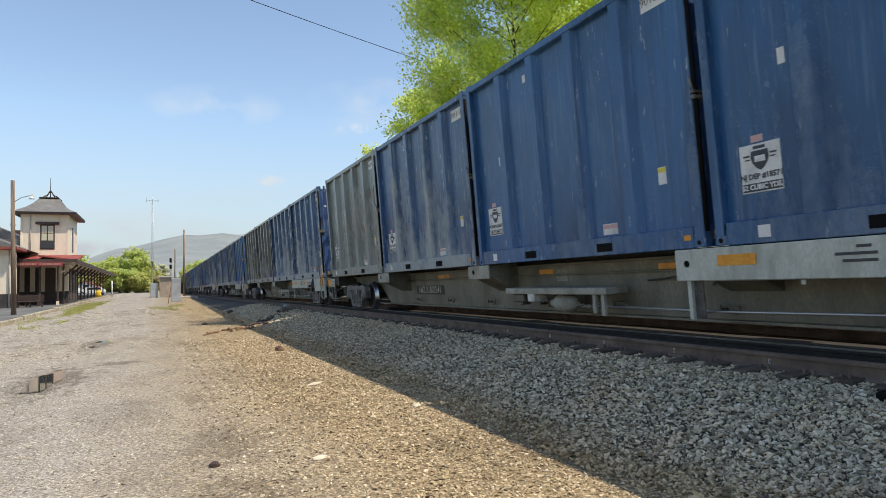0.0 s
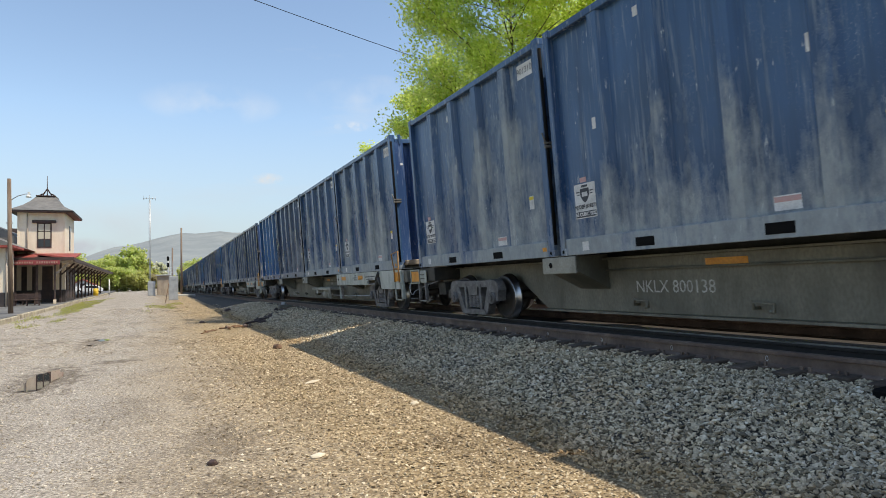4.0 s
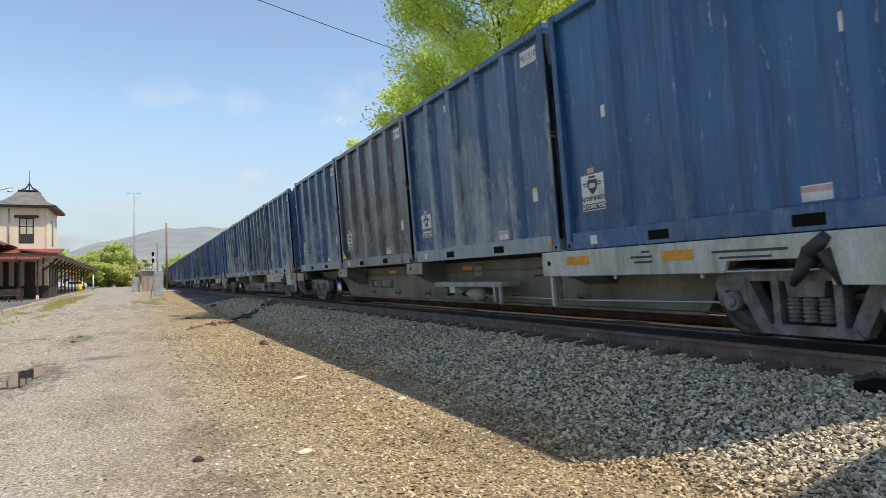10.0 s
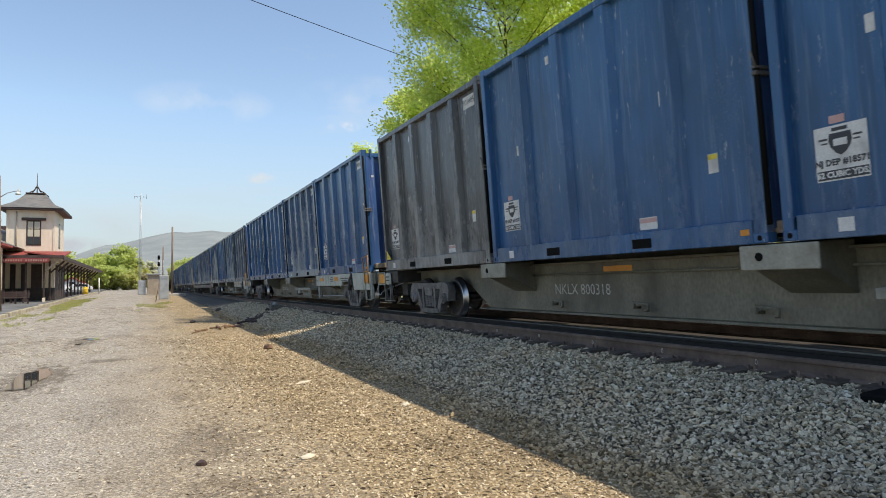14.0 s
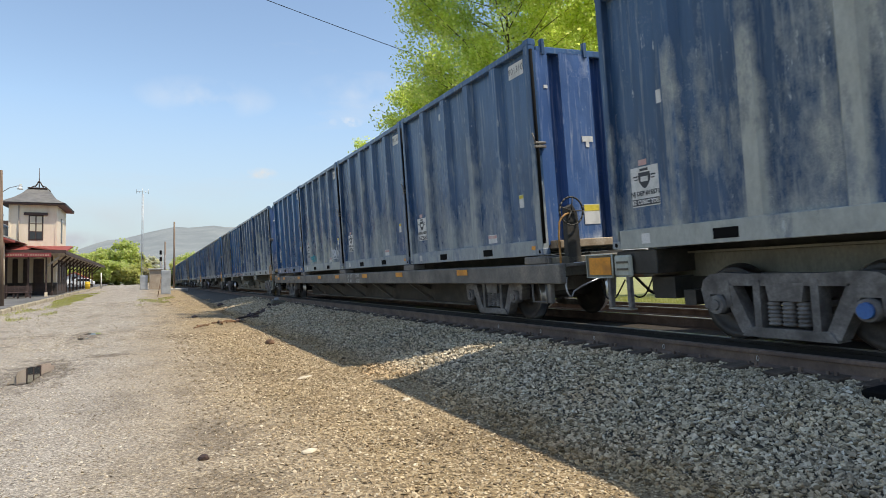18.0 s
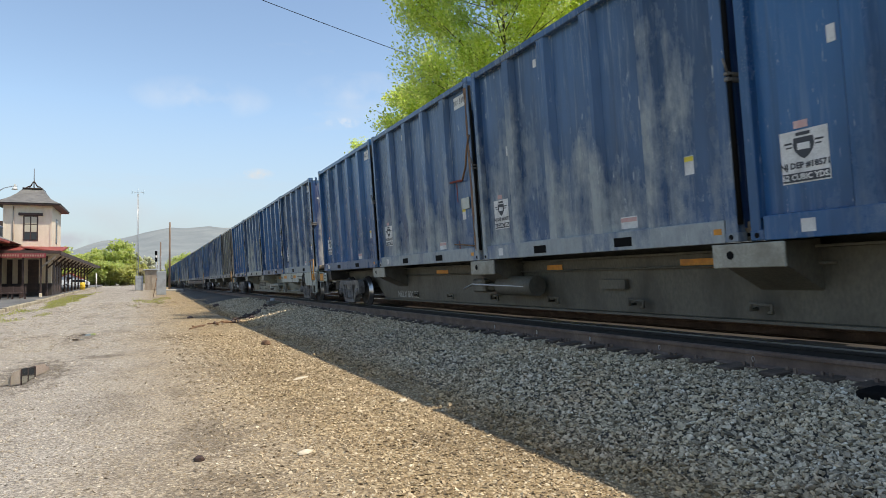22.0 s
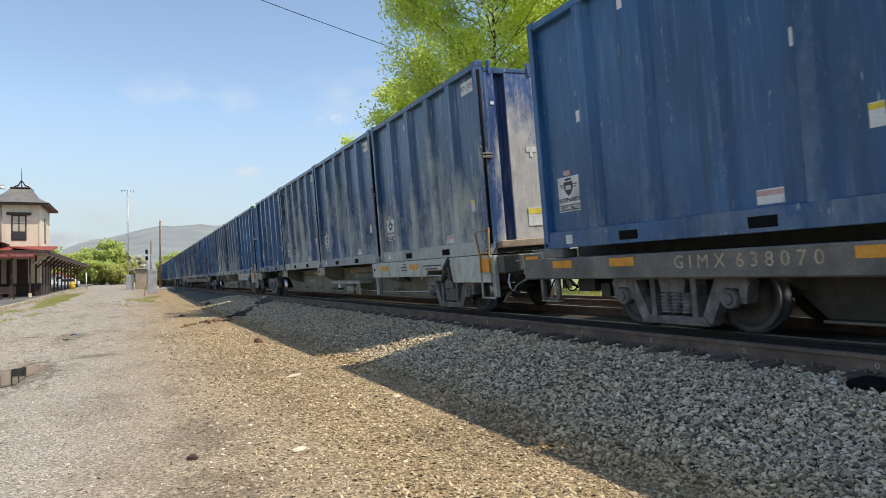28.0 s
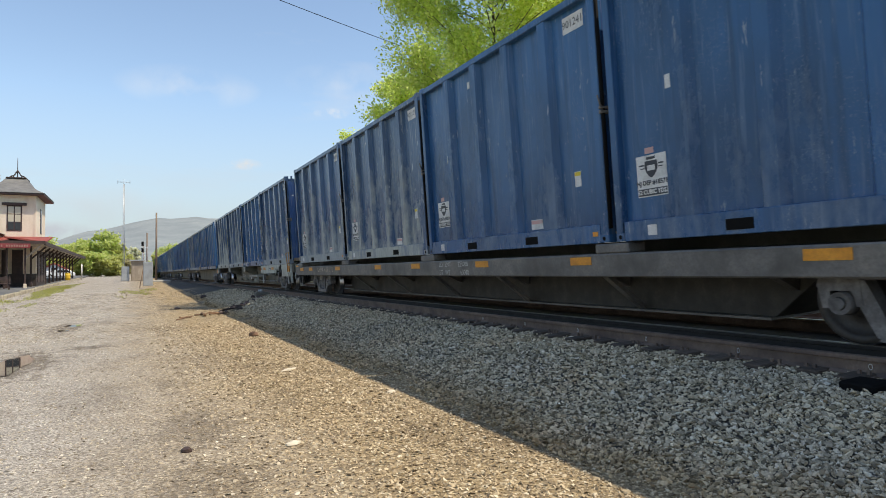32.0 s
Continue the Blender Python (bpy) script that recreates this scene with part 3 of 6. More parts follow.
        for y0, y1 in ((-0.006, 0.18), (LEN - 0.17, LEN + 0.006)):
            if sx < 0:
                cs = bx(sx, w + 0.004, w - 0.165, y0, y1, 0.0, 0.12, 0.012)
                part("corner_casting", cs, paint, c)
            part("corner_casting", bx(sx, w + 0.004, w - 0.165, y0, y1, h - 0.12, h, 0.012), paint, c)
        part("top_rail", bx(sx, w, w - 0.12, 0.17, LEN - 0.17, h - 0.15, h - 0.03, 0.012), paint, c)
        part("bottom_rail", bx(sx, w, w - 0.06, 0.18, LEN - 0.17, -0.003, 0.27, 0.008), paint, c)
    # no real recess: black plates carry the dark of the pockets
    for yy in (1.96, 4.08):
        part("fork_pocket", box(-w - 0.004, -w + 0.02, yy - 0.185, yy + 0.185, 0.05, 0.18), M["black"], c, "black plate painted as the shaded fork pocket opening")
    # black discs paint the shade inside the casting holes
    for y in (0.09, LEN - 0.085):
        part("casting_hole", tube((-w - 0.006, y, 0.06), (-w - 0.002, y, 0.06), 0.032, seg=10), M["black"], c)
    part("lid", box(-w + 0.1, w - 0.1, 0.1, LEN - 0.1, h - 0.13, h - 0.09), M["frame_dark"], c)
    part("header_beam", box(-w + 0.16, w - 0.16, 0.0, 0.1, h - 0.24, h - 0.12, 0.012), paint, c)
    part("end_sill", box(-w + 0.18, w - 0.18, -0.16, 0.12, 0.1, 0.24, 0.012), M["sill_tan"], c, "dusty tan end sill")
    for xx in (-w + 0.3, 0.0, w - 0.3):
        part("lid_bracket", box(xx - 0.035, xx + 0.035, -0.03, 0.06, h - 0.27, h + 0.01, 0.008), paint, c)
    part("lock_bar", tube((-w + 0.03, -0.03, 0.2), (-w + 0.03, -0.03, h - 0.2), 0.03, seg=8), M["black"], c)
    hz = 1.93
    lk = part("latch", join(box(-w - 0.03, -w + 0.2, -0.06, 0.0, hz - 0.06, hz - 0.01, 0.008), box(-w - 0.03, -w + 0.2, -0.06, 0.0, hz + 0.01, hz + 0.05, 0.008)), M["frame_brown"], c)
    part("latch_handle", pipe([(-w - 0.02, -0.05, hz + 0.04), (-w - 0.07, -0.04, hz + 0.2)], 0.014), M["frame_brown"], lk)
    # stickers on the side seen
    x = xi - 0.004

    def sticker(name, y, z, wy, wz, mat, parent, label="", d=0.0):
        return part(name, box(x - d, x - d + 0.003, y - wy / 2, y + wy / 2, z - wz / 2, z + wz / 2), mat, parent, label)
    lg = sticker("logo_sticker", 5.48, 0.86, 0.54, 0.56, M["white"], c, "white permit sticker with a shield mark")
    shield = [(0.11, 0.08), (0.12, 0.0), (0.1, -0.06), (0.05, -0.12), (0.0, -0.15), (-0.05, -0.12), (-0.1, -0.06), (-0.12, 0.0), (-0.11, 0.08)]
    part("shield_mark", join(prism([(5.48 + a, 0.98 + b) for a, b in shield], x - 0.003, x - 0.001, "x"), box(x - 0.003, x - 0.001, 5.4, 5.56, 1.08, 1.115), box(x - 0.003, x - 0.001, 5.26, 5.35, 1.0, 1.02), box(x - 0.003, x - 0.001, 5.61, 5.7, 1.0, 1.02), box(x - 0.003, x - 0.001, 5.28, 5.35, 0.96, 0.975), box(x - 0.003, x - 0.001, 5.61, 5.68, 0.96, 0.975)), M["ink"], lg)
    part("shield_band", box(x - 0.005, x - 0.003, 5.41, 5.55, 0.93, 1.0), M["white"], lg)
    letters("NJ DEP #18571", 0.088, x - 0.003, 5.48, 0.765, M["ink"], lg)
    part("text_band", box(x - 0.003, x - 0.001, 5.22, 5.74, 0.595, 0.69), M["ink"], lg)
    letters("62 CUBIC YDS.", 0.082, x - 0.005, 5.48, 0.642, M["white"], lg)
    sticker("hazard_sticker", 5.5, 1.2, 0.16, 0.08, M["pink"], c)
    nb = sticker("number_sticker", 0.62, h - 0.37, 0.5, 0.26, M["white"], c, "white sticker with the box number")
    letters(number, 0.17, x - 0.003, 0.62, h - 0.37, M["ink"], nb)
    ys = sticker("notice_sticker", 0.74, 1.02, 0.15, 0.24, M["white"], c, "yellow and white warning notice")
    sticker("notice_band", 0.74, 1.1, 0.145, 0.06, M["yellow"], ys, "", 0.002)
    rs = sticker("rule_sticker", 1.92, 0.39, 0.34, 0.17, M["white"], c)
    sticker("rule_band", 1.92, 0.43, 0.33, 0.06, M["pink"], rs, "", 0.002)
    for y, z, wy, wz in ((1.5, 2.03, 0.09, 0.2), (5.1, 2.03, 0.09, 0.18), (4.0, h - 0.45, 0.1, 0.14)):
        sticker("tag_sticker", y, z, wy, wz, M["white"], c)
    part("tag_sticker", box(-w - 0.004, -w - 0.001, 5.34, 5.5, 0.06, 0.2), M["white"], c)
    if kind in ("blue_clean", "blue_worn"):
        part("reflector", box(-w - 0.004, -w - 0.001, 0.22, 0.34, 0.1, 0.17, 0.001), M["orange"], c, "orange reflector patch")
    f = part("end_notice", box(-0.27, 0.07, -0.012, -0.002, 0.5, 0.86), M["white"], c, "yellow and white notice on the end wall")
    part("notice_band", box(-0.27, 0.07, -0.016, -0.012, 0.74, 0.85), M["yellow"], f)
    part("end_sticker", join(box(-0.2, 0.04, -0.012, -0.002, 2.0, 2.1), box(-0.12, -0.05, -0.012, -0.002, 1.9, 2.0)), M["white"], c)
    part("end_sticker", box(-0.95, -0.87, -0.012, -0.002, 2.94, 3.0), M["white"], c)
    part("end_sticker", box(0.5, 0.66, -0.012, -0.002, 0.62, 0.82), M["white"], c)
    if kind == "grey_dark":
        part("corner_mark", prism([(LEN - 0.16, 0.3), (LEN - 0.16, 0.56), (LEN - 0.5, 0.3)], -w - 0.004, -w - 0.001, "x"), M["yellow"], c, "yellow triangle at the lower corner")
    return c


def truck_template(lite=False):
    """A two-axle truck with cast side frames, spring nests and roller bearings; origin at rail height, mid truck."""
    t = bpy.data.objects.new("truck", None)
    scene.collection.objects.link(t)
    wb = 0.914
    for sx in (-1, 1):
        x0, x1 = (sx * 1.09, sx * 0.91) if sx < 0 else (sx * 0.91, sx * 1.09)
        # top chord, bottom chord, columns and jaws as one casting with real windows
        half = [(0.0, 0.83), (0.5, 0.83), (0.8, 0.85), (1.02, 0.83), (1.13, 0.76), (1.18, 0.62), (1.08, 0.6), (1.0, 0.66), (0.82, 0.69), (0.45, 0.69), (0.0, 0.69)]
        fr = prism(half + [(-a, b) for a, b in half[-2:0:-1]], x0, x1, "x")
        dg = []
        for sy in (-1, 1):
            dg.append(prism([(sy * 0.7, 0.72), (sy * 0.9, 0.72), (sy * 0.82, 0.56), (sy * 0.6, 0.13), (sy * 0.42, 0.13), (sy * 0.5, 0.3)], x0, x1, "x"))
            dg.append(prism([(sy * 0.31, 0.2), (sy * 0.4, 0.2), (sy * 0.4, 0.76), (sy * 0.31, 0.76)], x0 - 0.01, x1 + 0.01, "x"))
            dg.append(prism([(sy * 0.74, 0.76), (sy * 1.1, 0.76), (sy * 1.16, 0.62), (sy * 1.12, 0.4), (sy * 1.05, 0.4), (sy * 1.03, 0.58), (sy * 0.8, 0.58), (sy * 0.78, 0.42), (sy * 0.71, 0.44)], x0 - 0.006, x1 + 0.006, "x"))
        dg.append(prism([(-0.58, 0.1), (0.58, 0.1), (0.5, 0.21), (-0.5, 0.21)], x0 - 0.02, x1 + 0.02, "x"))
        part("side_frame", join(fr, *dg), M["truck"], t)
        if lite:
            continue
        for k in range(3):
            sp = bmesh.new()
            rings = []
            for j in range(25):
                rr = 0.086 if j % 4 in (1, 2) else 0.07
                rings.append([sp.verts.new((sx * 1.02 + rr * math.cos(0.6283 * i), (k - 1) * 0.182 + rr * math.sin(0.6283 * i), 0.24 + 0.0113 * j)) for i in range(10)])
            for a, b in zip(rings, rings[1:]):
                for i in range(10):
                    sp.faces.new((a[i], a[(i + 1) % 10], b[(i + 1) % 10], b[i])).smooth = True
            part("spring", sp, M["truck"], t)
        for sy in (-1, 1):
            bc = tube((sx * 1.0, sy * wb, 0.457), (sx * 1.15, sy * wb, 0.457), 0.13, 0.115, 16)
            add_tube(bc, (sx * 1.15, sy * wb, 0.457), (sx * 1.17, sy * wb, 0.457), 0.07, 0.06, 10)
            part("bearing", bc, M["truck"], t)
    part("bolster", prism([(-0.2, 0.52), (0.2, 0.52), (0.24, 0.72), (-0.24, 0.72)], -1.1, 1.1, "x"), M["truck"], t)
    if not lite:
        part("brake_beam", join(tube((-0.8, -0.42, 0.35), (0.8, -0.42, 0.35), 0.04), tube((-0.8, 0.42, 0.35), (0.8, 0.42, 0.35), 0.04)), M["truck"], t)
    for sy in (-1, 1):
        ws = part("wheelset", wheelset_mesh(), None, t)
        ws.location = (0, sy * wb, 0.457)
    return t


WHEELSET = []


def wheelset_mesh():
    if WHEELSET:
        return WHEELSET[0]
    bm = tube((-1.0, 0, 0), (1.0, 0, 0), 0.085, seg=12)
    seg = 28
    prof = [(0.66, 0.489), (0.69, 0.49), (0.705, 0.465), (0.8, 0.454), (0.815, 0.445), (0.815, 0.375), (0.79, 0.36), (0.76, 0.3), (0.755, 0.2), (0.8, 0.15), (0.84, 0.13), (0.84, 0.0)]
    prof_in = [(0.66, 0.0), (0.66, 0.15), (0.7, 0.2), (0.7, 0.36), (0.66, 0.38), (0.66, 0.489)]
    for sx in (-1, 1):
        loop = prof_in + prof[1:]
        rings = []
        for x, r in loop:
            rings.append([bm.verts.new((sx * x, r * math.cos(2 * math.pi * i / seg), r * math.sin(2 * math.pi * i / seg))) for i in range(seg)] if r else [bm.verts.new((sx * x, 0, 0))])
        for (a, b), (pa, pb) in zip(zip(rings, rings[1:]), zip(loop, loop[1:])):
            for i in range(seg):
                j = (i + 1) % seg
                vs = [a[i], a[j], b[j], b[i]] if len(a) > 1 and len(b) > 1 else [a[0], b[j], b[i]] if len(a) == 1 else [a[i], a[j], b[0]]
                f = bm.faces.new(vs)
                f.smooth = True
                f.material_index = 1 if min(pa[1], pb[1]) > 0.44 and pa[0] > 0.66 else 0
    bmesh.ops.recalc_face_normals(bm, faces=bm.faces)
    me = mesh_of(bm, "wheelset", [M["wheel"], M["tread"]])
    WHEELSET.append(me)
    return me


CAR_LEN = 25.02


def coupler(sign, y, c):
    cp = part("coupler", join(box(-0.09, 0.09, min(y, y + sign * 0.75), max(y, y + sign * 0.75), 0.78, 0.96, 0.02), box(-0.16, 0.14, min(y + sign * 0.55, y + sign * 0.78), max(y + sign * 0.55, y + sign * 0.78), 0.74, 1.02, 0.04)), M["rust"], c, "rusty knuckle coupler")
    part("air_hose", pipe(ease([(0.35, y, 0.72), (0.38, y + sign * 0.25, 0.5), (0.3, y + sign * 0.5, 0.42), (0.2, y + sign * 0.7, 0.5)], 1), 0.025, 6), M["black"], cp)
    return cp


def front_end(c, mat, plate=True):
    """What hangs on the leading end of a car: platform, handrail, orange plate, step and uncoupling lever."""
    part("end_platform", box(-1.18, 1.18, -0.42, 0.02, 0.84, 1.17, 0.015), M["frame_dark"], c)
    part("grab_bar", pipe([(-0.95, -0.45, 1.02), (-0.95, -0.5, 1.05), (-0.35, -0.5, 1.05), (-0.35, -0.45, 1.02)], 0.013), M["steel"], c)
    part("end_post", box(-1.25, -1.16, -0.18, -0.08, 0.38, 1.18, 0.01), mat, c)
    part("uncoupling_lever", pipe(ease([(-1.1, -0.46, 0.82), (-1.16, -0.5, 0.62), (-1.1, -0.55, 0.46), (-1.02, -0.56, 0.62), (-0.3, -0.5, 0.8)], 1), 0.014), M["steel"], c)
    if plate:
        part("handrail", join(pipe([(-1.28, 0.3, 0.86), (-1.28, 0.3, 1.2), (-1.28, 0.44, 1.66), (-1.28, -0.12, 1.72), (-1.28, -0.06, 1.2), (-1.28, -0.06, 0.86)], 0.02), pipe([(-1.28, 0.3, 1.24), (-1.28, -0.06, 1.24)], 0.018)), M["rail_orange"], c, "bent rusty orange handrail")
        part("plate_frame", box(-1.262, -1.245, -0.14, 0.4, 0.84, 1.16, 0.008), M["frame_grey"], c)
        part("reflector", box(-1.27, -1.263, -0.1, 0.36, 0.88, 1.14), M["orange"], c, "orange reflective panel")
        part("step", pipe([(-1.24, -0.12, 0.84), (-1.24, -0.12, 0.36), (-1.24, 0.36, 0.36), (-1.24, 0.36, 0.84)], 0.03), M["sill_olive"], c)
        part("sill_emblem", tube((-1.241, 0.75, 0.84), (-1.246, 0.75, 0.84), 0.07, seg=16), M["letter"], c, "small round pale emblem")


def rear_end(c, mat):
    """The trailing end: framed orange plate, ladder plate, step bars and hoses."""
    y = CAR_LEN
    part("reflector", box(-1.27, -1.262, y + 0.02, y + 0.52, 0.86, 1.12), M["orange"], c, "orange reflective panel")
    part("grab_frame", pipe([(-1.27, y - 0.02, 0.82), (-1.27, y + 0.58, 0.82), (-1.27, y + 0.58, 1.16), (-1.27, y - 0.02, 1.16), (-1.27, y - 0.02, 0.82)], 0.014), M["frame_grey"], c)
    part("plate_back", box(-1.26, -1.2, y - 0.02, y + 0.58, 0.82, 1.16), mat, c)
    lp_ = part("ladder_plate", box(-1.27, -1.22, y - 0.42, y - 0.05, 0.82, 1.14, 0.03), M["frame_grey"], c)
    part("rung", join(box(-1.285, -1.272, y - 0.36, y - 0.12, 0.92, 0.95), box(-1.285, -1.272, y - 0.36, y - 0.12, 1.02, 1.05)), M["frame_dark"], lp_)
    part("step_tread", box(-1.25, -1.13, y - 0.33, y + 0.15, 0.345, 0.368), M["sill_olive"], c)
    for v in (-0.3, 0.12):
        part("step_bar", box(-1.25, -1.17, y + v - 0.035, y + v + 0.035, 0.37, 0.84, 0.01), M["truck"], c)
    for k, x in enumerate((-0.95, -0.4, 0.2)):
        part("air_hose", pipe(ease([(x, y + 0.1, 0.76), (x, y + 0.25, 0.58 - 0.05 * k), (x + 0.08, y + 0.45, 0.46 - 0.03 * k), (x + 0.12, y + 0.65, 0.43), (x + 0.2, y + 0.85, 0.5 + 0.03 * k), (x + 0.3, y + 1.05, 0.68)], 2), 0.013, 5), M["black"], c)
    part("brake_rigging", join(box(-0.95, 0.95, y - 1.25, y - 1.05, 0.42, 0.62), box(-0.7, 0.7, y - 0.5, y - 0.2, 0.55, 0.8), box(-0.95, -0.6, y - 0.9, y - 0.5, 0.5, 0.8)), M["trim_dark"], c)


def spine_car(full=True, flip=False, number=""):
    """A spine car: deep wide centre sill, outriggers under the box corners, and on one side a grey sill at the brake end."""
    c = thing("spine_car", Matrix(), "olive-grey steel spine container car on two trucks", "rail car")
    dk = M["frame_dark" if flip and number != "800054" else "frame_light" if number in ("800464", "800472") else "frame_olive"]
    out = [(-0.2, 0.78), (-0.2, 1.1), (CAR_LEN + 0.2, 1.1), (CAR_LEN + 0.2, 0.78), (CAR_LEN - 3.8, 0.74), (CAR_LEN - 4.7, 0.22), (4.0, 0.22), (3.7, 0.74)]
    part("centre_sill", prism(out, -0.5, 0.5, "x", 0.01), dk, c)
    part("top_flange", box(-0.62, 0.62, -0.2, CAR_LEN + 0.2, 1.1, 1.13), dk, c)
    # added filler: closes the gap, its black stands for the shade there
    part("packing", box(-0.36, 0.36, -0.2, CAR_LEN + 0.2, 1.13, 1.215), M["trim_dark"], c, "black filler added for the shaded gap under the boxes")
    part("bottom_flange", box(-0.58, 0.58, 4.0, CAR_LEN - 4.7, 0.185, 0.22), dk, c)
    if full:
        for k, a in enumerate((6.21, 12.51, 18.81)):
            br = prism([(-0.5, 0.6), (-1.2, 0.98), (-1.2, 1.2), (-0.5, 1.2)], a - 0.42, a + 0.4, "y", 0.01)
            part("outrigger", br, dk, c)
            part("outrigger", prism([(0.5, 0.6), (1.2, 0.98), (1.2, 1.2), (0.5, 1.2)], a - 0.42, a + 0.4, "y", 0.01), dk, c)
            if not (k == 0 and not flip):
                part("outrigger_end", box(-1.24, -1.2, a - 0.5, a + 0.46, 0.92, 1.2, 0.01), M["sill_olive"], c, "pale olive end plate")
                # drawn as a black disc, the dark of the hole is its colour
                part("drain_hole", tube((-1.241, a + 0.2, 1.07), (-1.245, a + 0.2, 1.07), 0.05, seg=12), M["black"], c)
        for k in range(6):
            y = 6.4 + 2.2 * k
            part("web_hook", join(pipe([(-0.5, y + 0.3, 0.36), (-0.62, y + 0.3, 0.36), (-0.62, y + 0.3, 0.45), (-0.62, y, 0.42), (-0.62, y, 0.33), (-0.62, y + 0.05, 0.33)], 0.026, 5)), dk, c)
        for y0 in (0.05, CAR_LEN - 0.85):
            part("end_outrigger", box(-1.2, 1.2, y0, y0 + 0.8, 0.86, 1.19, 0.012), M["trim_dark"] if y0 > 1 else dk, c)
        front_end(c, dk if flip else M["frame_grey"])
        rear_end(c, dk)
        if not flip:
            part("side_sill", prism([(0.0, 0.66), (0.0, 1.205), (6.8, 1.205), (6.8, 0.8), (3.05, 0.8), (3.0, 0.94), (1.8, 0.94), (1.75, 0.66)], -1.24, -1.18, "x", 0.008), M["frame_grey"], c, "pale grey painted side sill")
            for a, b in ((3.5, 4.02), (5.55, 6.1)):
                part("reflector", box(-1.249, -1.242, a, b, 0.98, 1.11), M["orange"], c, "orange reflective panel")
            for a, b, z, hh in ((2.2, 3.2, 1.04, 0.03), (2.4, 3.1, 0.97, 0.025), (4.25, 4.4, 1.1, 0.03), (4.2, 4.62, 1.03, 0.03), (4.2, 4.55, 0.96, 0.03)):
                part("data_line", box(-1.246, -1.242, a, b, z, z + hh), M["ink"], c)
            # a black disc on the sill paints the hole's dark inside
            part("sill_hole", tube((-1.241, 6.6, 1.02), (-1.246, 6.6, 1.02), 0.045, seg=10), M["black"], c)
            part("release_rod", pipe([(-1.2, 1.9, 0.82), (-1.2, 6.2, 0.8), (-0.5, 6.9, 0.7)], 0.014), M["steel"], c)
            part("hanger", box(-1.2, -1.15, 6.6, 6.66, 0.3, 0.86), M["frame_grey"], c)
            part("hanger_plate", box(-1.1, -1.08, 6.5, 6.72, 0.3, 0.86), M["truck"], c)
            for y in (3.4, 5.0):
                part("hanger", box(-1.2, -1.17, y, y + 0.05, 0.74, 0.86), M["frame_grey"], c)
            wrap = join(tube((-1.22, 1.95, 1.0), (-1.26, 1.76, 1.18), 0.1, 0.06, 9), tube((-1.2, 1.95, 1.02), (-1.22, 2.2, 0.66), 0.11, 0.04, 9), tube((-1.24, 1.8, 1.0), (-1.22, 1.66, 0.66), 0.07, 0.03, 7))
            for v in wrap.verts:
                v.co += 0.05 * Vector((noise.noise(v.co * 5), noise.noise(v.co * 5 + Vector((9, 0, 0))), noise.noise(v.co * 5 + Vector((0, 9, 0)))))
            part("wrapping", wrap, M["trim_dark"], c, "dirty grey wrap over the brake gear")
        else:
            part("valve", join(box(-0.95, -0.55, 13.0, 13.5, 0.52, 0.82, 0.04), box(-0.85, -0.58, 12.75, 13.0, 0.57, 0.72, 0.03)), dk, c)
            part("air_tank", tube((-0.78, 11.2, 0.66), (-0.78, 12.5, 0.66), 0.19, seg=18), dk, c, "olive air tank beside the sill")
            part("brake_rod", pipe([(-0.95, 13.9, 0.6), (-0.95, 13.5, 0.7), (-0.95, 11.4, 0.66)], 0.022), M["steel"], c)
        if not flip:
            shelf = part("brake_shelf", join(box(-1.14, -0.7, 8.42, 11.55, 0.6, 0.71, 0.01), box(-1.12, -1.06, 8.5, 8.58, 0.26, 0.6, 0.006), box(-1.12, -1.06, 8.72, 8.8, 0.3, 0.6, 0.006), box(-0.8, -0.5, 9.0, 9.1, 0.6, 0.7), box(-0.8, -0.5, 10.9, 11.0, 0.6, 0.7)), M["sill_olive"], c, "pale olive brake gear shelf")
            part("valve_box", join(box(-1.08, -0.8, 10.98, 11.36, 0.44, 0.6, 0.02), box(-1.05, -0.85, 11.08, 11.2, 0.38, 0.44, 0.01)), M["frame_dark"], shelf)
            part("tag_plate", box(-1.14, -0.86, 10.5, 10.74, 0.46, 0.61, 0.01), M["letter"], shelf, "pale dirty tag plate")
            tank = bmesh.new()
            ends = [(10.24, 0.03), (10.22, 0.07), (10.08, 0.075), (10.06, 0.12), (9.98, 0.155), (9.76, 0.16), (9.75, 0.18), (9.68, 0.18), (9.67, 0.16), (9.58, 0.135), (9.52, 0.085), (9.5, 0.02)]
            hoops = [[tank.verts.new((-0.92 + r * math.cos(0.3491 * i), y, 0.43 + r * math.sin(0.3491 * i))) for i in range(18)] for y, r in ends]
            for a, b in zip(hoops, hoops[1:]):
                for i in range(18):
                    tank.faces.new((a[i], a[(i + 1) % 18], b[(i + 1) % 18], b[i])).smooth = True
            tank.faces.new(hoops[0])
            tank.faces.new(hoops[-1][::-1])
            bmesh.ops.recalc_face_normals(tank, faces=tank.faces)
            part("brake_cylinder", tank, M["sill_olive"], shelf, "olive domed brake cylinder")
            links = bmesh.new()
            for k in range(9):
                y, z = 9.46 - 0.07 * k, 0.42 - 0.035 * math.sin(math.pi * k / 8)
                turn = 0.028 if k % 2 else 0.0
                ring = [(-0.92 + (turn or 0.004) * math.sin(a), y + 0.05 * math.cos(a), z + (0.03 - turn) * math.sin(a)) for a in (0.0, 0.9, 2.24, 3.14, 4.04, 5.38)]
                for u, v in zip(ring, ring[1:] + ring[:1]):
                    add_tube(links, u, v, 0.009, seg=5)
            part("brake_chain", links, M["steel"], shelf)
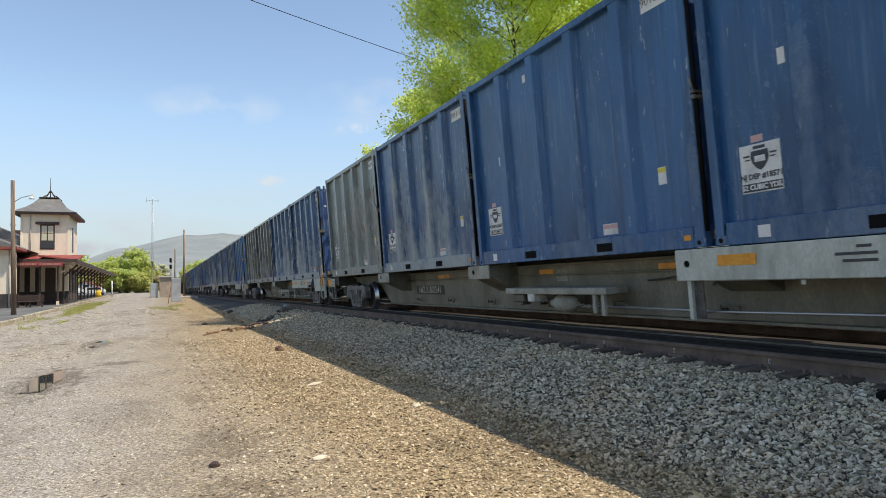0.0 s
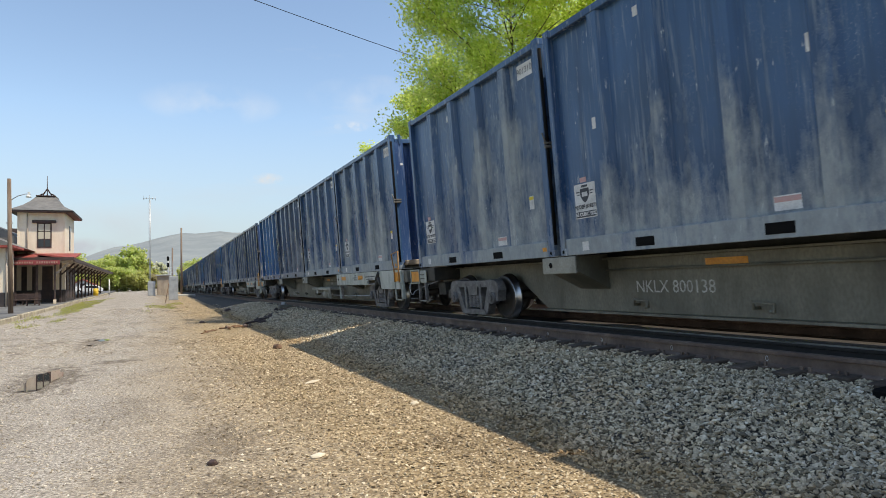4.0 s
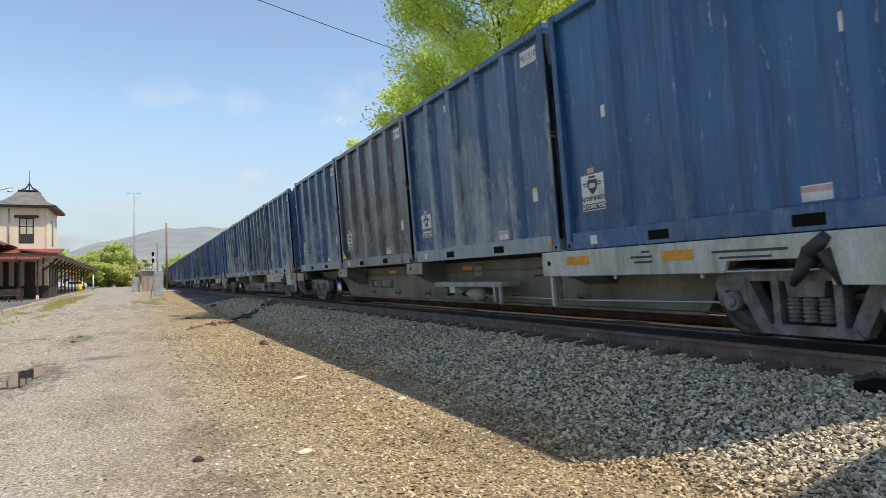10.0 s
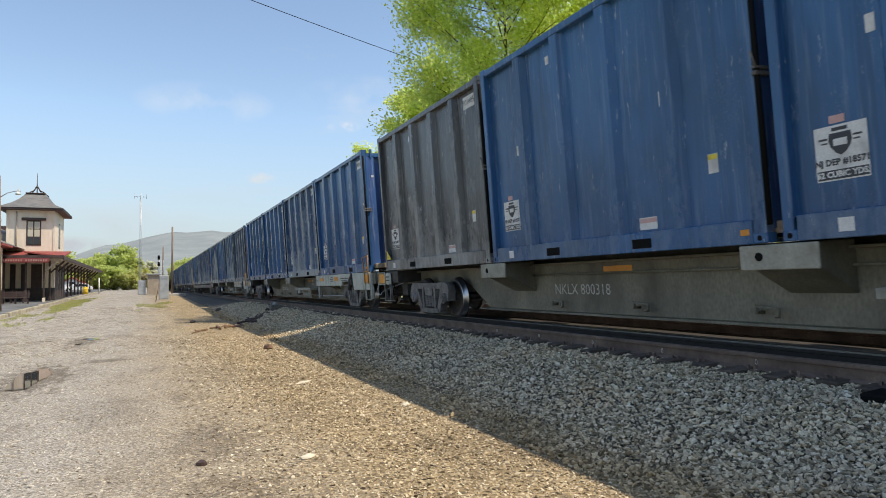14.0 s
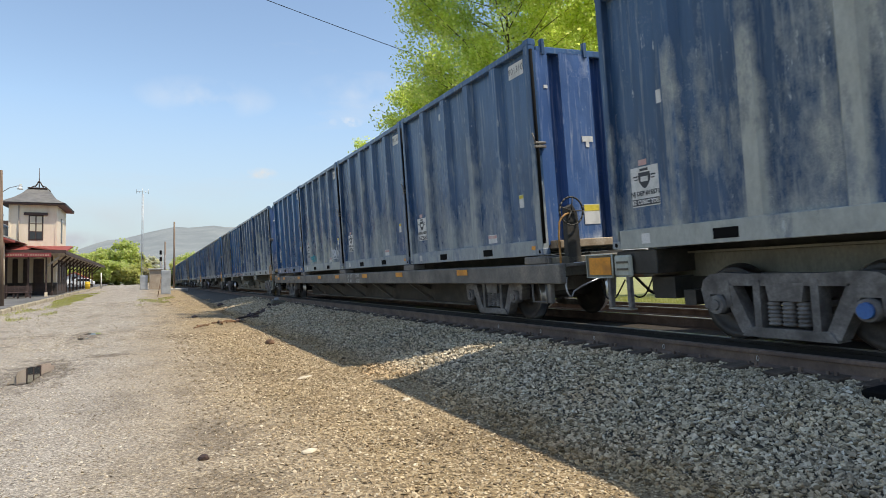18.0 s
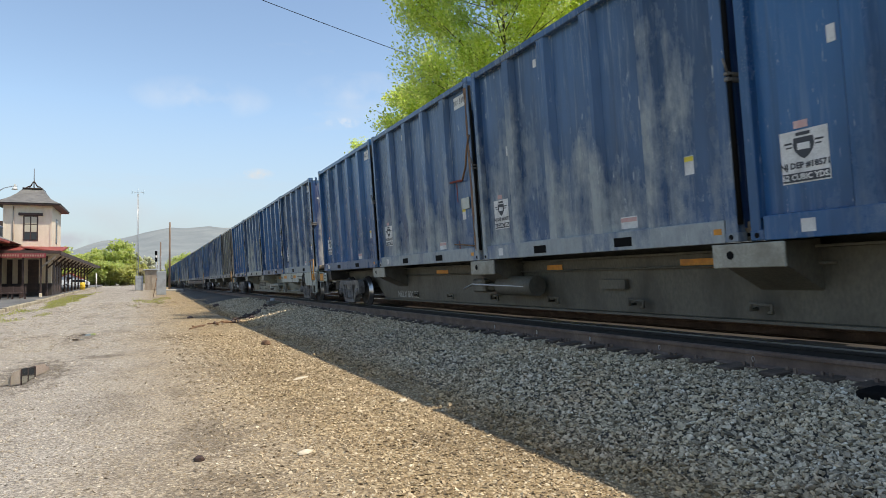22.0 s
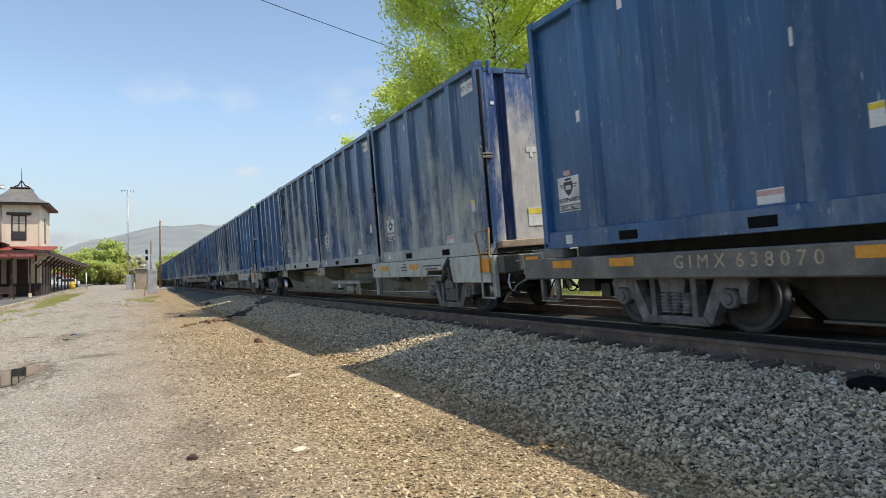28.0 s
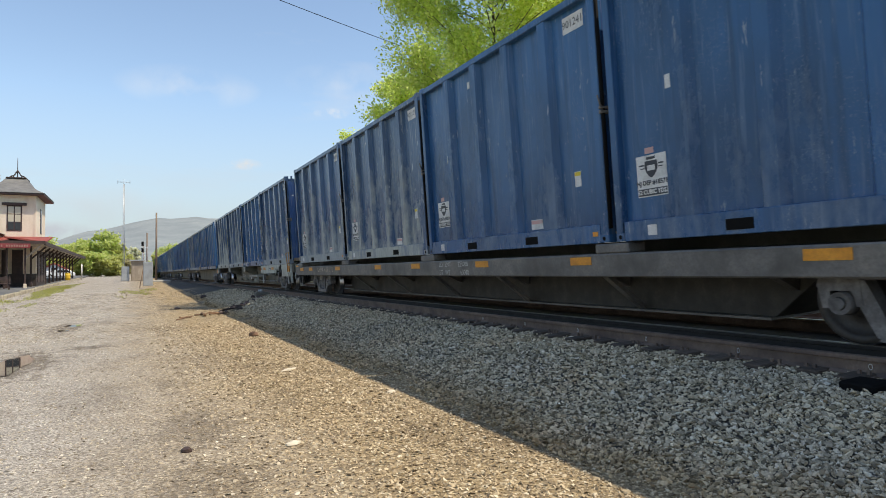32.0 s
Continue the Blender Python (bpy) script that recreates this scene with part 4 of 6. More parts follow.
            part("brake_rod", pipe([(-0.95, 8.85, 0.4), (-0.95, 6.4, 0.38), (-0.95, 3.2, 0.42)], 0.018), M["steel"], c)
            part("air_line", pipe(ease([(-0.56, 8.1, 0.78), (-0.6, 7.6, 0.8), (-0.56, 6.6, 0.98), (-0.56, 5.6, 1.0)], 2), 0.016), M["trim_dark"], c)
            if number in ("800472", "800464"):
                part("rod_ring", pipe([(-0.515, 15.42 + 0.11 * math.cos(a * math.pi / 10), 0.97 + 0.11 * math.sin(a * math.pi / 10)) for a in range(21)], 0.016), M["sill_olive"], c)
                part("release_bar", pipe([(-0.53, 17.8, 0.86), (-0.53, 18.2, 0.87), (-0.53, 17.8, 0.92), (-0.53, 15.4, 0.96)], 0.016), M["trim_dark"], c)
        else:
            part("slack_adjuster", box(-0.6, -0.52, 9.0, 9.6, 0.6, 0.75), dk, c)
        if not flip:
            part("data_panel", box(-0.508, -0.503, 10.28, 10.66, 0.79, 1.02), M["letter_faint"], c, "worn-off patch of small stencil writing")
        for y, long in ((7.2, 0.7), (10.75, 0.48), (15.6, 0.7)):
            part("web_reflector", box(-0.512, -0.506, y, y + long, 0.9, 1.03), M["orange"], c)
        my, mz = {"800472": (16.9, 0.66), "800464": (16.87, 0.64), "800384": (18.5, 0.36)}.get(number, (18.4, 0.36) if flip else (16.95, 0.63))
        if number in ("800464", "800472", "800277", "800541"):
            part("mark_panel", box(-0.508, -0.503, my - 0.99, my + 0.99, mz - 0.125, mz + 0.125), M["trim_dark"], c)
        letters("NKLX " + number, 0.27, -0.512, my, mz, M["letter"], c, "reporting_mark")
        if number == "800054":
            for word, y, z in (("LD", 14.47, 0.8), ("LMT", 14.13, 0.8), ("LT", 14.45, 0.6), ("WT", 14.17, 0.6)):
                letters(word, 0.15, -0.508, y, z, M["letter"], c, "weight_mark")
        part("pipe_run", pipe([(-0.56, 5.6, 0.92), (-0.56, 18.9, 0.92)], 0.018), dk, c)
    coupler(-1, -0.2, c)
    coupler(1, CAR_LEN + 0.2, c)
    return c


def flat_car(full=True, number=""):
    """A container flat: full-length side sills, cross bearers and a fish-belly centre sill."""
    c = thing("flat_car", Matrix(), "dark weathered container flat car with orange reflectors", "rail car")
    out = [(-0.2, 0.8), (-0.2, 1.05), (CAR_LEN + 0.2, 1.05), (CAR_LEN + 0.2, 0.8), (CAR_LEN - 3.65, 0.72), (CAR_LEN - 4.3, 0.17), (4.3, 0.17), (3.65, 0.72)]
    # set far in under the deck; its shadow is put into the colour
    part("centre_sill", prism(out, -0.42, 0.42, "x", 0.01), M["trim_dark"], c, "fish-belly centre sill coloured black for the shadow it sits in")
    for sx in (-1, 1):
        part("side_sill", box(min(sx * 1.16, sx * 1.3), max(sx * 1.16, sx * 1.3), -0.55, CAR_LEN + 0.55, 0.72, 1.06, 0.02), M["frame_brown"], c, "long dark side sill with worn paint")
    part("deck", box(-1.16, 1.16, -0.55, CAR_LEN + 0.55, 1.0, 1.05), M["frame_brown"], c)
    # filler strip, blackened like the shaded gap that it closes
    part("packing", box(-0.36, 0.36, -0.2, CAR_LEN + 0.2, 1.05, 1.215), M["trim_dark"], c, "black filler added for the shaded gap under the boxes")
    if full:
        for k in range(9):
            y = 1.2 + k * (CAR_LEN - 2.4) / 8
            part("cross_bearer", prism([(-1.16, 0.86), (-0.42, 0.5), (0.42, 0.5), (1.16, 0.86), (1.16, 1.0), (-1.16, 1.0)], y - 0.06, y + 0.06, "y"), M["frame_brown"], c)
        part("bottom_flange", box(-0.52, 0.52, 4.3, CAR_LEN - 4.3, 0.14, 0.17), M["frame_brown"], c)
        for y in (6.5, 9.6, 12.5, 15.4, 18.3):
            part("diagonal_brace", prism([(-1.16, 0.78), (-1.16, 0.7), (-0.5, 0.17), (-0.5, 0.25)], y - 0.06, y + 0.06, "y"), M["frame_brown"], c)
        for y0 in (2.8, 6.63, 9.68, 12.9, 15.5, 19.33, 22.82, 24.2):
            part("reflector", box(-1.308, -1.302, y0, y0 + 0.5, 0.9, 1.02), M["orange"], c, "orange reflective panel")
        for b in (0.2, 6.21, 12.51, 18.81, CAR_LEN - 0.2):
            for sx in (-1, 1):
                part("box_pedestal", box(min(sx * 0.95, sx * 1.28), max(sx * 0.95, sx * 1.28), b - 0.35, b + 0.35, 1.06, 1.2, 0.02), M["frame_brown"], c)
        letters("G I M X  " + " ".join(number), 0.24, -1.304, 21.12, 0.92, M["letter_tan"], c, "reporting_mark")
        for word, y, z in (("LD", 11.75, 0.97), ("LMT", 11.4, 0.97), ("223000", 10.72, 0.97), ("LT", 11.75, 0.8), ("WT", 11.42, 0.8), ("63000", 10.66, 0.8)):
            letters(word, 0.15, -1.304, y, z, M["letter"], c, "weight_mark")
        for y in (0.15, CAR_LEN - 0.15):
            part("step", pipe([(-1.25, y - 0.22, 0.72), (-1.25, y - 0.22, 0.4), (-1.25, y + 0.22, 0.4), (-1.25, y + 0.22, 0.72)], 0.02), M["frame_brown"], c)
        front_end(c, M["frame_brown"], False)
        part("grab_iron", pipe(ease([(-1.22, -0.5, 1.05), (-1.22, -0.5, 1.7), (-1.12, -0.5, 1.86), (-0.85, -0.46, 1.93)], 1), 0.018), M["rail_orange"], c, "orange grab iron")
        rear_end(c, M["frame_brown"])
        bw = bmesh.new()
        pts = [(-0.93 + 0.24 * math.cos(a * math.pi / 9), -0.5, 1.93 + 0.24 * math.sin(a * math.pi / 9)) for a in range(19)]
        for a, b in zip(pts, pts[1:]):
            add_tube(bw, a, b, 0.016, seg=6)
        for k in range(4):
            add_tube(bw, pts[k * 4], (-0.93, -0.5, 1.93), 0.012, seg=5)
        add_tube(bw, (-0.93, -0.5, 1.93), (-0.93, -0.36, 1.93), 0.05, seg=10)
        part("hand_brake", bw, M["trim_dark"], c, "spoked hand brake wheel")
        part("brake_post", prism([(-1.0, 1.05), (-0.72, 1.05), (-0.74, 1.9), (-0.84, 2.06), (-0.98, 2.0)], -0.42, -0.3, "y", 0.01), M["trim_dark"], c)
    coupler(-1, -0.5, c)
    coupler(1, CAR_LEN + 0.5, c)
    return c

# ---- the consist: kind of car, its number, and the paint of its four boxes from the leading one on ----
CONSIST = {
    -1: ("spine", "800541", "blue_clean blue_clean blue_worn grey_light"),
    0: ("spine", "800057", "blue_worn blue_worn grey_dark grey_dark"),
    1: ("spine", "800138", "blue_clean blue_dark blue_worn blue_worn"),
    2: ("spine", "800384", "blue_worn blue_worn blue_dark blue_clean"),
    3: ("spine", "800469", "blue_dark blue_dark blue_worn blue_worn"),
    4: ("spine_flip", "800401", "blue_clean blue_dark blue_dusty blue_worn"),
    5: ("spine", "800277", "blue_clean blue_worn grey_dark blue_worn"),
    6: ("spine", "800165", "blue_dusty blue_dark blue_dusty blue_dusty"),
    7: ("spine", "800318", "blue_clean blue_clean blue_clean grey_dark"),
    8: ("spine", "800226", "blue_clean blue_worn blue_clean blue_clean"),
    9: ("spine", "800819", "blue_dark blue_worn blue_clean blue_dusty"),
    10: ("flat", "638178", "blue_worn blue_worn blue_dusty blue_clean"),
    11: ("spine_flip", "800054", "blue_dusty blue_worn blue_clean blue_dark"),
    12: ("spine_flip", "800432", "blue_clean blue_worn blue_worn blue_clean"),
    13: ("spine", "800464", "blue_worn blue_clean blue_dusty blue_clean"),
    14: ("spine_flip", "800455", "grey_dark blue_worn blue_worn blue_clean"),
    15: ("flat", "638070", "blue_worn blue_clean blue_worn blue_clean"),
    16: ("spine", "800231", "blue_dusty blue_worn blue_dusty blue_clean"),
    17: ("spine", "800472", "blue_clean blue_worn blue_dusty blue_clean"),
    18: ("flat", "638112", "blue_clean blue_clean blue_dusty blue_worn"),
    19: ("spine", "800511", "blue_worn blue_clean blue_worn blue_dusty"),
}
LAST = 34


def slack(n):
    """The flat cars are a little longer than the spine cars: how far this sets a car back from an even spacing."""
    return 0.3 * sum((n >= f) + (n > f) for f in (10, 15, 18))


LABELS = {"blue_clean": "blue ribbed steel waste container with white stickers", "blue_worn": "blue steel waste container with faded dirt runs",
          "blue_dusty": "blue steel waste container pale with dust below", "blue_dark": "dull navy steel waste container with grime streaks",
          "grey_dark": "dark grey ribbed steel waste container", "grey_light": "weathered grey-green steel waste container with rust runs"}


def side_x(y):
    """Where the ribbed side sheet stands at y along a box."""
    x_in, x_out = -WID / 2 + 0.115, -WID / 2 + 0.012
    for k in range(4):
        c = 0.16 + (LEN - 0.28) * (k + 1) / 5
        d = abs(y - c)
        if d < 0.18:
            return x_out + (x_in - x_out) * max(0.0, (d - 0.1) / 0.08)
    return x_in


def scrawl(name, y0, y1, z0, z1, seed, mat, parent, label, loops=7, wide=0.014):
    """A sprayed tag: one looping stroke that runs along the box side, flat on the paint."""
    r = random.Random(seed)
    bm = bmesh.new()
    pts = []
    for k in range(loops * 4 + 1):
        f = k / (loops * 4)
        a = k * math.pi / 2 + r.uniform(-0.4, 0.4)
        pts.append((y1 + (y0 - y1) * f + 0.07 * math.cos(a) * r.uniform(0.4, 1.3), 0.5 * (z0 + z1) + 0.36 * (z1 - z0) * math.sin(a) * r.uniform(0.5, 1.25)))
    strokes = [pts, [(y1 - 0.1 * (y1 - y0), z0 + 0.02), (0.5 * (y0 + y1), z0 + 0.1), (y0 + 0.15 * (y1 - y0), z0 + 0.04)]]
    for st in strokes:
        for (a, b), (c, d) in zip(st, st[1:]):
            v = Vector((c - a, d - b))
            steps = max(1, int(v.length / 0.04))
            if v.length > 0.01:
                q = Vector((-v.y, v.x)).normalized() * wide
                rows = []
                for i in range(steps + 1):
                    u, w = a + v.x * i / steps, b + v.y * i / steps
                    rows.append([bm.verts.new((side_x(u + e * q.x) - up, u + e * q.x, w + e * q.y)) for e, up in ((-1, 0.006), (1, 0.006), (1, 0.002), (-1, 0.002))])
                for g, h in zip(rows, rows[1:]):
                    for i in range(4):
                        bm.faces.new((g[i], g[(i + 1) % 4], h[(i + 1) % 4], h[i]))
    bmesh.ops.recalc_face_normals(bm, faces=bm.faces)
    return part(name, bm, mat, parent, label)


def streak(y, z0, z1, wide, seed, mat, parent, name, label, x=None):
    """A run of paint or rust down the box side."""
    r = random.Random(seed)
    x = -WID / 2 + 0.109 if x is None else x
    left, right = [], []
    for k in range(15):
        z = z1 + (z0 - z1) * k / 14
        s = wide * r.uniform(0.35, 1.0) * (1 - 0.4 * k / 14)
        o = r.uniform(-0.25, 0.25) * wide
        left.append((y + o - s, z))
        right.append((y + o + s, z))
    return part(name, prism(left + right[::-1], x - 0.001, x + 0.003, "x"), mat, parent, label)


M["spray_white"] = worn("white_spray_paint", (0.62, 0.64, 0.66), (0.45, 0.47, 0.5), (0.7, 0.71, 0.72), 6.0)
M["spray_teal"] = worn("teal_spray_paint", (0.03, 0.36, 0.42), (0.02, 0.25, 0.32), (0.06, 0.45, 0.5), 6.0)
M["spray_blue"] = worn("light_blue_paint_run", (0.07, 0.3, 0.55), (0.05, 0.2, 0.42), (0.12, 0.4, 0.65), 6.0)
M["cap_blue"] = worn("blue_cap_paint", (0.04, 0.15, 0.42), (0.03, 0.1, 0.3), (0.08, 0.22, 0.5), 6.0, rough=0.5)
M["rust_red"] = worn("red_brown_rust", (0.26, 0.05, 0.035), (0.13, 0.035, 0.025), (0.34, 0.09, 0.06), 9.0, rough=0.8)


def marks_long_tag(b):
    scrawl("spray_tag", 0.75, 1.55, 0.33, 0.86, 3, M["spray_white"], b, "white sprayed tag", 7, 0.019)
    scrawl("spray_tag", 5.35, 5.95, 0.28, 0.8, 5, M["spray_white"], b, "white sprayed tag", 4, 0.019)
    scrawl("spray_tag", 4.24, 4.78, 0.36, 0.7, 7, M["spray_teal"], b, "teal sprayed tag", 4, 0.018)


def marks_short_tag(b):
    scrawl("spray_tag", 4.15, 4.95, 0.32, 0.9, 9, M["spray_white"], b, "white sprayed tag", 6, 0.02)
    scrawl("spray_tag", 5.32, 5.78, 0.3, 0.55, 11, M["spray_teal"], b, "teal sprayed tag", 4, 0.02)


def marks_paint_run(b):
    for dy, z0, z1, w in ((0.0, 0.3, 3.6, 0.055), (0.09, 1.6, 3.3, 0.025), (0.2, 1.2, 2.4, 0.014)):
        streak(4.13 + dy, z0, z1, w, int(100 * dy) + 1, M["spray_blue"], b, "paint_run", "light blue paint run")


def marks_latch_rust(b):
    streak(1.0, 1.3, 1.72, 0.03, 2, M["rust_red"], b, "rust_run", "red-brown rust run")
    streak(1.05, 0.05, 0.45, 0.03, 3, M["rust_red"], b, "rust_run", "red-brown rust run")
    x = -WID / 2 + 0.06
    part("door_bar", pipe([(x, 1.47, 1.78), (x, 0.62, 1.74)], 0.024), M["rust_red"], b, "rusty red locking bar")
    part("door_chain", pipe([(x, 0.62, 1.74), (x, 0.42, 2.0), (x - 0.06, 0.22, 2.3), (x - 0.07, 0.05, 2.6)], 0.022), M["rust"], b, "rusty chain")
    part("door_bar", pipe([(x, 1.44, 0.4), (x, 0.8, 0.36), (x - 0.06, 0.15, 0.3)], 0.016), M["rust"], b, "thin rusty rod")
    part("blank_plate", box(-WID / 2 + 0.085, -WID / 2 + 0.096, 0.42, 0.8, 1.12, 1.36), M["frame_grey"], b, "pale blank plate")
    streak(0.12, 0.2, 3.6, 0.07, 6, M["rust"], b, "rust_run", "rust down the corner post", -WID / 2 - 0.002)


def marks_grey_rust(b):
    for k, (y, z0, z1) in enumerate(((0.55, 2.2, 2.75), (0.9, 2.45, 2.75), (5.2, 2.4, 2.9), (3.6, 3.2, 3.55))):
        streak(y, z0, z1, 0.035, 20 + k, M["rust_red"], b, "rust_run", "red-brown rust run")


# boxes that have lost their stickers
UNMARKED = ((3, 1),)
# cars whose leading box has its end scoured down to pale bare metal
BARE = (0, 1, 3, 5, 6, 9, 11, 13, 16, 17)
MARKS = {(10, 2): marks_long_tag, (17, 2): marks_short_tag, (6, 3): marks_paint_run, (12, 2): marks_latch_rust, (-1, 3): marks_grey_rust}
rnd = random.Random(4)
MOVERS = []
WHEELS = []


def put_car(n, ob):
    y = FRONT0 + PITCH * n + slack(n)
    ob.matrix_basis = on_track(y)
    MOVERS.append(ob)
    for ch in ob.children_recursive:
        if ch.name.startswith("wheelset"):
            WHEELS.append(ch)


def add_trucks(c, template):
    for y in (2.15, CAR_LEN - 2.65):
        t = copy_thing(template, Matrix.Translation((0, y, 0)))
        t.parent = c


def build_train():
    truck, far_truck = truck_template(), truck_template(True)
    full, far = {}, {}
    for kind in LABELS:
        full[kind] = container_template(kind, True, "90" + str(rnd.randint(1000, 1999)))
        tagged(full[kind], LABELS[kind], group="containers on the train")
        far[kind] = container_template(kind, False)
        tagged(far[kind], LABELS[kind], group="containers on the train")
    bare_end = mesh_of(end_sheet(WID / 2 - 0.13, 0.16, HGT - 0.2), "end_wall", M["end_bare"])
    used = set()
    far_car = spine_car(False)
    add_trucks(far_car, far_truck)
    for n in range(-2, LAST + 1):
        if n in CONSIST:
            kind, number, paints = CONSIST[n]
            c = flat_car(True, number) if kind == "flat" else spine_car(True, kind == "spine_flip", number)
            add_trucks(c, truck)
            if n == 9:
                part("bearing_cap", tube((-1.15, CAR_LEN - 3.564, 0.457), (-1.19, CAR_LEN - 3.564, 0.457), 0.085, 0.08, 16), M["cap_blue"], c, "bright blue bearing cap")
            paints = paints.split()
        else:
            c = far_car if "car" not in used else copy_thing(far_car, Matrix())
            used.add("car")
            paints = [rnd.choice(["blue_clean", "blue_worn", "blue_worn", "blue_clean"]) for _ in range(4)]
        tagged(c, group="cars of the train")
        put_car(n, c)
        for k, paint in enumerate(paints):
            src = full if n in CONSIST else far
            b = copy_thing(src[paint], Matrix())
            m = on_track(FRONT0 + PITCH * n + slack(n) + STEP * k, DECK) @ pose(rnd.uniform(-0.012, 0.012), 0, 0, 0, 0, rnd.uniform(-0.1, 0.1))
            b.matrix_basis = m
            if k == 0 and n in BARE and src is full:
                front = min((o for o in b.children if o.name.startswith("end_wall")), key=lambda o: o.data.vertices[0].co.y)
                front.data = bare_end
                tagged(front, "front end wall scoured to bare pale metal")
            if (n, k) in UNMARKED:
                lost = [o for o in b.children if o.name.split(".")[0] in ("logo_sticker", "hazard_sticker", "notice_sticker")]
                for o in [q for o in lost for q in o.children] + lost:
                    bpy.data.objects.remove(o)
            if (n, k) in MARKS:
                MARKS[(n, k)](b)
            MOVERS.append(b)
    for ob in (*full.values(), *far.values()):
        for o in (*ob.children_recursive, ob):
            bpy.data.objects.remove(o)
    for o in (*truck.children_recursive, truck, *far_truck.children_recursive, far_truck):
        bpy.data.objects.remove(o)


build_train()

# ---- the yard: ties, ballast stones, gravel, puddles ----
bed = thing("track_bed", pose(0, 0, 0), "creosoted ties with rusty tie plates under the rails", "track", kind="structure")
TIE = mesh_of(box(-1.5, 1.3, -0.115, 0.115, -0.37, -0.185, 0.012), "tie", M["tie"])
PLATE = mesh_of(join(box(-0.95, -0.57, -0.09, 0.09, -0.195, -0.172), box(-0.86, -0.83, -0.07, -0.04, -0.172, -0.14), box(-0.86, -0.83, 0.04, 0.07, -0.172, -0.14)), "tie_plate", M["rail"])
SPIKE = mesh_of(join(box(-1.3, -1.05, -0.1, 0.1, -0.215, -0.2), box(-1.29, -1.26, -0.06, -0.03, -0.21, -0.15), box(-1.29, -1.26, 0.03, 0.06, -0.21, -0.15)), "loose_plate", M["rail"])
trnd = random.Random(8)
for k in range(80):
    y = -1 + 0.52 * k
    ob = part("tie", TIE, None, bed)
    ob.matrix_basis = on_track(y + trnd.uniform(-0.03, 0.03), 0, trnd.uniform(-0.12, 0.08)) @ pose(0, 0, 0, 0, 0, trnd.uniform(-2, 2))
    if y < 20:
        pl = part("tie_plate", PLATE, None, bed)
        pl.matrix_basis = on_track(y)
        if trnd.random() < 0.75:
            sp = part("loose_plate", SPIKE, None, bed)
            sp.matrix_basis = on_track(y + trnd.uniform(-0.1, 0.1), 0, -0.03) @ pose(0, 0, 0, 0, 0, trnd.uniform(-6, 6))


def stone_shapes(count, seed, flat, points=9):
    """Angular chips: hulls of a few random points, squashed."""
    r = np.random.RandomState(seed)
    out = []
    for _ in range(count):
        pts = r.normal(0, 1, (points, 3))
        pts /= np.linalg.norm(pts, axis=1, keepdims=True)
        pts *= np.array([1.0, r.uniform(0.55, 0.95), r.uniform(flat, flat + 0.3)])
        bm = bmesh.new()
        for q in pts:
            bm.verts.new(q)
        bmesh.ops.convex_hull(bm, input=list(bm.verts))
        bmesh.ops.delete(bm, geom=[v for v in bm.verts if not v.link_faces], context="VERTS")
        bm.verts.index_update()
        bmesh.ops.triangulate(bm, faces=bm.faces)
        pts = np.array([v.co[:] for v in bm.verts])
        faces = np.array([[v.index for v in f.verts] for f in bm.faces])
        bm.free()
        out.append((pts, faces))
    return out


def scatter(name, places, sizes, shapes, mat, label, seed, category, tilt=0.6):
    """Many stones in one mesh."""
    r = np.random.RandomState(seed)
    verts, faces, base = [], [], 0
    pick = r.randint(0, len(shapes), len(places))
    for p, sz, k in zip(places, sizes, pick):
        pts, fs = shapes[k]
        e = Euler((r.uniform(-tilt, tilt), r.uniform(-tilt, tilt), r.uniform(0, 6.283))).to_matrix()
        q = (pts * sz) @ np.array(e).T + p
        verts.append(q)
        faces.append(fs + base)
        base += len(pts)
    v = np.concatenate(verts)
    f = np.concatenate(faces)
    me = bpy.data.meshes.new(name)
    me.vertices.add(len(v))
    me.vertices.foreach_set("co", v.astype(np.float32).ravel())
    me.loops.add(f.size)
    me.loops.foreach_set("vertex_index", f.astype(np.int32).ravel())
    me.polygons.add(len(f))
    me.polygons.foreach_set("loop_start", np.arange(0, f.size, 3, dtype=np.int32))
    me.polygons.foreach_set("loop_total", np.full(len(f), 3, dtype=np.int32))
    me.update(calc_edges=True)
    me.shade_flat()
    me.materials.append(mat)
    return tagged(new(name, me), label, category, kind="stuff")


def stone_mat(name, ramp, fine, rough=0.85, tone=0.55, soil=False):
    m, nt, b = material(name, (0.2, 0.2, 0.2), rough)
    isl = random_node(nt, True)
    c = ramp_node(nt, isl, ramp)
    grain = noise_node(nt, fine, 4)
    c = mix_node(nt, tone, c, ramp_node(nt, grain, [(0.3, (0.25, 0.25, 0.25)), (0.7, (1, 1, 1))]), "MULTIPLY")
    if soil:
        c = stained(nt, c, 0.5)
        tc = nt.nodes.new("ShaderNodeTexCoord")
        sp = nt.nodes.new("ShaderNodeSeparateXYZ")
        nt.links.new(tc.outputs["Object"], sp.inputs[0])
        c = mix_node(nt, 1.0, c, ramp_node(nt, range_node(nt, sp.outputs[0], -0.8, 1.8, 0.0, 1.0), [(0.0, (1.0, 1.0, 0.98)), (1.0, (1.0, 0.9, 0.72))]), "MULTIPLY")
    else:
        hue = noise_node(nt, 0.9, 4)
        tc = nt.nodes.new("ShaderNodeTexCoord")
        sp = nt.nodes.new("ShaderNodeSeparateXYZ")
        nt.links.new(tc.outputs["Object"], sp.inputs[0])
        foot = range_node(nt, math_node(nt, "ADD", sp.outputs[0], math_node(nt, "MULTIPLY", hue, 1.6)), 4.35, 4.95, 0.0, 1.0)
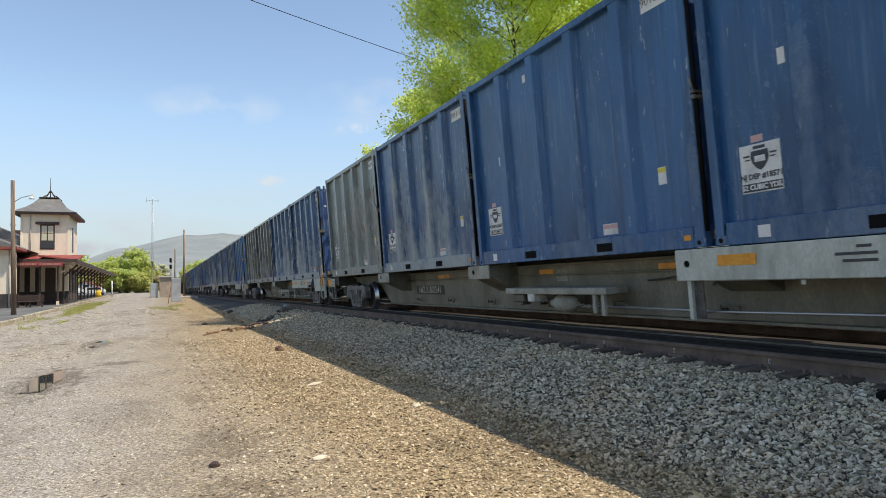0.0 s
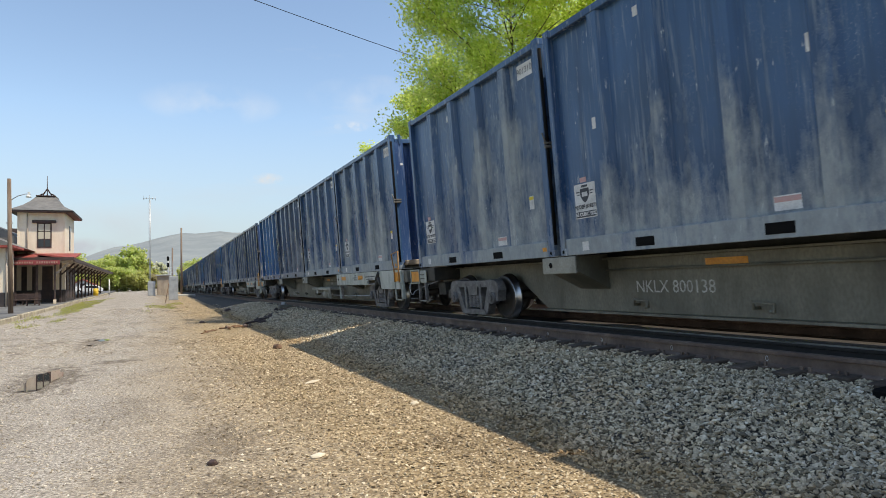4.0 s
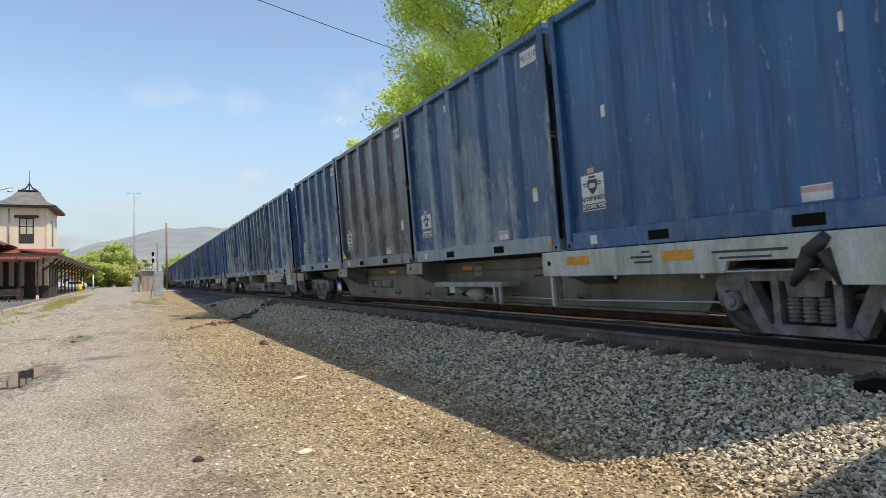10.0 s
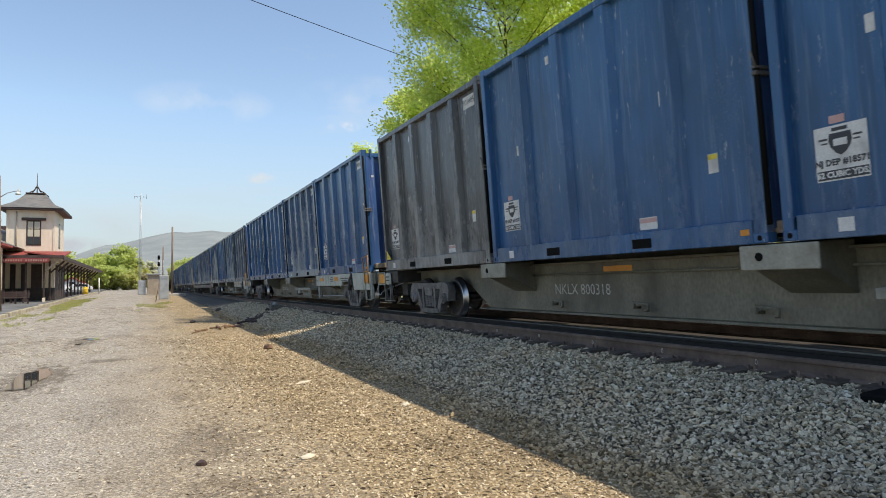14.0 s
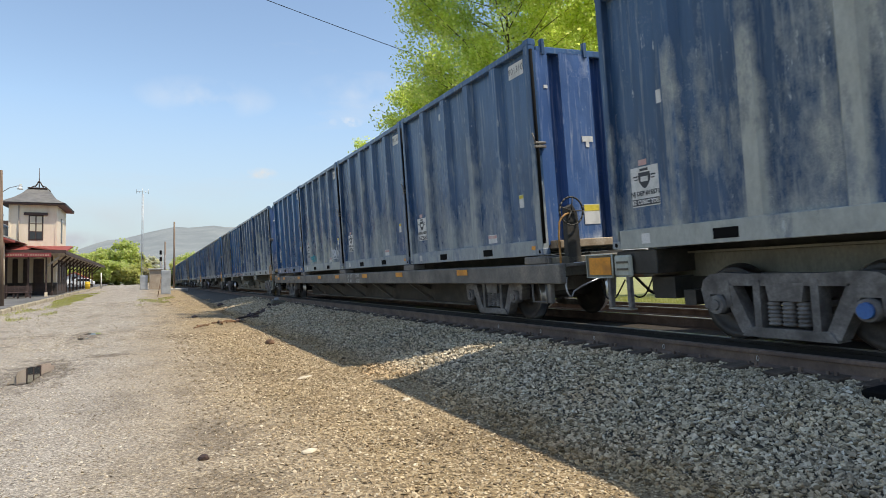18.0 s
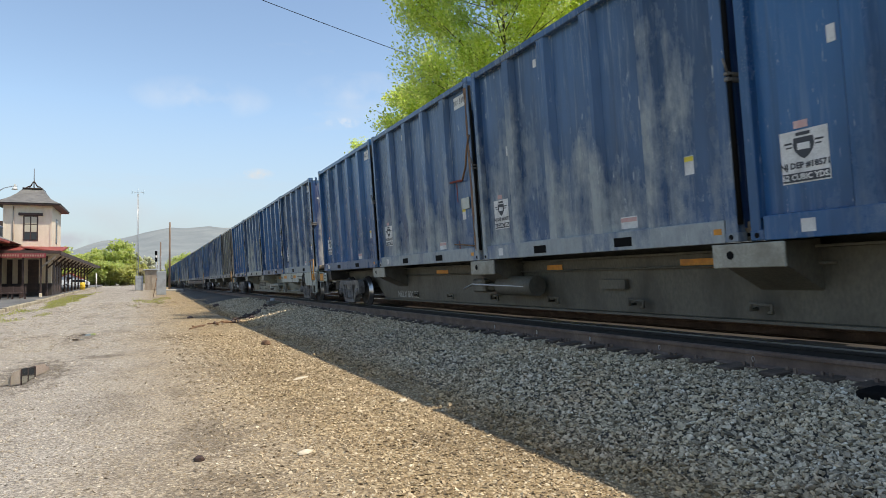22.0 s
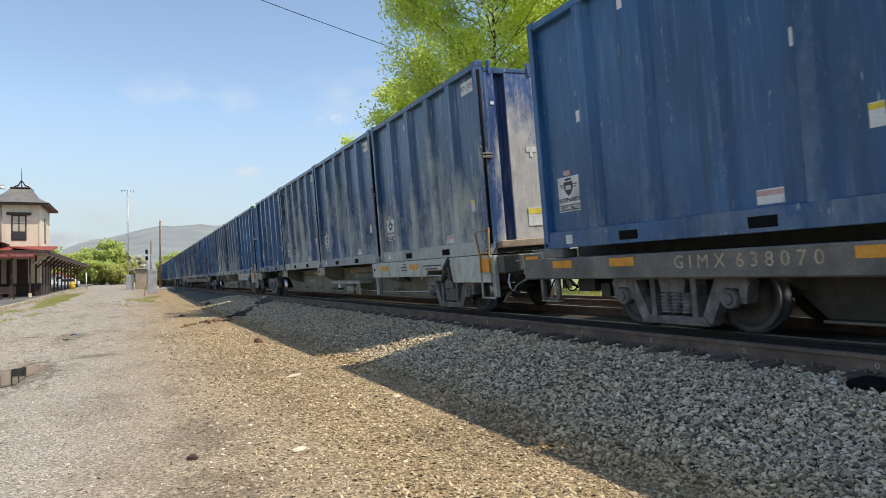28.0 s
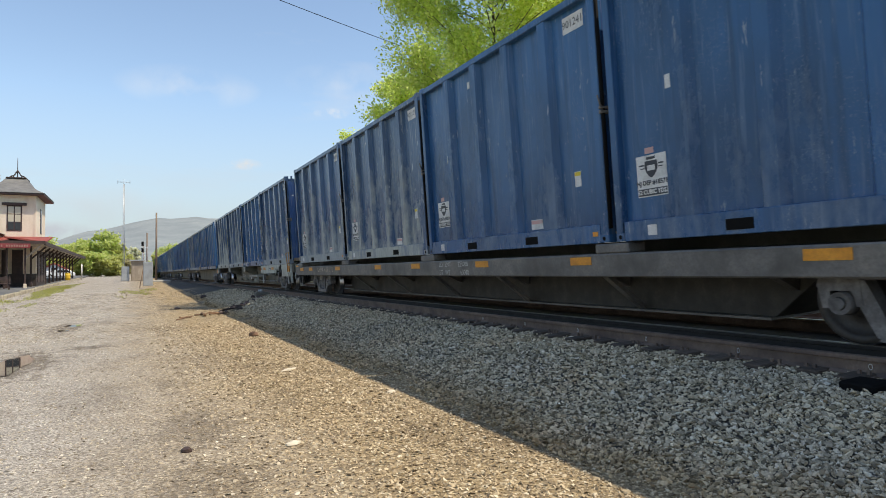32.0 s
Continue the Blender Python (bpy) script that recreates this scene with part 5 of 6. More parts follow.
        c = mix_node(nt, 1.0, c, ramp_node(nt, foot, [(0.0, (0.8, 0.68, 0.53)), (1.0, (1, 1, 1))]), "MULTIPLY")
        c = mix_node(nt, 0.6, c, ramp_node(nt, hue, [(0.35, (0.86, 0.88, 0.9)), (0.5, (1.0, 1.0, 0.94)), (0.66, (1.0, 0.9, 0.78))]), "MULTIPLY")
    nt.links.new(c, b.inputs["Base Color"])
    bump(nt, b, grain, 0.25, 0.004)
    return m


M["ballast_stone"] = stone_mat("ballast_stone", [(0.0, (0.15, 0.125, 0.085)), (0.22, (0.42, 0.345, 0.235)), (0.5, (0.66, 0.55, 0.395)), (0.8, (0.86, 0.725, 0.53)), (0.96, (0.94, 0.81, 0.62)), (1.0, (0.96, 0.89, 0.75))], 60, tone=0.45)
M["yard_stone"] = stone_mat("yard_stone", [(0.0, (0.19, 0.15, 0.11)), (0.3, (0.38, 0.31, 0.22)), (0.62, (0.56, 0.47, 0.35)), (0.88, (0.7, 0.62, 0.5)), (1.0, (0.86, 0.8, 0.7))], 40, soil=True)


def lay(count, x0, x1, y0, y1, power, seed, lift, size, grow=0.025):
    """Random places, thinning out with distance by the power."""
    r = np.random.RandomState(seed)
    xs = r.uniform(x0, x1, count)
    ys = y0 + (y1 - y0) * r.uniform(0, 1, count) ** power
    sz = np.minimum(r.lognormal(math.log(size), 0.34, count), 1.75 * size) * (1 + grow * (ys - y0))
    zs = np.array([ground_height(x, y) for x, y in zip(xs, ys)])
    return np.stack([xs, ys, zs + lift * sz], 1), sz


CHIPS = stone_shapes(24, 5, 0.32, 7)
BLOCKS = stone_shapes(30, 15, 0.34, 10)
pb, sb = lay(118000, 3.3, 6.35, 1.6, 44.0, 2.1, 1, 0.3, 0.0202)
pb[:, 2] += sb * np.random.RandomState(31).uniform(-0.4, 0.6, len(sb))
edge = 3.7 + 0.25 * np.sin(pb[:, 1] * 0.9) + 0.15 * np.sin(pb[:, 1] * 2.3)
keep = pb[:, 0] > edge - 0.5 * np.random.RandomState(7).uniform(0, 1, len(pb)) ** 2
near = keep & (pb[:, 1] < 11)
far_off = keep & (pb[:, 1] >= 11)
scatter("ballast", pb[near], sb[near], BLOCKS, M["ballast_stone"], "loose grey crushed-stone ballast beside the rails", 2, "ballast", 0.75)
scatter("ballast", pb[far_off], sb[far_off], CHIPS, M["ballast_stone"], "grey ballast shoulder running on along the track", 6, "ballast", 0.8)
py, sy = lay(48000, -3.8, 3.9, 2.2, 24.0, 2.1, 3, 0.1, 0.0115)
py2, sy2 = lay(46000, 0.4, 4.25, 2.2, 22.0, 1.8, 4, 0.15, 0.0185)
keep2 = np.random.RandomState(12).uniform(0, 1, len(py2)) < (py2[:, 0] - 0.2) / 2.2
py2, sy2 = py2[keep2], sy2[keep2]
py3, sy3 = lay(13000, -6.5, 4.2, 18.0, 52.0, 1.5, 14, 0.1, 0.021, 0.03)
scatter("gravel", np.concatenate([py, py2, py3]), np.concatenate([sy, sy2, sy3]), stone_shapes(12, 9, 0.18, 7), M["yard_stone"], "tan and grey gravel scattered over the yard", 5, "gravel", 0.5)

M["wet"] = worn("damp_soil", (0.13, 0.105, 0.078), (0.075, 0.06, 0.046), (0.2, 0.165, 0.125), 3.0, rough=0.7, rand=0)
M["water"] = material("still_puddle_water", (0.02, 0.018, 0.014), 0.02)[0]


def blot(name, x, y, rx, ry, mat, label, seed, lift, turn=0.0, kind="structure"):
    """A flat patch with an uneven outline that lies on the yard."""
    r = random.Random(seed)
    n = 40
    ph = [r.uniform(0, 6.28) for _ in range(4)]
    bm = bmesh.new()
    ring = []
    for i in range(n):
        a = 2 * math.pi * i / n
        k = 1 + 0.07 * math.sin(2 * a + ph[0]) + 0.06 * math.sin(3 * a + ph[1]) + 0.09 * math.sin(5 * a + ph[2]) + 0.05 * math.sin(11 * a + ph[3])
        px, py_ = k * rx * math.cos(a), k * ry * math.sin(a)
        ct, st = math.cos(turn), math.sin(turn)
        gx, gy = x + px * ct - py_ * st, y + px * st + py_ * ct
        ring.append(bm.verts.new((gx, gy, rise(gy) + lift)))
    bm.faces.new(ring)
    return tagged(new(name, mesh_of(bm, name, mat)), label, name.replace("_", " "), kind=kind)


blot("puddle", -1.88, 13.6, 0.25, 1.45, M["water"], "shallow rain puddle with a muddy rim", 2, 0.011)
blot("puddle", -1.58, 23.1, 0.24, 0.42, M["water"], "small rain puddle", 6, 0.011)
blot("puddle", -1.72, 21.2, 0.13, 0.28, M["water"], "small rain puddle", 8, 0.011)

# ---- station ----
M["cream"] = worn("cream_siding", (0.78, 0.67, 0.52), (0.66, 0.55, 0.42), (0.82, 0.73, 0.6), 1.5, stretch=(1, 1, 0.4))
M["slate"] = worn("grey_slate_roof", (0.17, 0.16, 0.145), (0.11, 0.105, 0.097), (0.22, 0.21, 0.19), 2.0)
M["red_roof"] = worn("red_metal_roof", (0.3, 0.055, 0.04), (0.2, 0.04, 0.03), (0.38, 0.09, 0.07), 1.2)
M["trim"] = worn("dark_brown_trim", (0.06, 0.035, 0.028), (0.035, 0.022, 0.02), (0.09, 0.055, 0.045), 3.0)
M["board_tan"] = worn("dull_tan_letters", (0.4, 0.25, 0.2), (0.3, 0.17, 0.14), (0.5, 0.33, 0.27), 3.0)
M["maroon"] = worn("maroon_board", (0.24, 0.035, 0.04), (0.16, 0.025, 0.028), (0.3, 0.06, 0.06), 3.0)
M["wainscot"] = worn("dark_wainscot", (0.045, 0.035, 0.033), (0.025, 0.02, 0.02), (0.07, 0.055, 0.05), 3.0)
M["soffit"] = worn("canopy_soffit", (0.45, 0.38, 0.31), (0.33, 0.27, 0.22), (0.54, 0.46, 0.38), 2.0)
M["asphalt"] = worn("grey_asphalt", (0.13, 0.13, 0.125), (0.08, 0.08, 0.078), (0.19, 0.185, 0.18), 0.8, rough=0.92, rand=0)
M["kerb"] = worn("worn_pale_kerb", (0.42, 0.37, 0.27), (0.14, 0.115, 0.085), (0.58, 0.5, 0.36), 1.3, rough=0.9, rand=0)
M["concrete"] = worn("pale_concrete", (0.42, 0.39, 0.34), (0.28, 0.26, 0.22), (0.52, 0.48, 0.43), 1.2, rough=0.9)
M["pole_wood"] = worn("weathered_pole_wood", (0.2, 0.14, 0.1), (0.1, 0.07, 0.05), (0.3, 0.23, 0.17), 2.0, rough=0.9, stretch=(6, 6, 0.4))
M["silver"] = worn("silver_cabinet", (0.42, 0.44, 0.45), (0.3, 0.31, 0.32), (0.5, 0.52, 0.53), 1.5, rough=0.45, metal=0.3)
M["tan_metal"] = worn("tan_metal_siding", (0.4, 0.33, 0.25), (0.28, 0.22, 0.17), (0.47, 0.4, 0.31), 2.0)
M["pane"] = material("window_glass", (0.03, 0.035, 0.04), 0.05)[0]
M["blind"] = material("pale_window_blind", (0.5, 0.47, 0.36), 0.6)[0]
M["yellow_paint"] = worn("yellow_barrel_paint", (0.75, 0.5, 0.03), (0.55, 0.35, 0.03), (0.8, 0.58, 0.08), 3.0)


def strip(name, x0, x1, ys, lift, thick, mat, label, cat):
    """A slab that follows the rise of the yard."""
    bm = bmesh.new()
    rows = [[bm.verts.new((x, y, rise(y) + z)) for x, z in ((x0, lift), (x1, lift), (x1, lift - thick), (x0, lift - thick))] for y in ys]
    for a, b in zip(rows, rows[1:]):
        for i in range(4):
            bm.faces.new((a[i], a[(i + 1) % 4], b[(i + 1) % 4], b[i]))
    bm.faces.new(list(reversed(rows[0])))
    bm.faces.new(rows[-1])
    bmesh.ops.recalc_face_normals(bm, faces=bm.faces)
    return tagged(new(name, mesh_of(bm, name, mat)), label, cat, kind="structure")


PLAT = 0.24
strip("platform", -24, -7.06, [24 + 4 * i for i in range(34)], PLAT, 0.5, M["asphalt"], "worn grey asphalt station platform", "platform")
for k in range(44):
    y = 24 + 2.0 * k
    jr = random.Random(k)
    z = rise(y) + PLAT + jr.uniform(-0.02, 0.03)
    kb = new("kerb_block", mesh_of(box(-7.06 + jr.uniform(-0.02, 0.02), -6.82 + jr.uniform(-0.03, 0.03), y + 0.01, y + 1.97 + jr.uniform(-0.02, 0), -0.55, 0.0, 0.03), "kerb_block", M["kerb"]))
    kb.matrix_basis = pose(0, 0, z, 0, 0, 0)
    tagged(kb, "worn pale concrete kerb stone edging the platform", "kerb", "kerb stones")
    kb["kind"] = "structure"


def window(parent, x0, x1, z0, z1, y, cols=2, rows=3, hood=True, mat="blind"):
    """A sash window in a wall that faces -y at depth y."""
    wd = part("window", box(x0, x1, y - 0.03, y + 0.05, z0, z1), M["trim"], parent, "dark-framed sash window with pale blinds")
    cw, ch = (x1 - x0 - 0.12) / cols, (z1 - z0 - 0.12) / rows
    for i in range(cols):
        for j in range(rows):
            part("pane", box(x0 + 0.06 + i * cw + 0.05, x0 + 0.06 + (i + 1) * cw - 0.05, y - 0.05, y - 0.032, z0 + 0.06 + j * ch + 0.04, z0 + 0.06 + (j + 1) * ch - 0.04), M[mat] if j else M["pane"], wd)
    if hood:
        part("window_hood", box(x0 - 0.35, x1 + 0.35, y - 0.2, y + 0.02, z1, z1 + 0.24, 0.03), M["trim"], parent)
    return wd


def window_side(parent, y0, y1, z0, z1, x):
    wd = part("window", box(x - 0.05, x + 0.03, y0, y1, z0, z1), M["trim"], parent)
    part("pane", box(x + 0.03, x + 0.045, y0 + 0.1, y1 - 0.1, z0 + 0.1, z1 - 0.1), M["pane"], wd)
    return wd


def station():
    g = 0.62
    s = thing("station_building", pose(0, 0, 0), "cream wooden railway station with a square tower and red canopy roof", "station")
    # tower
    part("tower_wall", box(-11.1, -7.45, 66, 72.6, g, 8.75, 0.02), M["cream"], s, "cream-painted tower wall")
    for x in (-11.1, -7.6):
        part("corner_board", box(x, x + 0.15, 65.96, 66.02, 4.6, 8.6), M["cream"], s)
    part("down_pipe", tube((-10.35, 65.93, 4.9), (-10.35, 65.93, 8.55), 0.05, seg=8), M["soffit"], s)
    window(s, -9.62, -8.5, 5.5, 7.72, 66.0)
    window_side(s, 68.6, 69.6, 5.4, 7.7, -7.45)
    # dark panels added to stand for the canopy's shade on this wall
    for y in (66.7, 68.9, 71.0):
        part("doorway", box(-7.44, -7.37, y, y + 1.3, 1.0, 3.8), M["trim"], s, "dark tall panel for doors and canopy shade")
    part("eave", box(-11.7, -6.8, 65.35, 73.2, 8.62, 8.8, 0.03), M["trim"], s, "dark tower eave")
    bm = bmesh.new()
    levels = [(0.68, 8.8), (0.3, 8.98), (-0.25, 9.35), (-0.7, 9.85), (-1.06, 10.4)]
    cx, cy, hx, hy = -9.26, 69.3, 1.82, 3.32
    rings = []
    for d, z in levels:
        ax, ay = hx + d, hy + d * (1.0 if d > 0 else 2.2)
        rings.append([bm.verts.new((cx + sx * ax, cy + sy * ay, z)) for sx, sy in ((-1, -1), (1, -1), (1, 1), (-1, 1))])
    for a, b in zip(rings, rings[1:]):
        for i in range(4):
            bm.faces.new((a[i], a[(i + 1) % 4], b[(i + 1) % 4], b[i]))
    bm.faces.new(rings[-1])
    part("tower_roof", bm, M["slate"], s, "flared grey slate tower roof")
    tx = -9.26
    part("roof_deck", box(tx - 0.78, tx + 0.78, 68.1, 70.5, 10.38, 10.48, 0.02), M["trim"], s)
    cr = bmesh.new()
    for sx in (-1, 1):
        pts = [(tx + sx * 0.7, 69.0, 10.48), (tx + sx * 0.5, 69.0, 10.65), (tx + sx * 0.25, 69.0, 10.75), (tx + sx * 0.12, 69.0, 11.0), (tx, 69.0, 11.2)]
        for a, b in zip(pts, pts[1:]):
            add_tube(cr, a, b, 0.06, seg=6)
        add_tube(cr, (tx + sx * 0.4, 69.0, 10.48), (tx + sx * 0.25, 69.0, 10.75), 0.04, seg=6)
    part("roof_cresting", cr, M["trim"], s, "dark iron roof cresting")
    part("finial", tube((tx, 69, 10.45), (tx, 69, 12.4), 0.05, 0.02, 7), M["trim"], s)
    # main block
    part("wall", box(-16.5, -9.0, 66.3, 76, g, 4.05, 0.02), M["cream"], s)
    part("main_roof", prism([(-17.2, 4.8), (-8.6, 4.8), (-12.9, 7.6)], 66.2, 77, "y"), M["slate"], s, "grey slate main roof")
    part("chimney", box(-13.3, -12.5, 75.4, 76.4, 6.4, 8.0, 0.03), M["trim"], s, "dark brick chimney")
    part("wainscot", box(-11.13, -7.42, 65.95, 66.0, g, 1.75), M["wainscot"], s, "dark wainscot boards")
    part("wainscot", box(-7.45, -7.4, 66.0, 72.6, g, 1.75), M["wainscot"], s)
    part("wainscot", box(-9.0, -8.94, 72.6, 76, g, 1.75), M["wainscot"], s)
    for x0, x1 in ((-10.75, -10.35), (-9.95, -9.6), (-9.2, -8.4)):
        part("doorway", box(x0, x1, 65.93, 65.99, 1.0 if x1 - x0 > 0.5 else 1.75, 3.85), M["trim"], s, "dark tall panel for doors and canopy shade")
    part("doorway", box(-8.98, -8.9, 73.4, 74.8, 1.0, 3.7), M["trim"], s)
    # canopy: wraps the end and the track side
    part("canopy_roof", prism([(60.6, 4.22), (60.6, 4.34), (66.0, 5.0), (66.0, 4.88)], -17.0, -6.2, "x"), M["red_roof"], s, "red metal canopy roof")
    part("canopy_roof", prism([(-6.2, 4.22), (-6.2, 4.34), (-9.0, 4.75), (-9.0, 4.63)], 60.6, 112, "y"), M["red_roof"], s, "red metal canopy roof")
    part("canopy_roof", prism([(-9.0, 4.63), (-9.0, 4.75), (-11.6, 5.1), (-14.2, 4.75), (-17.0, 4.34), (-17.0, 4.22)], 76.2, 112, "y"), M["red_roof"], s, "red metal canopy roof")
    part("gable_board", prism([(-6.3, 4.22), (-11.6, 5.05), (-17.0, 4.22)], 111.9, 112.06, "y"), M["soffit"], s)
    part("canopy_ceiling", box(-17.0, -6.3, 60.75, 112, 4.12, 4.2), M["soffit"], s)
    part("fascia", box(-6.28, -6.18, 60.6, 112, 4.05, 4.36), M["trim"], s)
    part("fascia", box(-17.0, -6.18, 60.5, 60.62, 4.16, 4.4), M["trim"], s)
    sg = part("sign_board", box(-10.55, -7.2, 60.36, 60.46, 3.8, 4.16, 0.01), M["maroon"], s, "maroon station name board with pale letters")
    sr = random.Random(5)
    xx = -10.35
    while xx < -7.45:
        if abs(xx + 8.95) > 0.1:
            part("letter_bar", box(xx, xx + 0.1, 60.34, 60.358, 3.9, 4.06), M["board_tan"], sg)
        xx += 0.17
    # posts and braces
    for k, y in enumerate([61.2, 64.6, 68.0, 71.5, 75, 78.5, 82, 86, 90, 94, 98, 103, 108]):
        z0 = rise(y) + PLAT
        wide = 0.06 if k == 0 else 0.075
        post = part("canopy_post", box(-7.64 - wide, -7.64 + wide, y - wide, y + wide, z0, 4.14), M["trim"], s)
        part("post_base", box(-7.74, -7.54, y - 0.1, y + 0.1, z0, z0 + 0.34, 0.01), M["cream"] if k == 0 else M["trim"], post)
        part("brace", prism([(-7.62, 3.1), (-7.54, 3.02), (-6.5, 4.02), (-6.62, 4.12)], y - 0.05, y + 0.05, "y"), M["soffit"] if k == 0 else M["trim"], s)
        if y > 77:
            part("canopy_post", box(-13.3, -13.14, y - 0.08, y + 0.08, z0, 4.14), M["trim"], s)
    for x in (-8.9, -10.4, -12.0):
        part("canopy_post", box(x - 0.07, x + 0.07, 61.2, 61.34, rise(61) + PLAT, 4.14), M["trim"], s)
    # nearer wing
    part("wing_wall", box(-22, -10.35, 57.2, 60.3, 0.5, 5.0, 0.02), M["cream"], s, "cream clapboard wing")
    part("wainscot", box(-22, -10.32, 57.14, 57.2, 0.5, 1.62), M["wainscot"], s)
    part("wainscot", box(-10.35, -10.3, 57.2, 60.3, 0.5, 1.62), M["wainscot"], s)
    part("wing_eave", box(-22.5, -9.7, 56.4, 60.5, 4.95, 5.15, 0.03), M["red_roof"], s)
    part("wing_roof", prism([(-23, 5.15), (-9.7, 5.15), (-13.5, 6.9), (-19, 6.9)], 56.4, 66, "y"), M["slate"], s)
    part("gutter_pipe", tube((-10.28, 57.1, 0.6), (-10.28, 57.1, 4.95), 0.05, seg=8), M["soffit"], s)
    return s


station()


def bench(x, y, z):
    b = thing("platform_bench", pose(x, y, z), "black iron bench on the platform", "bench")
    part("seat", box(-0.9, 0.9, -0.25, 0.25, 0.42, 0.47, 0.01), M["trim"], b)
    for k in range(3):
        part("back_slat", box(-0.9, 0.9, 0.22, 0.26, 0.55 + 0.14 * k, 0.63 + 0.14 * k), M["trim"], b)
    for sx in (-0.8, 0, 0.8):
        part("leg", join(box(sx - 0.03, sx + 0.03, -0.22, -0.16, 0, 0.42), box(sx - 0.03, sx + 0.03, 0.2, 0.26, 0, 1.0)), M["trim"], b)
    return b


bench(-9.6, 59.6, rise(59.6) + PLAT)
bench(-9.0, 57.5, rise(57.5) + PLAT)
br = thing("barrel", pose(-7.0, 92, rise(92) + PLAT), "yellow plastic barrel on the platform", "barrel")
part("drum", join(tube((0, 0, 0), (0, 0, 0.85), 0.3, 0.3, 16), tube((0, 0, 0.3), (0, 0, 0.34), 0.32, 0.32, 16), tube((0, 0, 0.58), (0, 0, 0.62), 0.32, 0.32, 16)), M["yellow_paint"], br)
part("lid", tube((0, 0, 0.85), (0, 0, 0.92), 0.31, 0.24, 16), M["yellow_paint"], br)


def parked_car(x, y, z, turn, mat, label):
    c = thing("parked_car", pose(x, y, z, 0, 0, turn), label, "car")
    part("body", prism([(-2.2, 0.35), (2.2, 0.35), (2.25, 0.75), (1.3, 0.88), (0.7, 1.4), (-1.3, 1.42), (-2.0, 0.95), (-2.25, 0.85)], -0.85, 0.85, "x", 0.06), mat, c)
    for sx in (-1, 1):
        part("side_window", prism([(0.6, 0.92), (0.45, 1.33), (-1.15, 1.34), (-1.6, 0.95)], sx * 0.851 - 0.008, sx * 0.851 + 0.008, "x"), M["pane"], c)
        for yy in (-1.35, 1.4):
            wh = part("wheel", tube((sx * 0.72, yy, 0.32), (sx * 0.9, yy, 0.32), 0.32, seg=18), M["black"], c)
            part("rim", tube((sx * 0.9, yy, 0.32), (sx * 0.91, yy, 0.32), 0.19, seg=14), M["silver"], wh)
    part("windscreen", prism([(0.75, 1.36), (1.25, 0.92), (1.27, 0.93), (0.77, 1.38)], -0.7, 0.7, "x"), M["pane"], c)
    return c


parked_car(-10.7, 126, rise(126), 92, M["white"], "white parked car beyond the canopy")
parked_car(-14.6, 129, rise(129), 96, M["white"], "white parked car farther along the lot")


def far_shed(x, y):
    h = thing("shed", pose(x, y, rise(y) - 0.45), "small white gabled shed with a red roof", "shed")
    part("wall", prism([(-2.2, 0), (-2.2, 1.7), (0, 2.85), (2.2, 1.7), (2.2, 0)], 0, 6.0, "y"), M["white"], h)
    for sx in (-1, 1):
        part("roof", prism([(0, 2.9), (0, 3.04), (sx * 2.55, 1.66), (sx * 2.55, 1.5)], -0.35, 6.35, "y"), M["red_roof"], h, "red metal roof")
    part("door", box(-0.35, 0.45, -0.05, 0.02, 0.45, 2.2), M["trim"], h)
    return h


far_shed(-12.4, 134)

# ---- poles, cabinets and signal beside the line ----


def pole(name, x, y, z0, z1, r, label, lean=(0, 0)):
    p = thing(name, pose(x, y, z0), label, "pole")
    part("shaft", tube((0, 0, -0.3), (lean[0], lean[1], z1 - z0), r, r * 0.72, 12), M["pole_wood"], p)
    return p


lp = pole("utility_pole", -7.68, 44.0, rise(44) + PLAT, 8.25, 0.14, "weathered wooden pole with a street-lamp arm", (-0.14, 0))
arm = part("lamp_arm", pipe([(-0.1, 0, 6.55), (0.3, 0, 6.85), (0.7, 0, 6.98), (0.95, 0, 6.98)], 0.025), M["steel"], lp)
part("lamp_head", join(tube((0.82, 0, 6.78), (0.82, 0, 6.92), 0.16, 0.08, 12), box(0.78, 0.9, -0.04, 0.04, 6.92, 7.1)), M["white"], lp)
part("wire_bracket", box(-0.25, 0.05, -0.05, 0.05, 5.2, 5.3), M["steel"], lp)
pole("utility_pole", 2.95, 88.0, rise(88) - 0.05, 9.35, 0.135, "weathered grey wooden utility pole")
pole("utility_pole", 2.4, 112.0, rise(112), 8.2, 0.14, "thin far wooden pole")
pole("utility_pole", 1.95, 118.0, rise(118), 7.0, 0.12, "thin far wooden pole")


def mast():
    m = thing("radio_mast", pose(-0.78, 92, rise(92)), "slim galvanised lattice radio mast with antennas", "mast")
    h = 13.2
    for k in range(3):
        a = 2.094 * k
        part("mast_leg", tube((0.13 * math.cos(a), 0.13 * math.sin(a), 0), (0.09 * math.cos(a), 0.09 * math.sin(a), h - 0.6), 0.045, seg=6), M["silver"], m)
    lat = bmesh.new()
    for j in range(26):
        for k in range(3):
            a, b = 2.094 * k, 2.094 * (k + 1)
            z = 0.3 + 0.47 * j
            add_tube(lat, (0.12 * math.cos(a), 0.12 * math.sin(a), z), (0.12 * math.cos(b), 0.12 * math.sin(b), z + 0.4), 0.012, seg=4)
    part("lacing", lat, M["silver"], m)
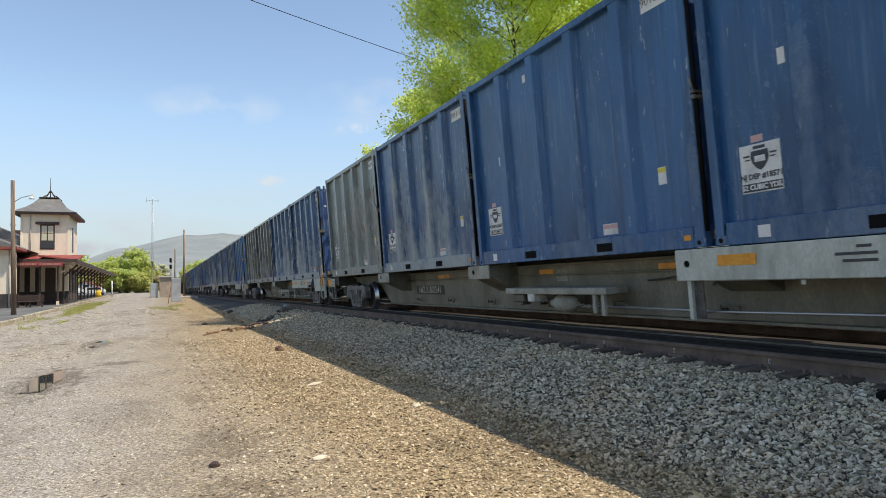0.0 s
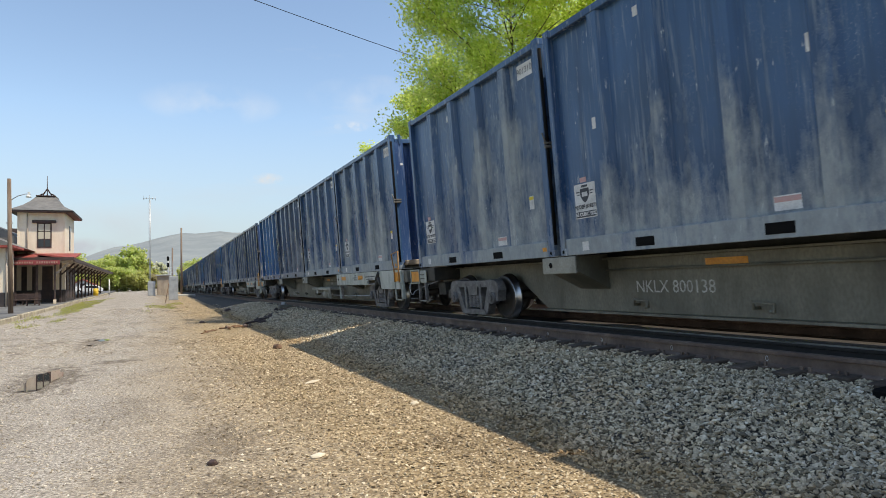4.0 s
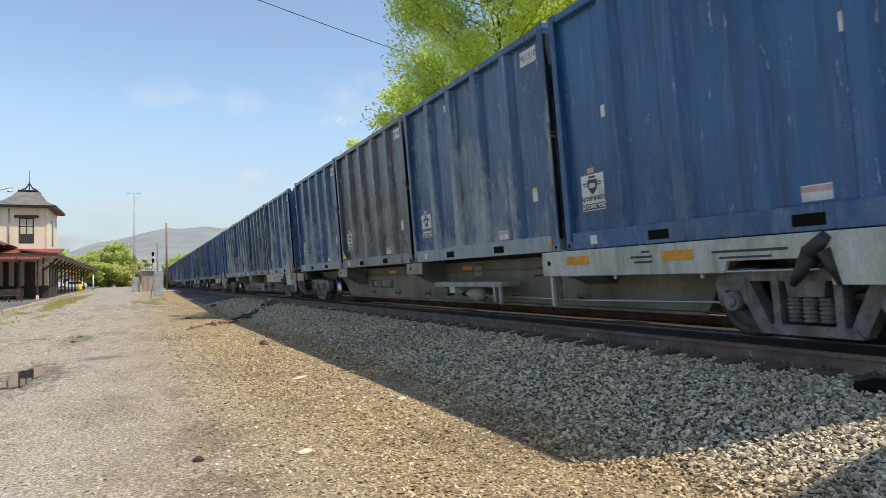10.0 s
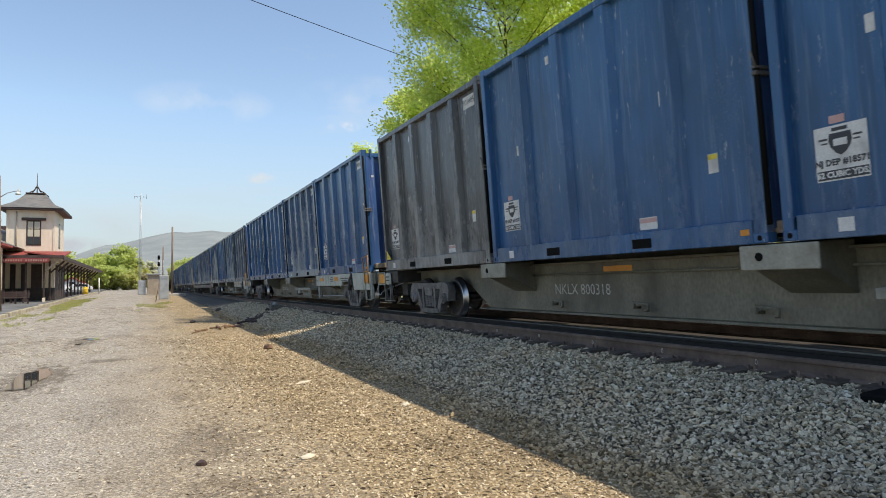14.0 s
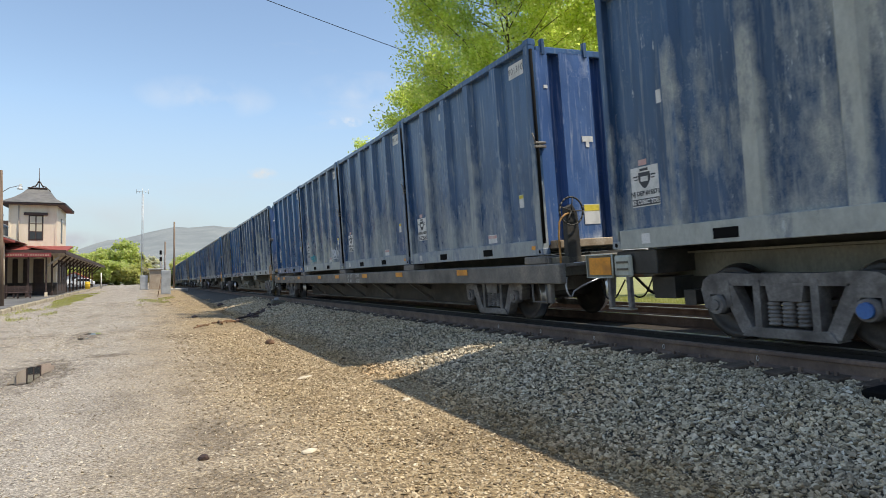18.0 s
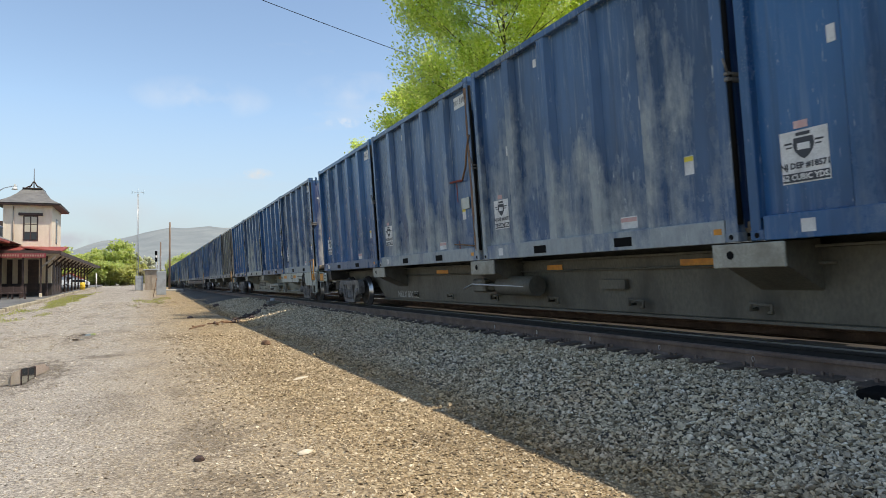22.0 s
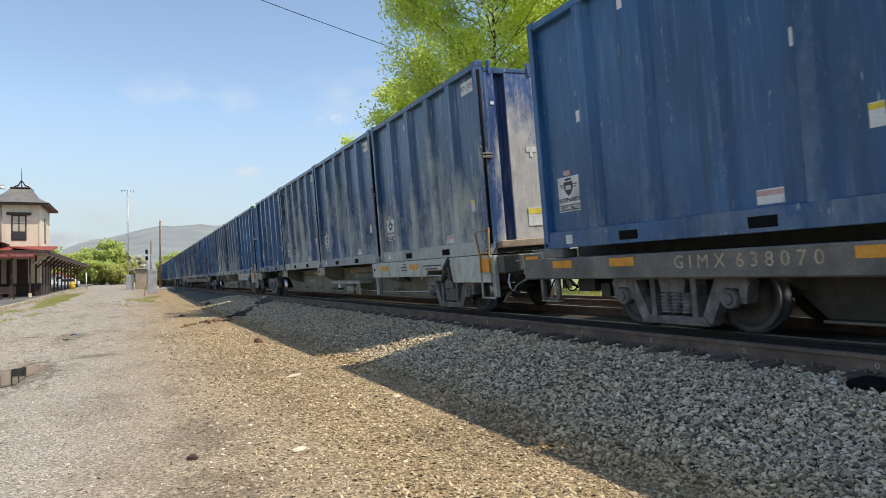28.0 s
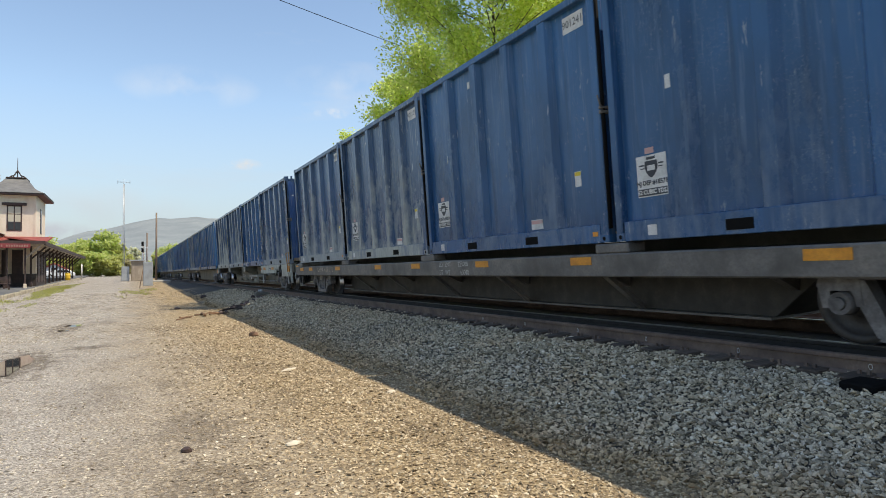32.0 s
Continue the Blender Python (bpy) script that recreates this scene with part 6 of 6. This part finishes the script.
    part("antenna", join(tube((-0.75, 0, h - 0.35), (0.75, 0, h - 0.35), 0.025, seg=6), tube((-0.7, 0, h - 0.6), (-0.7, 0, h), 0.025, seg=6), tube((0.7, 0, h - 0.6), (0.7, 0, h), 0.025, seg=6), tube((0, 0, h - 0.8), (0, 0, h + 0.1), 0.03, seg=6), tube((-0.35, 0, h - 0.5), (-0.35, 0, h - 0.2), 0.02, seg=6), tube((0.35, 0, h - 0.5), (0.35, 0, h - 0.2), 0.02, seg=6)), M["silver"], m)
    return m


mast()


def cabinet(x0, x1, y, z0, z1, depth, mat, label, roof=False):
    c = thing("trackside_hut" if roof else "relay_cabinet", pose((x0 + x1) / 2, y, z0), label, "hut" if roof else "cabinet")
    w = (x1 - x0) / 2
    part("body", box(-w, w, 0, depth, 0.05, z1 - z0, 0.02), mat, c)
    part("base", box(-w - 0.06, w + 0.06, -0.06, depth + 0.06, -0.25, 0.06), M["concrete"], c)
    if roof:
        part("roof", box(-w - 0.18, w + 0.25, -0.25, depth + 0.2, z1 - z0, z1 - z0 + 0.14, 0.03), M["silver"], c)
        n = 9
        for k in range(n):
            x = -w + (k + 0.5) * 2 * w / n
            part("siding_rib", box(x - 0.02, x + 0.02, -0.025, 0.0, 0.08, z1 - z0 - 0.02), mat, c)
        part("door", box(0.1, w - 0.12, -0.035, -0.026, 0.1, 2.0), mat, c)
    else:
        part("door", box(-w + 0.06, w - 0.06, -0.02, 0.0, 0.14, z1 - z0 - 0.08), mat, c)
        part("handle", box(w - 0.2, w - 0.15, -0.05, -0.02, (z1 - z0) / 2, (z1 - z0) / 2 + 0.16), M["steel"], c)
        part("vent", join(*[box(-w + 0.2, w - 0.2, -0.035, -0.02, z1 - z0 - 0.3 - 0.05 * k, z1 - z0 - 0.275 - 0.05 * k) for k in range(3)]), mat, c)
    return c


cabinet(0.1, 1.5, 91, rise(91), 3.3, 2.4, M["tan_metal"], "tan metal trackside hut with a flat roof", True)
cabinet(1.12, 1.98, 68, rise(68), 2.8, 0.7, M["silver"], "tall silver relay cabinet on legs")
cabinet(-1.0, -0.1, 90.5, rise(90.5), 2.6, 0.7, M["silver"], "silver relay cabinet beside the hut")
sig = thing("signal", pose(1.72, 108, rise(108)), "railway signal with black heads on a silver mast with a ladder", "signal")
part("mast", tube((0, 0, 0), (0, 0, 5.4), 0.09, seg=10), M["silver"], sig)
for z in (5.35, 4.35):
    hd = part("signal_head", box(-0.2, 0.14, -0.1, 0.0, z - 0.32, z + 0.36, 0.04), M["black"], sig)
    part("bracket", box(-0.03, 0.12, 0.0, 0.09, z - 0.06, z + 0.06), M["silver"], hd)
    for k in range(2):
        part("lens_hood", tube((-0.03, -0.1, z + 0.18 - 0.34 * k), (-0.03, -0.26, z + 0.16 - 0.34 * k), 0.1, 0.1, 10), M["black"], hd)
part("ladder", join(tube((0.35, 0.2, 0), (0.35, 0.2, 5.0), 0.02, seg=5), tube((0.65, 0.2, 0), (0.65, 0.2, 5.0), 0.02, seg=5), *[tube((0.35, 0.2, 0.4 * k), (0.65, 0.2, 0.4 * k), 0.015, seg=5) for k in range(1, 13)]), M["silver"], sig)
part("platform_rail", join(box(-0.8, -0.1, -0.1, 0.4, 3.5, 3.56), tube((-0.8, -0.1, 3.5), (-0.8, -0.1, 4.4), 0.02, seg=5), tube((-0.8, -0.1, 4.4), (-0.1, -0.1, 4.4), 0.02, seg=5)), M["silver"], sig)
tagged(new("crossing_slab", mesh_of(box(2.2, 4.4, 84, 92, 0.2, rise(88) + 0.16, 0.03), "crossing_slab", M["concrete"])), "pale concrete slab beside the utility pole", "slab", kind="structure")
ms = thing("marker_post", pose(0.75, 62, rise(62)), "leaning brown marker post", "post")
part("shaft", tube((0, 0, 0), (0.28, 0, 1.7), 0.03, seg=6), M["rust"], ms)
bp = thing("bollard_post", pose(-6.2, 104, rise(104)), "white post at the platform end", "post")
part("shaft", tube((0, 0, 0), (0, 0, 2.3), 0.09, seg=10), M["white"], bp)

# overhead wire across the line
wire = thing("overhead_wire", pose(0, 0, 0), "thin black overhead wire sagging across the track", "wire")
pts = []
for k in range(25):
    t = k / 24
    x = -9 + 27 * t
    pts.append((1.3 * x, 1.3 * (19.4 + 0.315 * (x + 9)), 1.6 + 1.3 * (11.53 - 0.0714 * (x + 9) - 1.2 * t * (1 - t))))
part("strand", pipe(pts, 0.018, 5), M["black"], wire)
wp = pole("utility_pole", 23.55, 36.4, 0.3, 14.6, 0.18, "wooden pole that carries the wire")
wp2 = pole("utility_pole", -11.8, 25.2, 0.0, 16.9, 0.18, "wooden pole that carries the wire")

# ---- trees, hill and grass ----


def leaf_mat(name, a, b_, c_):
    m, nt, b = material(name, a, 0.55)
    col = ramp_node(nt, random_node(nt, True), [(0.0, a), (0.5, b_), (1.0, c_)])
    nt.links.new(col, b.inputs["Base Color"])
    tr = nt.nodes.new("ShaderNodeBsdfTranslucent")
    nt.links.new(col, tr.inputs[0])
    mx = nt.nodes.new("ShaderNodeMixShader")
    mx.inputs[0].default_value = 0.62
    nt.links.new(b.outputs[0], mx.inputs[1])
    nt.links.new(tr.outputs[0], mx.inputs[2])
    nt.links.new(mx.outputs[0], nt.nodes["Material Output"].inputs[0])
    return m


M["leaf"] = leaf_mat("fresh_spring_leaves", (0.48, 0.6, 0.1), (0.7, 0.79, 0.17), (0.87, 0.88, 0.34))
M["leaf_far"] = leaf_mat("far_spring_leaves", (0.4, 0.48, 0.12), (0.53, 0.6, 0.17), (0.66, 0.68, 0.27))
M["leaf_olive"] = leaf_mat("budding_olive_leaves", (0.42, 0.46, 0.13), (0.54, 0.56, 0.18), (0.64, 0.62, 0.26))
M["blossom"] = leaf_mat("pale_blossom", (0.6, 0.62, 0.4), (0.7, 0.7, 0.52), (0.8, 0.78, 0.62))
M["bud"] = leaf_mat("brown_spring_buds", (0.34, 0.31, 0.16), (0.42, 0.37, 0.2), (0.5, 0.44, 0.26))
M["bark"] = worn("grey_brown_bark", (0.1, 0.08, 0.06), (0.055, 0.045, 0.035), (0.16, 0.13, 0.1), 4.0, rough=0.9, stretch=(3, 3, 0.5))


def leaf_mesh(name, centres, spread, per, size, mat, seed):
    """Small bent leaves, two triangles each, in clumps round the centres."""
    r = np.random.RandomState(seed)
    n = len(centres) * per
    c = np.repeat(np.asarray(centres), per, 0) + np.clip(r.normal(0, 1, (n, 3)), -1.7, 1.7) * spread
    up = r.normal(0, 1, (n, 3)) + np.array([0.55, -0.75, 1.1])
    a = np.cross(up, r.normal(0, 1, (n, 3)))
    a /= np.linalg.norm(a, axis=1, keepdims=True)
    b = np.cross(up, a)
    b /= np.linalg.norm(b, axis=1, keepdims=True)
    s = size * r.uniform(0.6, 1.35, (n, 1))
    v = np.stack([c - a * s, c + b * s * 0.62, c + a * s, c - b * s * 0.62], 1).reshape(-1, 3)
    f = np.arange(4 * n, dtype=np.int32)
    me = bpy.data.meshes.new(name)
    me.vertices.add(4 * n)
    me.vertices.foreach_set("co", v.astype(np.float32).ravel())
    me.loops.add(4 * n)
    me.loops.foreach_set("vertex_index", f)
    me.polygons.add(n)
    me.polygons.foreach_set("loop_start", np.arange(0, 4 * n, 4, dtype=np.int32))
    me.polygons.foreach_set("loop_total", np.full(n, 4, dtype=np.int32))
    me.update(calc_edges=True)
    me.materials.append(mat)
    return me


def tree(x, y, h, radius, seed, leaf="leaf", size=0.14, per=46, label="tall deciduous tree in fresh yellow-green leaf", low=0.22, density=1.0, clump=0.11, girth=0.018, name="tree"):
    r = random.Random(seed)
    z0 = ground_height(x, y) - 0.1
    t = thing(name, pose(x, y, z0), label, name)
    wood = bmesh.new()
    top = Vector((r.uniform(-0.6, 0.6), r.uniform(-0.6, 0.6), h * 0.93))
    pts = [Vector((0, 0, 0))]
    for k in range(1, 7):
        f = k / 6
        pts.append(top * f + Vector((r.uniform(-0.25, 0.25), r.uniform(-0.25, 0.25), 0)))
    tr = h * girth
    for i, (a, b) in enumerate(zip(pts, pts[1:])):
        add_tube(wood, a, b, tr * (1 - i / 6.6), tr * (1 - (i + 1) / 6.6), 9, caps=False)
    tips = []
    limbs = int(26 * density)
    for k in range(limbs):
        f = low + (0.97 - low) * (k + r.random()) / limbs
        base = pts[min(5, int(f * 6))].lerp(pts[min(6, int(f * 6) + 1)], f * 6 - int(f * 6))
        ang = k * 2.4 + r.uniform(-0.5, 0.5)
        g = (f - low) / (1 - low)
        reach = radius * (0.55 + 0.75 * math.sin(math.pi * min(1, 0.18 + g * 0.82))) * r.uniform(0.6, 1.05)
        end = base + Vector((math.cos(ang) * reach, math.sin(ang) * reach, reach * r.uniform(0.25, 0.75)))
        mid = base.lerp(end, 0.5) + Vector((r.uniform(-0.3, 0.3), r.uniform(-0.3, 0.3), r.uniform(-0.1, 0.35)))
        lr = tr * 0.3 * (1 - 0.55 * f)
        add_tube(wood, base, mid, lr, lr * 0.65, 6, caps=False)
        add_tube(wood, mid, end, lr * 0.65, lr * 0.2, 6, caps=False)
        for _ in range(int(5 * density) + 2):
            u = r.uniform(0.25, 1.0)
            p = mid.lerp(end, u) if u > 0.5 else base.lerp(mid, 0.4 + u)
            q = p + Vector((r.gauss(0, 1), r.gauss(0, 1), r.gauss(0.2, 0.7))) * radius * 0.19
            add_tube(wood, p, q, lr * 0.25, lr * 0.08, 4, caps=False)
            tips += [q, p.lerp(q, 0.55)]
    part("trunk", wood, M["bark"], t)
    part("crown", leaf_mesh("crown", [tuple(p) for p in tips], radius * clump, per, size, M[leaf], seed), None, t)
    return t


tree(15.7, 25.9, 20.6, 4.15, 11, per=105, size=0.078, density=2.3, clump=0.09, girth=0.008)
tree(23.5, 28.5, 17.0, 4.6, 12, per=48, size=0.095, density=1.6, clump=0.1)
tree(20.1, 47.0, 17.5, 2.9, 13, per=65, size=0.11, density=1.5, clump=0.1)
tree(20.9, 59.0, 15.2, 2.6, 14, per=55, size=0.11, density=1.2)
tree(18.4, 78.0, 13.2, 2.2, 15, per=36, size=0.15, leaf="leaf_far")
tree(27.0, 36.0, 19.0, 4.5, 16, per=44, size=0.16)
tree(30.0, 24.0, 19.0, 4.5, 17, per=40, size=0.17)
tree(19.0, 98.0, 12.5, 2.8, 18, per=36, size=0.24, leaf="leaf_far")
# the wood at the end of the yard
brnd = random.Random(3)
for k, (x, y, h, rr, lf) in enumerate([(-14.5, 152, 5.2, 3.0, "leaf_far"), (-11.0, 146, 5.6, 3.0, "leaf_far"), (-8.2, 152, 6.6, 3.0, "leaf_far"), (-4.5, 146, 8.7, 3.0, "leaf_far"),
                                      (-2.2, 150, 6.0, 2.0, "leaf_olive"), (0.4, 158, 6.2, 1.8, "blossom"), (-9.6, 165, 6.8, 3.4, "leaf_olive"), (8.2, 196, 6.4, 2.4, "leaf_olive"),
                                      (12.0, 205, 8.6, 3.2, "leaf_far"), (22.0, 190, 12.0, 5.0, "leaf_far"), (-19.0, 160, 7.6, 3.6, "leaf_far"), (12.0, 230, 10.0, 4.0, "leaf_far")]):
    tree(x, y, h, rr, 30 + k, leaf=lf, size=0.27, per=20, low=0.08, density=0.8, label="far spring tree at the end of the yard")

for k, (x, y, h, rr, lf) in enumerate([(-13.0, 143, 3.4, 2.8, "leaf_far"), (-9.4, 141, 3.6, 2.8, "leaf_olive"), (-6.2, 140, 3.8, 2.8, "leaf_far"), (-3.4, 139, 3.2, 2.4, "leaf_olive"), (-1.4, 146, 3.0, 1.8, "bud"), (3.4, 172, 2.2, 1.8, "bud"), (7.0, 182, 3.0, 2.4, "leaf_olive")]):
    tree(x, y, h, rr, 60 + k, leaf=lf, size=0.24, per=26, low=0.02, density=0.9, label="leafy spring bush at the end of the yard", name="bush")


def hill():
    prof = [(-70, 1.6), (-40, 1.5), (-22, 1.2), (-12, 1.5), (-8, 2.0), (-5.1, 2.77), (-4.2, 3.1), (-3.2, 3.37), (-1.4, 3.75), (-0.5, 4.07), (2.1, 4.64), (6.6, 4.76), (8.5, 4.66), (14, 4.5), (22, 4.2), (35, 3.8), (55, 3.4), (80, 2.6)]
    bm = bmesh.new()
    top, bot, far = [], [], []
    for i in range(151):
        az = -70 + i
        for (a0, e0), (a1, e1) in zip(prof, prof[1:]):
            if a0 <= az <= a1:
                e = e0 + (e1 - e0) * (az - a0) / (a1 - a0)
        e += 0.06 * math.sin(az * 1.7) + 0.04 * math.sin(az * 4.1)
        for r, lst, z in ((1250, bot, 0.0), (2300, top, None), (2900, far, 20.0)):
            zz = 2300 * math.tan(radians(e)) if z is None else z
            lst.append(bm.verts.new((r * math.sin(radians(az)), r * math.cos(radians(az)), zz)))
    for a, b in ((bot, top), (top, far)):
        for i in range(150):
            f = bm.faces.new((a[i], a[i + 1], b[i + 1], b[i]))
            f.smooth = True
    return tagged(new("backdrop", mesh_of(bm, "backdrop", M["hill"])), "long wooded ridge with distance haze put into its colour", "hill", kind="structure")


# the grey of the hazy distance is mixed into the ridge's own colour
M["hill"] = worn("haze_tinted_ridge", (0.225, 0.245, 0.24), (0.18, 0.2, 0.2), (0.28, 0.295, 0.275), 0.012, rough=1.0, relief=0.0, rand=0, fine=0.08)
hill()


def grass(name, count, x0, x1, y0, y1, seed, hgt, mat, label):
    r = np.random.RandomState(seed)
    x, y = r.uniform(x0, x1, count), r.uniform(y0, y1, count)
    rim = np.minimum(np.minimum(x - x0, x1 - x) / (x1 - x0), np.minimum(y - y0, y1 - y) / (y1 - y0)) * 2.4
    lump = np.array([noise.noise(Vector((a * 0.9, b * 0.22, seed))) for a, b in zip(x, y)])
    keep = lump + rim + r.uniform(-0.35, 0.1, count) > 0.42
    x, y = x[keep], y[keep]
    count = len(x)
    z = np.array([ground_height(a, b) for a, b in zip(x, y)])
    a = r.uniform(0, 6.283, count)
    h = hgt * r.uniform(0.5, 1.3, count)
    w = 0.012 + 0.006 * r.rand(count)
    base = np.stack([x, y, z], 1)
    side = np.stack([np.cos(a), np.sin(a), 0 * a], 1) * w[:, None]
    tip = base + np.stack([0.5 * h * r.normal(0, 0.5, count), 0.5 * h * r.normal(0, 0.5, count), h], 1)
    v = np.stack([base - side, base + side, tip], 1).reshape(-1, 3)
    me = bpy.data.meshes.new(name)
    me.from_pydata(v.tolist(), [], [(3 * i, 3 * i + 1, 3 * i + 2) for i in range(count)])
    me.materials.append(mat)
    return tagged(new(name, me), label, "grass", kind="stuff")


M["blade"] = leaf_mat("grass_blade", (0.3, 0.34, 0.07), (0.44, 0.45, 0.11), (0.56, 0.52, 0.2))
M["dry_blade"] = leaf_mat("dry_grass_blade", (0.28, 0.3, 0.09), (0.42, 0.42, 0.13), (0.54, 0.5, 0.22))
grass("grass", 15000, -6.9, -4.4, 33, 84, 1, 0.09, M["blade"], "short yellow-green grass along the kerb")
grass("grass", 3500, -1.2, 2.4, 44, 62, 2, 0.08, M["blade"], "thin grass on the yard")
grass("grass", 26000, 16.4, 23.0, 0, 44, 3, 0.22, M["dry_blade"], "sunlit yellow-green grass beyond the tracks")

# ---- litter on the ballast and yard ----


def litter(name, m, pts, r, mat, label, cat):
    o = thing(name, m, label, cat)
    part("rod", pipe(pts, r, 6), mat, o)
    return o


def rubble(name, x, y, s, mat, label, seed, squash=0.5):
    r = random.Random(seed)
    bm = bmesh.new()
    bmesh.ops.create_icosphere(bm, subdivisions=2, radius=1.0)
    for v in bm.verts:
        v.co = Vector((v.co.x * s[0], v.co.y * s[1], max(-0.3, v.co.z) * s[2])) * (1 + 0.25 * noise.noise(v.co * 1.7 + Vector((seed, 0, 0))))
    ob = new(name, mesh_of(bm, name, mat))
    ob.matrix_basis = pose(x, y, ground_height(x, y) + 0.3 * s[2], 0, 0, r.uniform(0, 180))
    return tagged(ob, label, cat := "debris")


M["pale_stone"] = worn("pale_stone", (0.62, 0.54, 0.4), (0.45, 0.38, 0.28), (0.72, 0.64, 0.5), 8.0, rough=0.8)
rubble("stone", 1.37, 5.98, (0.09, 0.045, 0.03), M["pale_stone"], "pale flat stone on the gravel", 1)
rubble("stone", 0.46, 6.2, (0.05, 0.04, 0.04), M["trim"], "small dark clod on the gravel", 2)
rubble("stone", 3.1, 7.9, (0.08, 0.05, 0.025), M["pale_stone"], "pale flat stone at the ballast edge", 3)
rubble("wood_scrap", 2.35, 10.55, (0.2, 0.06, 0.02), M["pale_stone"], "splintered pale wood scrap", 4)
rubble("brick", 2.82, 16.66, (0.16, 0.1, 0.1), M["rust"], "brown broken block on the gravel", 5)
td = thing("timber_block", on_track(3.42, -0.3, -1.66), "black oily timber block on the ballast", "timber")
part("block", box(-0.16, 0.16, -0.12, 0.2, 0.0, 0.14, 0.02), M["black"], td)

# old pipe and broken sticks across the shoulder, with a rusty switch part
for k in range(14):
    pr = random.Random(k + 3)
    f = (k + pr.random()) / 14
    cx, cy = 1.6 + 4.1 * f + pr.uniform(-0.25, 0.25), 23.9 + 6.8 * f + pr.uniform(-0.5, 0.5)
    ang, ln, rr = math.atan2(6.8, 4.1) + pr.uniform(-0.6, 0.6), pr.uniform(0.5, 1.5), pr.uniform(0.018, 0.045)
    pt = []
    for j in range(6):
        t = (j / 5 - 0.5) * ln
        x, y = cx + t * math.cos(ang) + pr.uniform(-0.05, 0.05), cy + t * math.sin(ang) + pr.uniform(-0.05, 0.05)
        pt.append((x, y, ground_height(x, y) + rr + pr.uniform(0, 0.06)))
    litter("broken_stick", Matrix(), pt, rr, M["rust" if f < 0.35 else "pole_wood" if k % 4 == 1 else "trim"], "broken brown stick lying on the shoulder" if f < 0.35 else "dark broken length of timber lying on the shoulder", "debris")
for k in range(12):
    pr = random.Random(k + 60)
    f = 0.35 + 0.65 * pr.random()
    rubble("clod", 1.6 + 4.1 * f + pr.uniform(-0.4, 0.4), 23.9 + 6.8 * f + pr.uniform(-0.9, 0.9), (pr.uniform(0.08, 0.2), pr.uniform(0.06, 0.12), pr.uniform(0.05, 0.12)), M["trim"], "dark clod on the shoulder", 60 + k)
sw = thing("switch_part", pose(5.75, 31.5, 0.45), "rusty switch machine casting beside the rail", "switch machine")
part("casing", box(-0.35, 0.25, -0.3, 0.3, 0.0, 0.22, 0.04), M["frame_dark"], sw)
part("rod", pipe([(0.25, 0, 0.1), (1.2, 0, 0.12)], 0.03), M["rust"], sw)
part("cover", tube((-0.1, 0, 0.22), (-0.1, 0, 0.34), 0.14, 0.1, 12), M["silver"], sw)
rubble("clod", 1.9, 31.0, (0.18, 0.12, 0.08), M["trim"], "dark clod on the shoulder", 7)
rubble("clod", 3.9, 40.0, (0.3, 0.2, 0.16), M["trim"], "dark clod on the shoulder", 9)
# painted marks on the web of the spare rail
for y in (3.68, 5.15, 6.62, 8.1, 9.6, 11.1):
    bm = bmesh.new()
    for k in range(16):
        a0, a1 = 2 * math.pi * k / 16, 2 * math.pi * (k + 1) / 16
        add_tube(bm, (0, 0.017 * math.cos(a0), 0.028 * math.sin(a0)), (0, 0.017 * math.cos(a1), 0.028 * math.sin(a1)), 0.0035, seg=4)
    mk = new("paint_mark", mesh_of(bm, "paint_mark", M["white"]))
    mk.matrix_basis = on_track(y, -0.13, -1.206)
    tagged(mk, "white painted ring mark on the spare rail", "paint mark", "rail marks")


def motions():
    """The train rolls towards the camera at a nearly even speed, and its wheels roll with it."""
    for ob in MOVERS:
        m = ob.matrix_basis.copy()
        walk(ob, [(t, Matrix.Translation((0, -far, 0)) @ m) for t, far in TRAVEL])
    done = {}
    for w in WHEELS:
        y = round(w.location.y, 3)
        if y not in done:
            rolled = np.interp([k / FPS for k in range(32 * FPS + 1)], *zip(*TRAVEL)) / 0.457
            walk(w, [(k / FPS, pose(0, y, 0.457, math.degrees(a))) for k, a in enumerate(rolled)])
            done[y] = w.animation_data
        else:
            w.rotation_mode = "QUATERNION"
            keys = w.animation_data_create()
            keys.action, keys.action_slot = done[y].action, done[y].action_slot


motions()
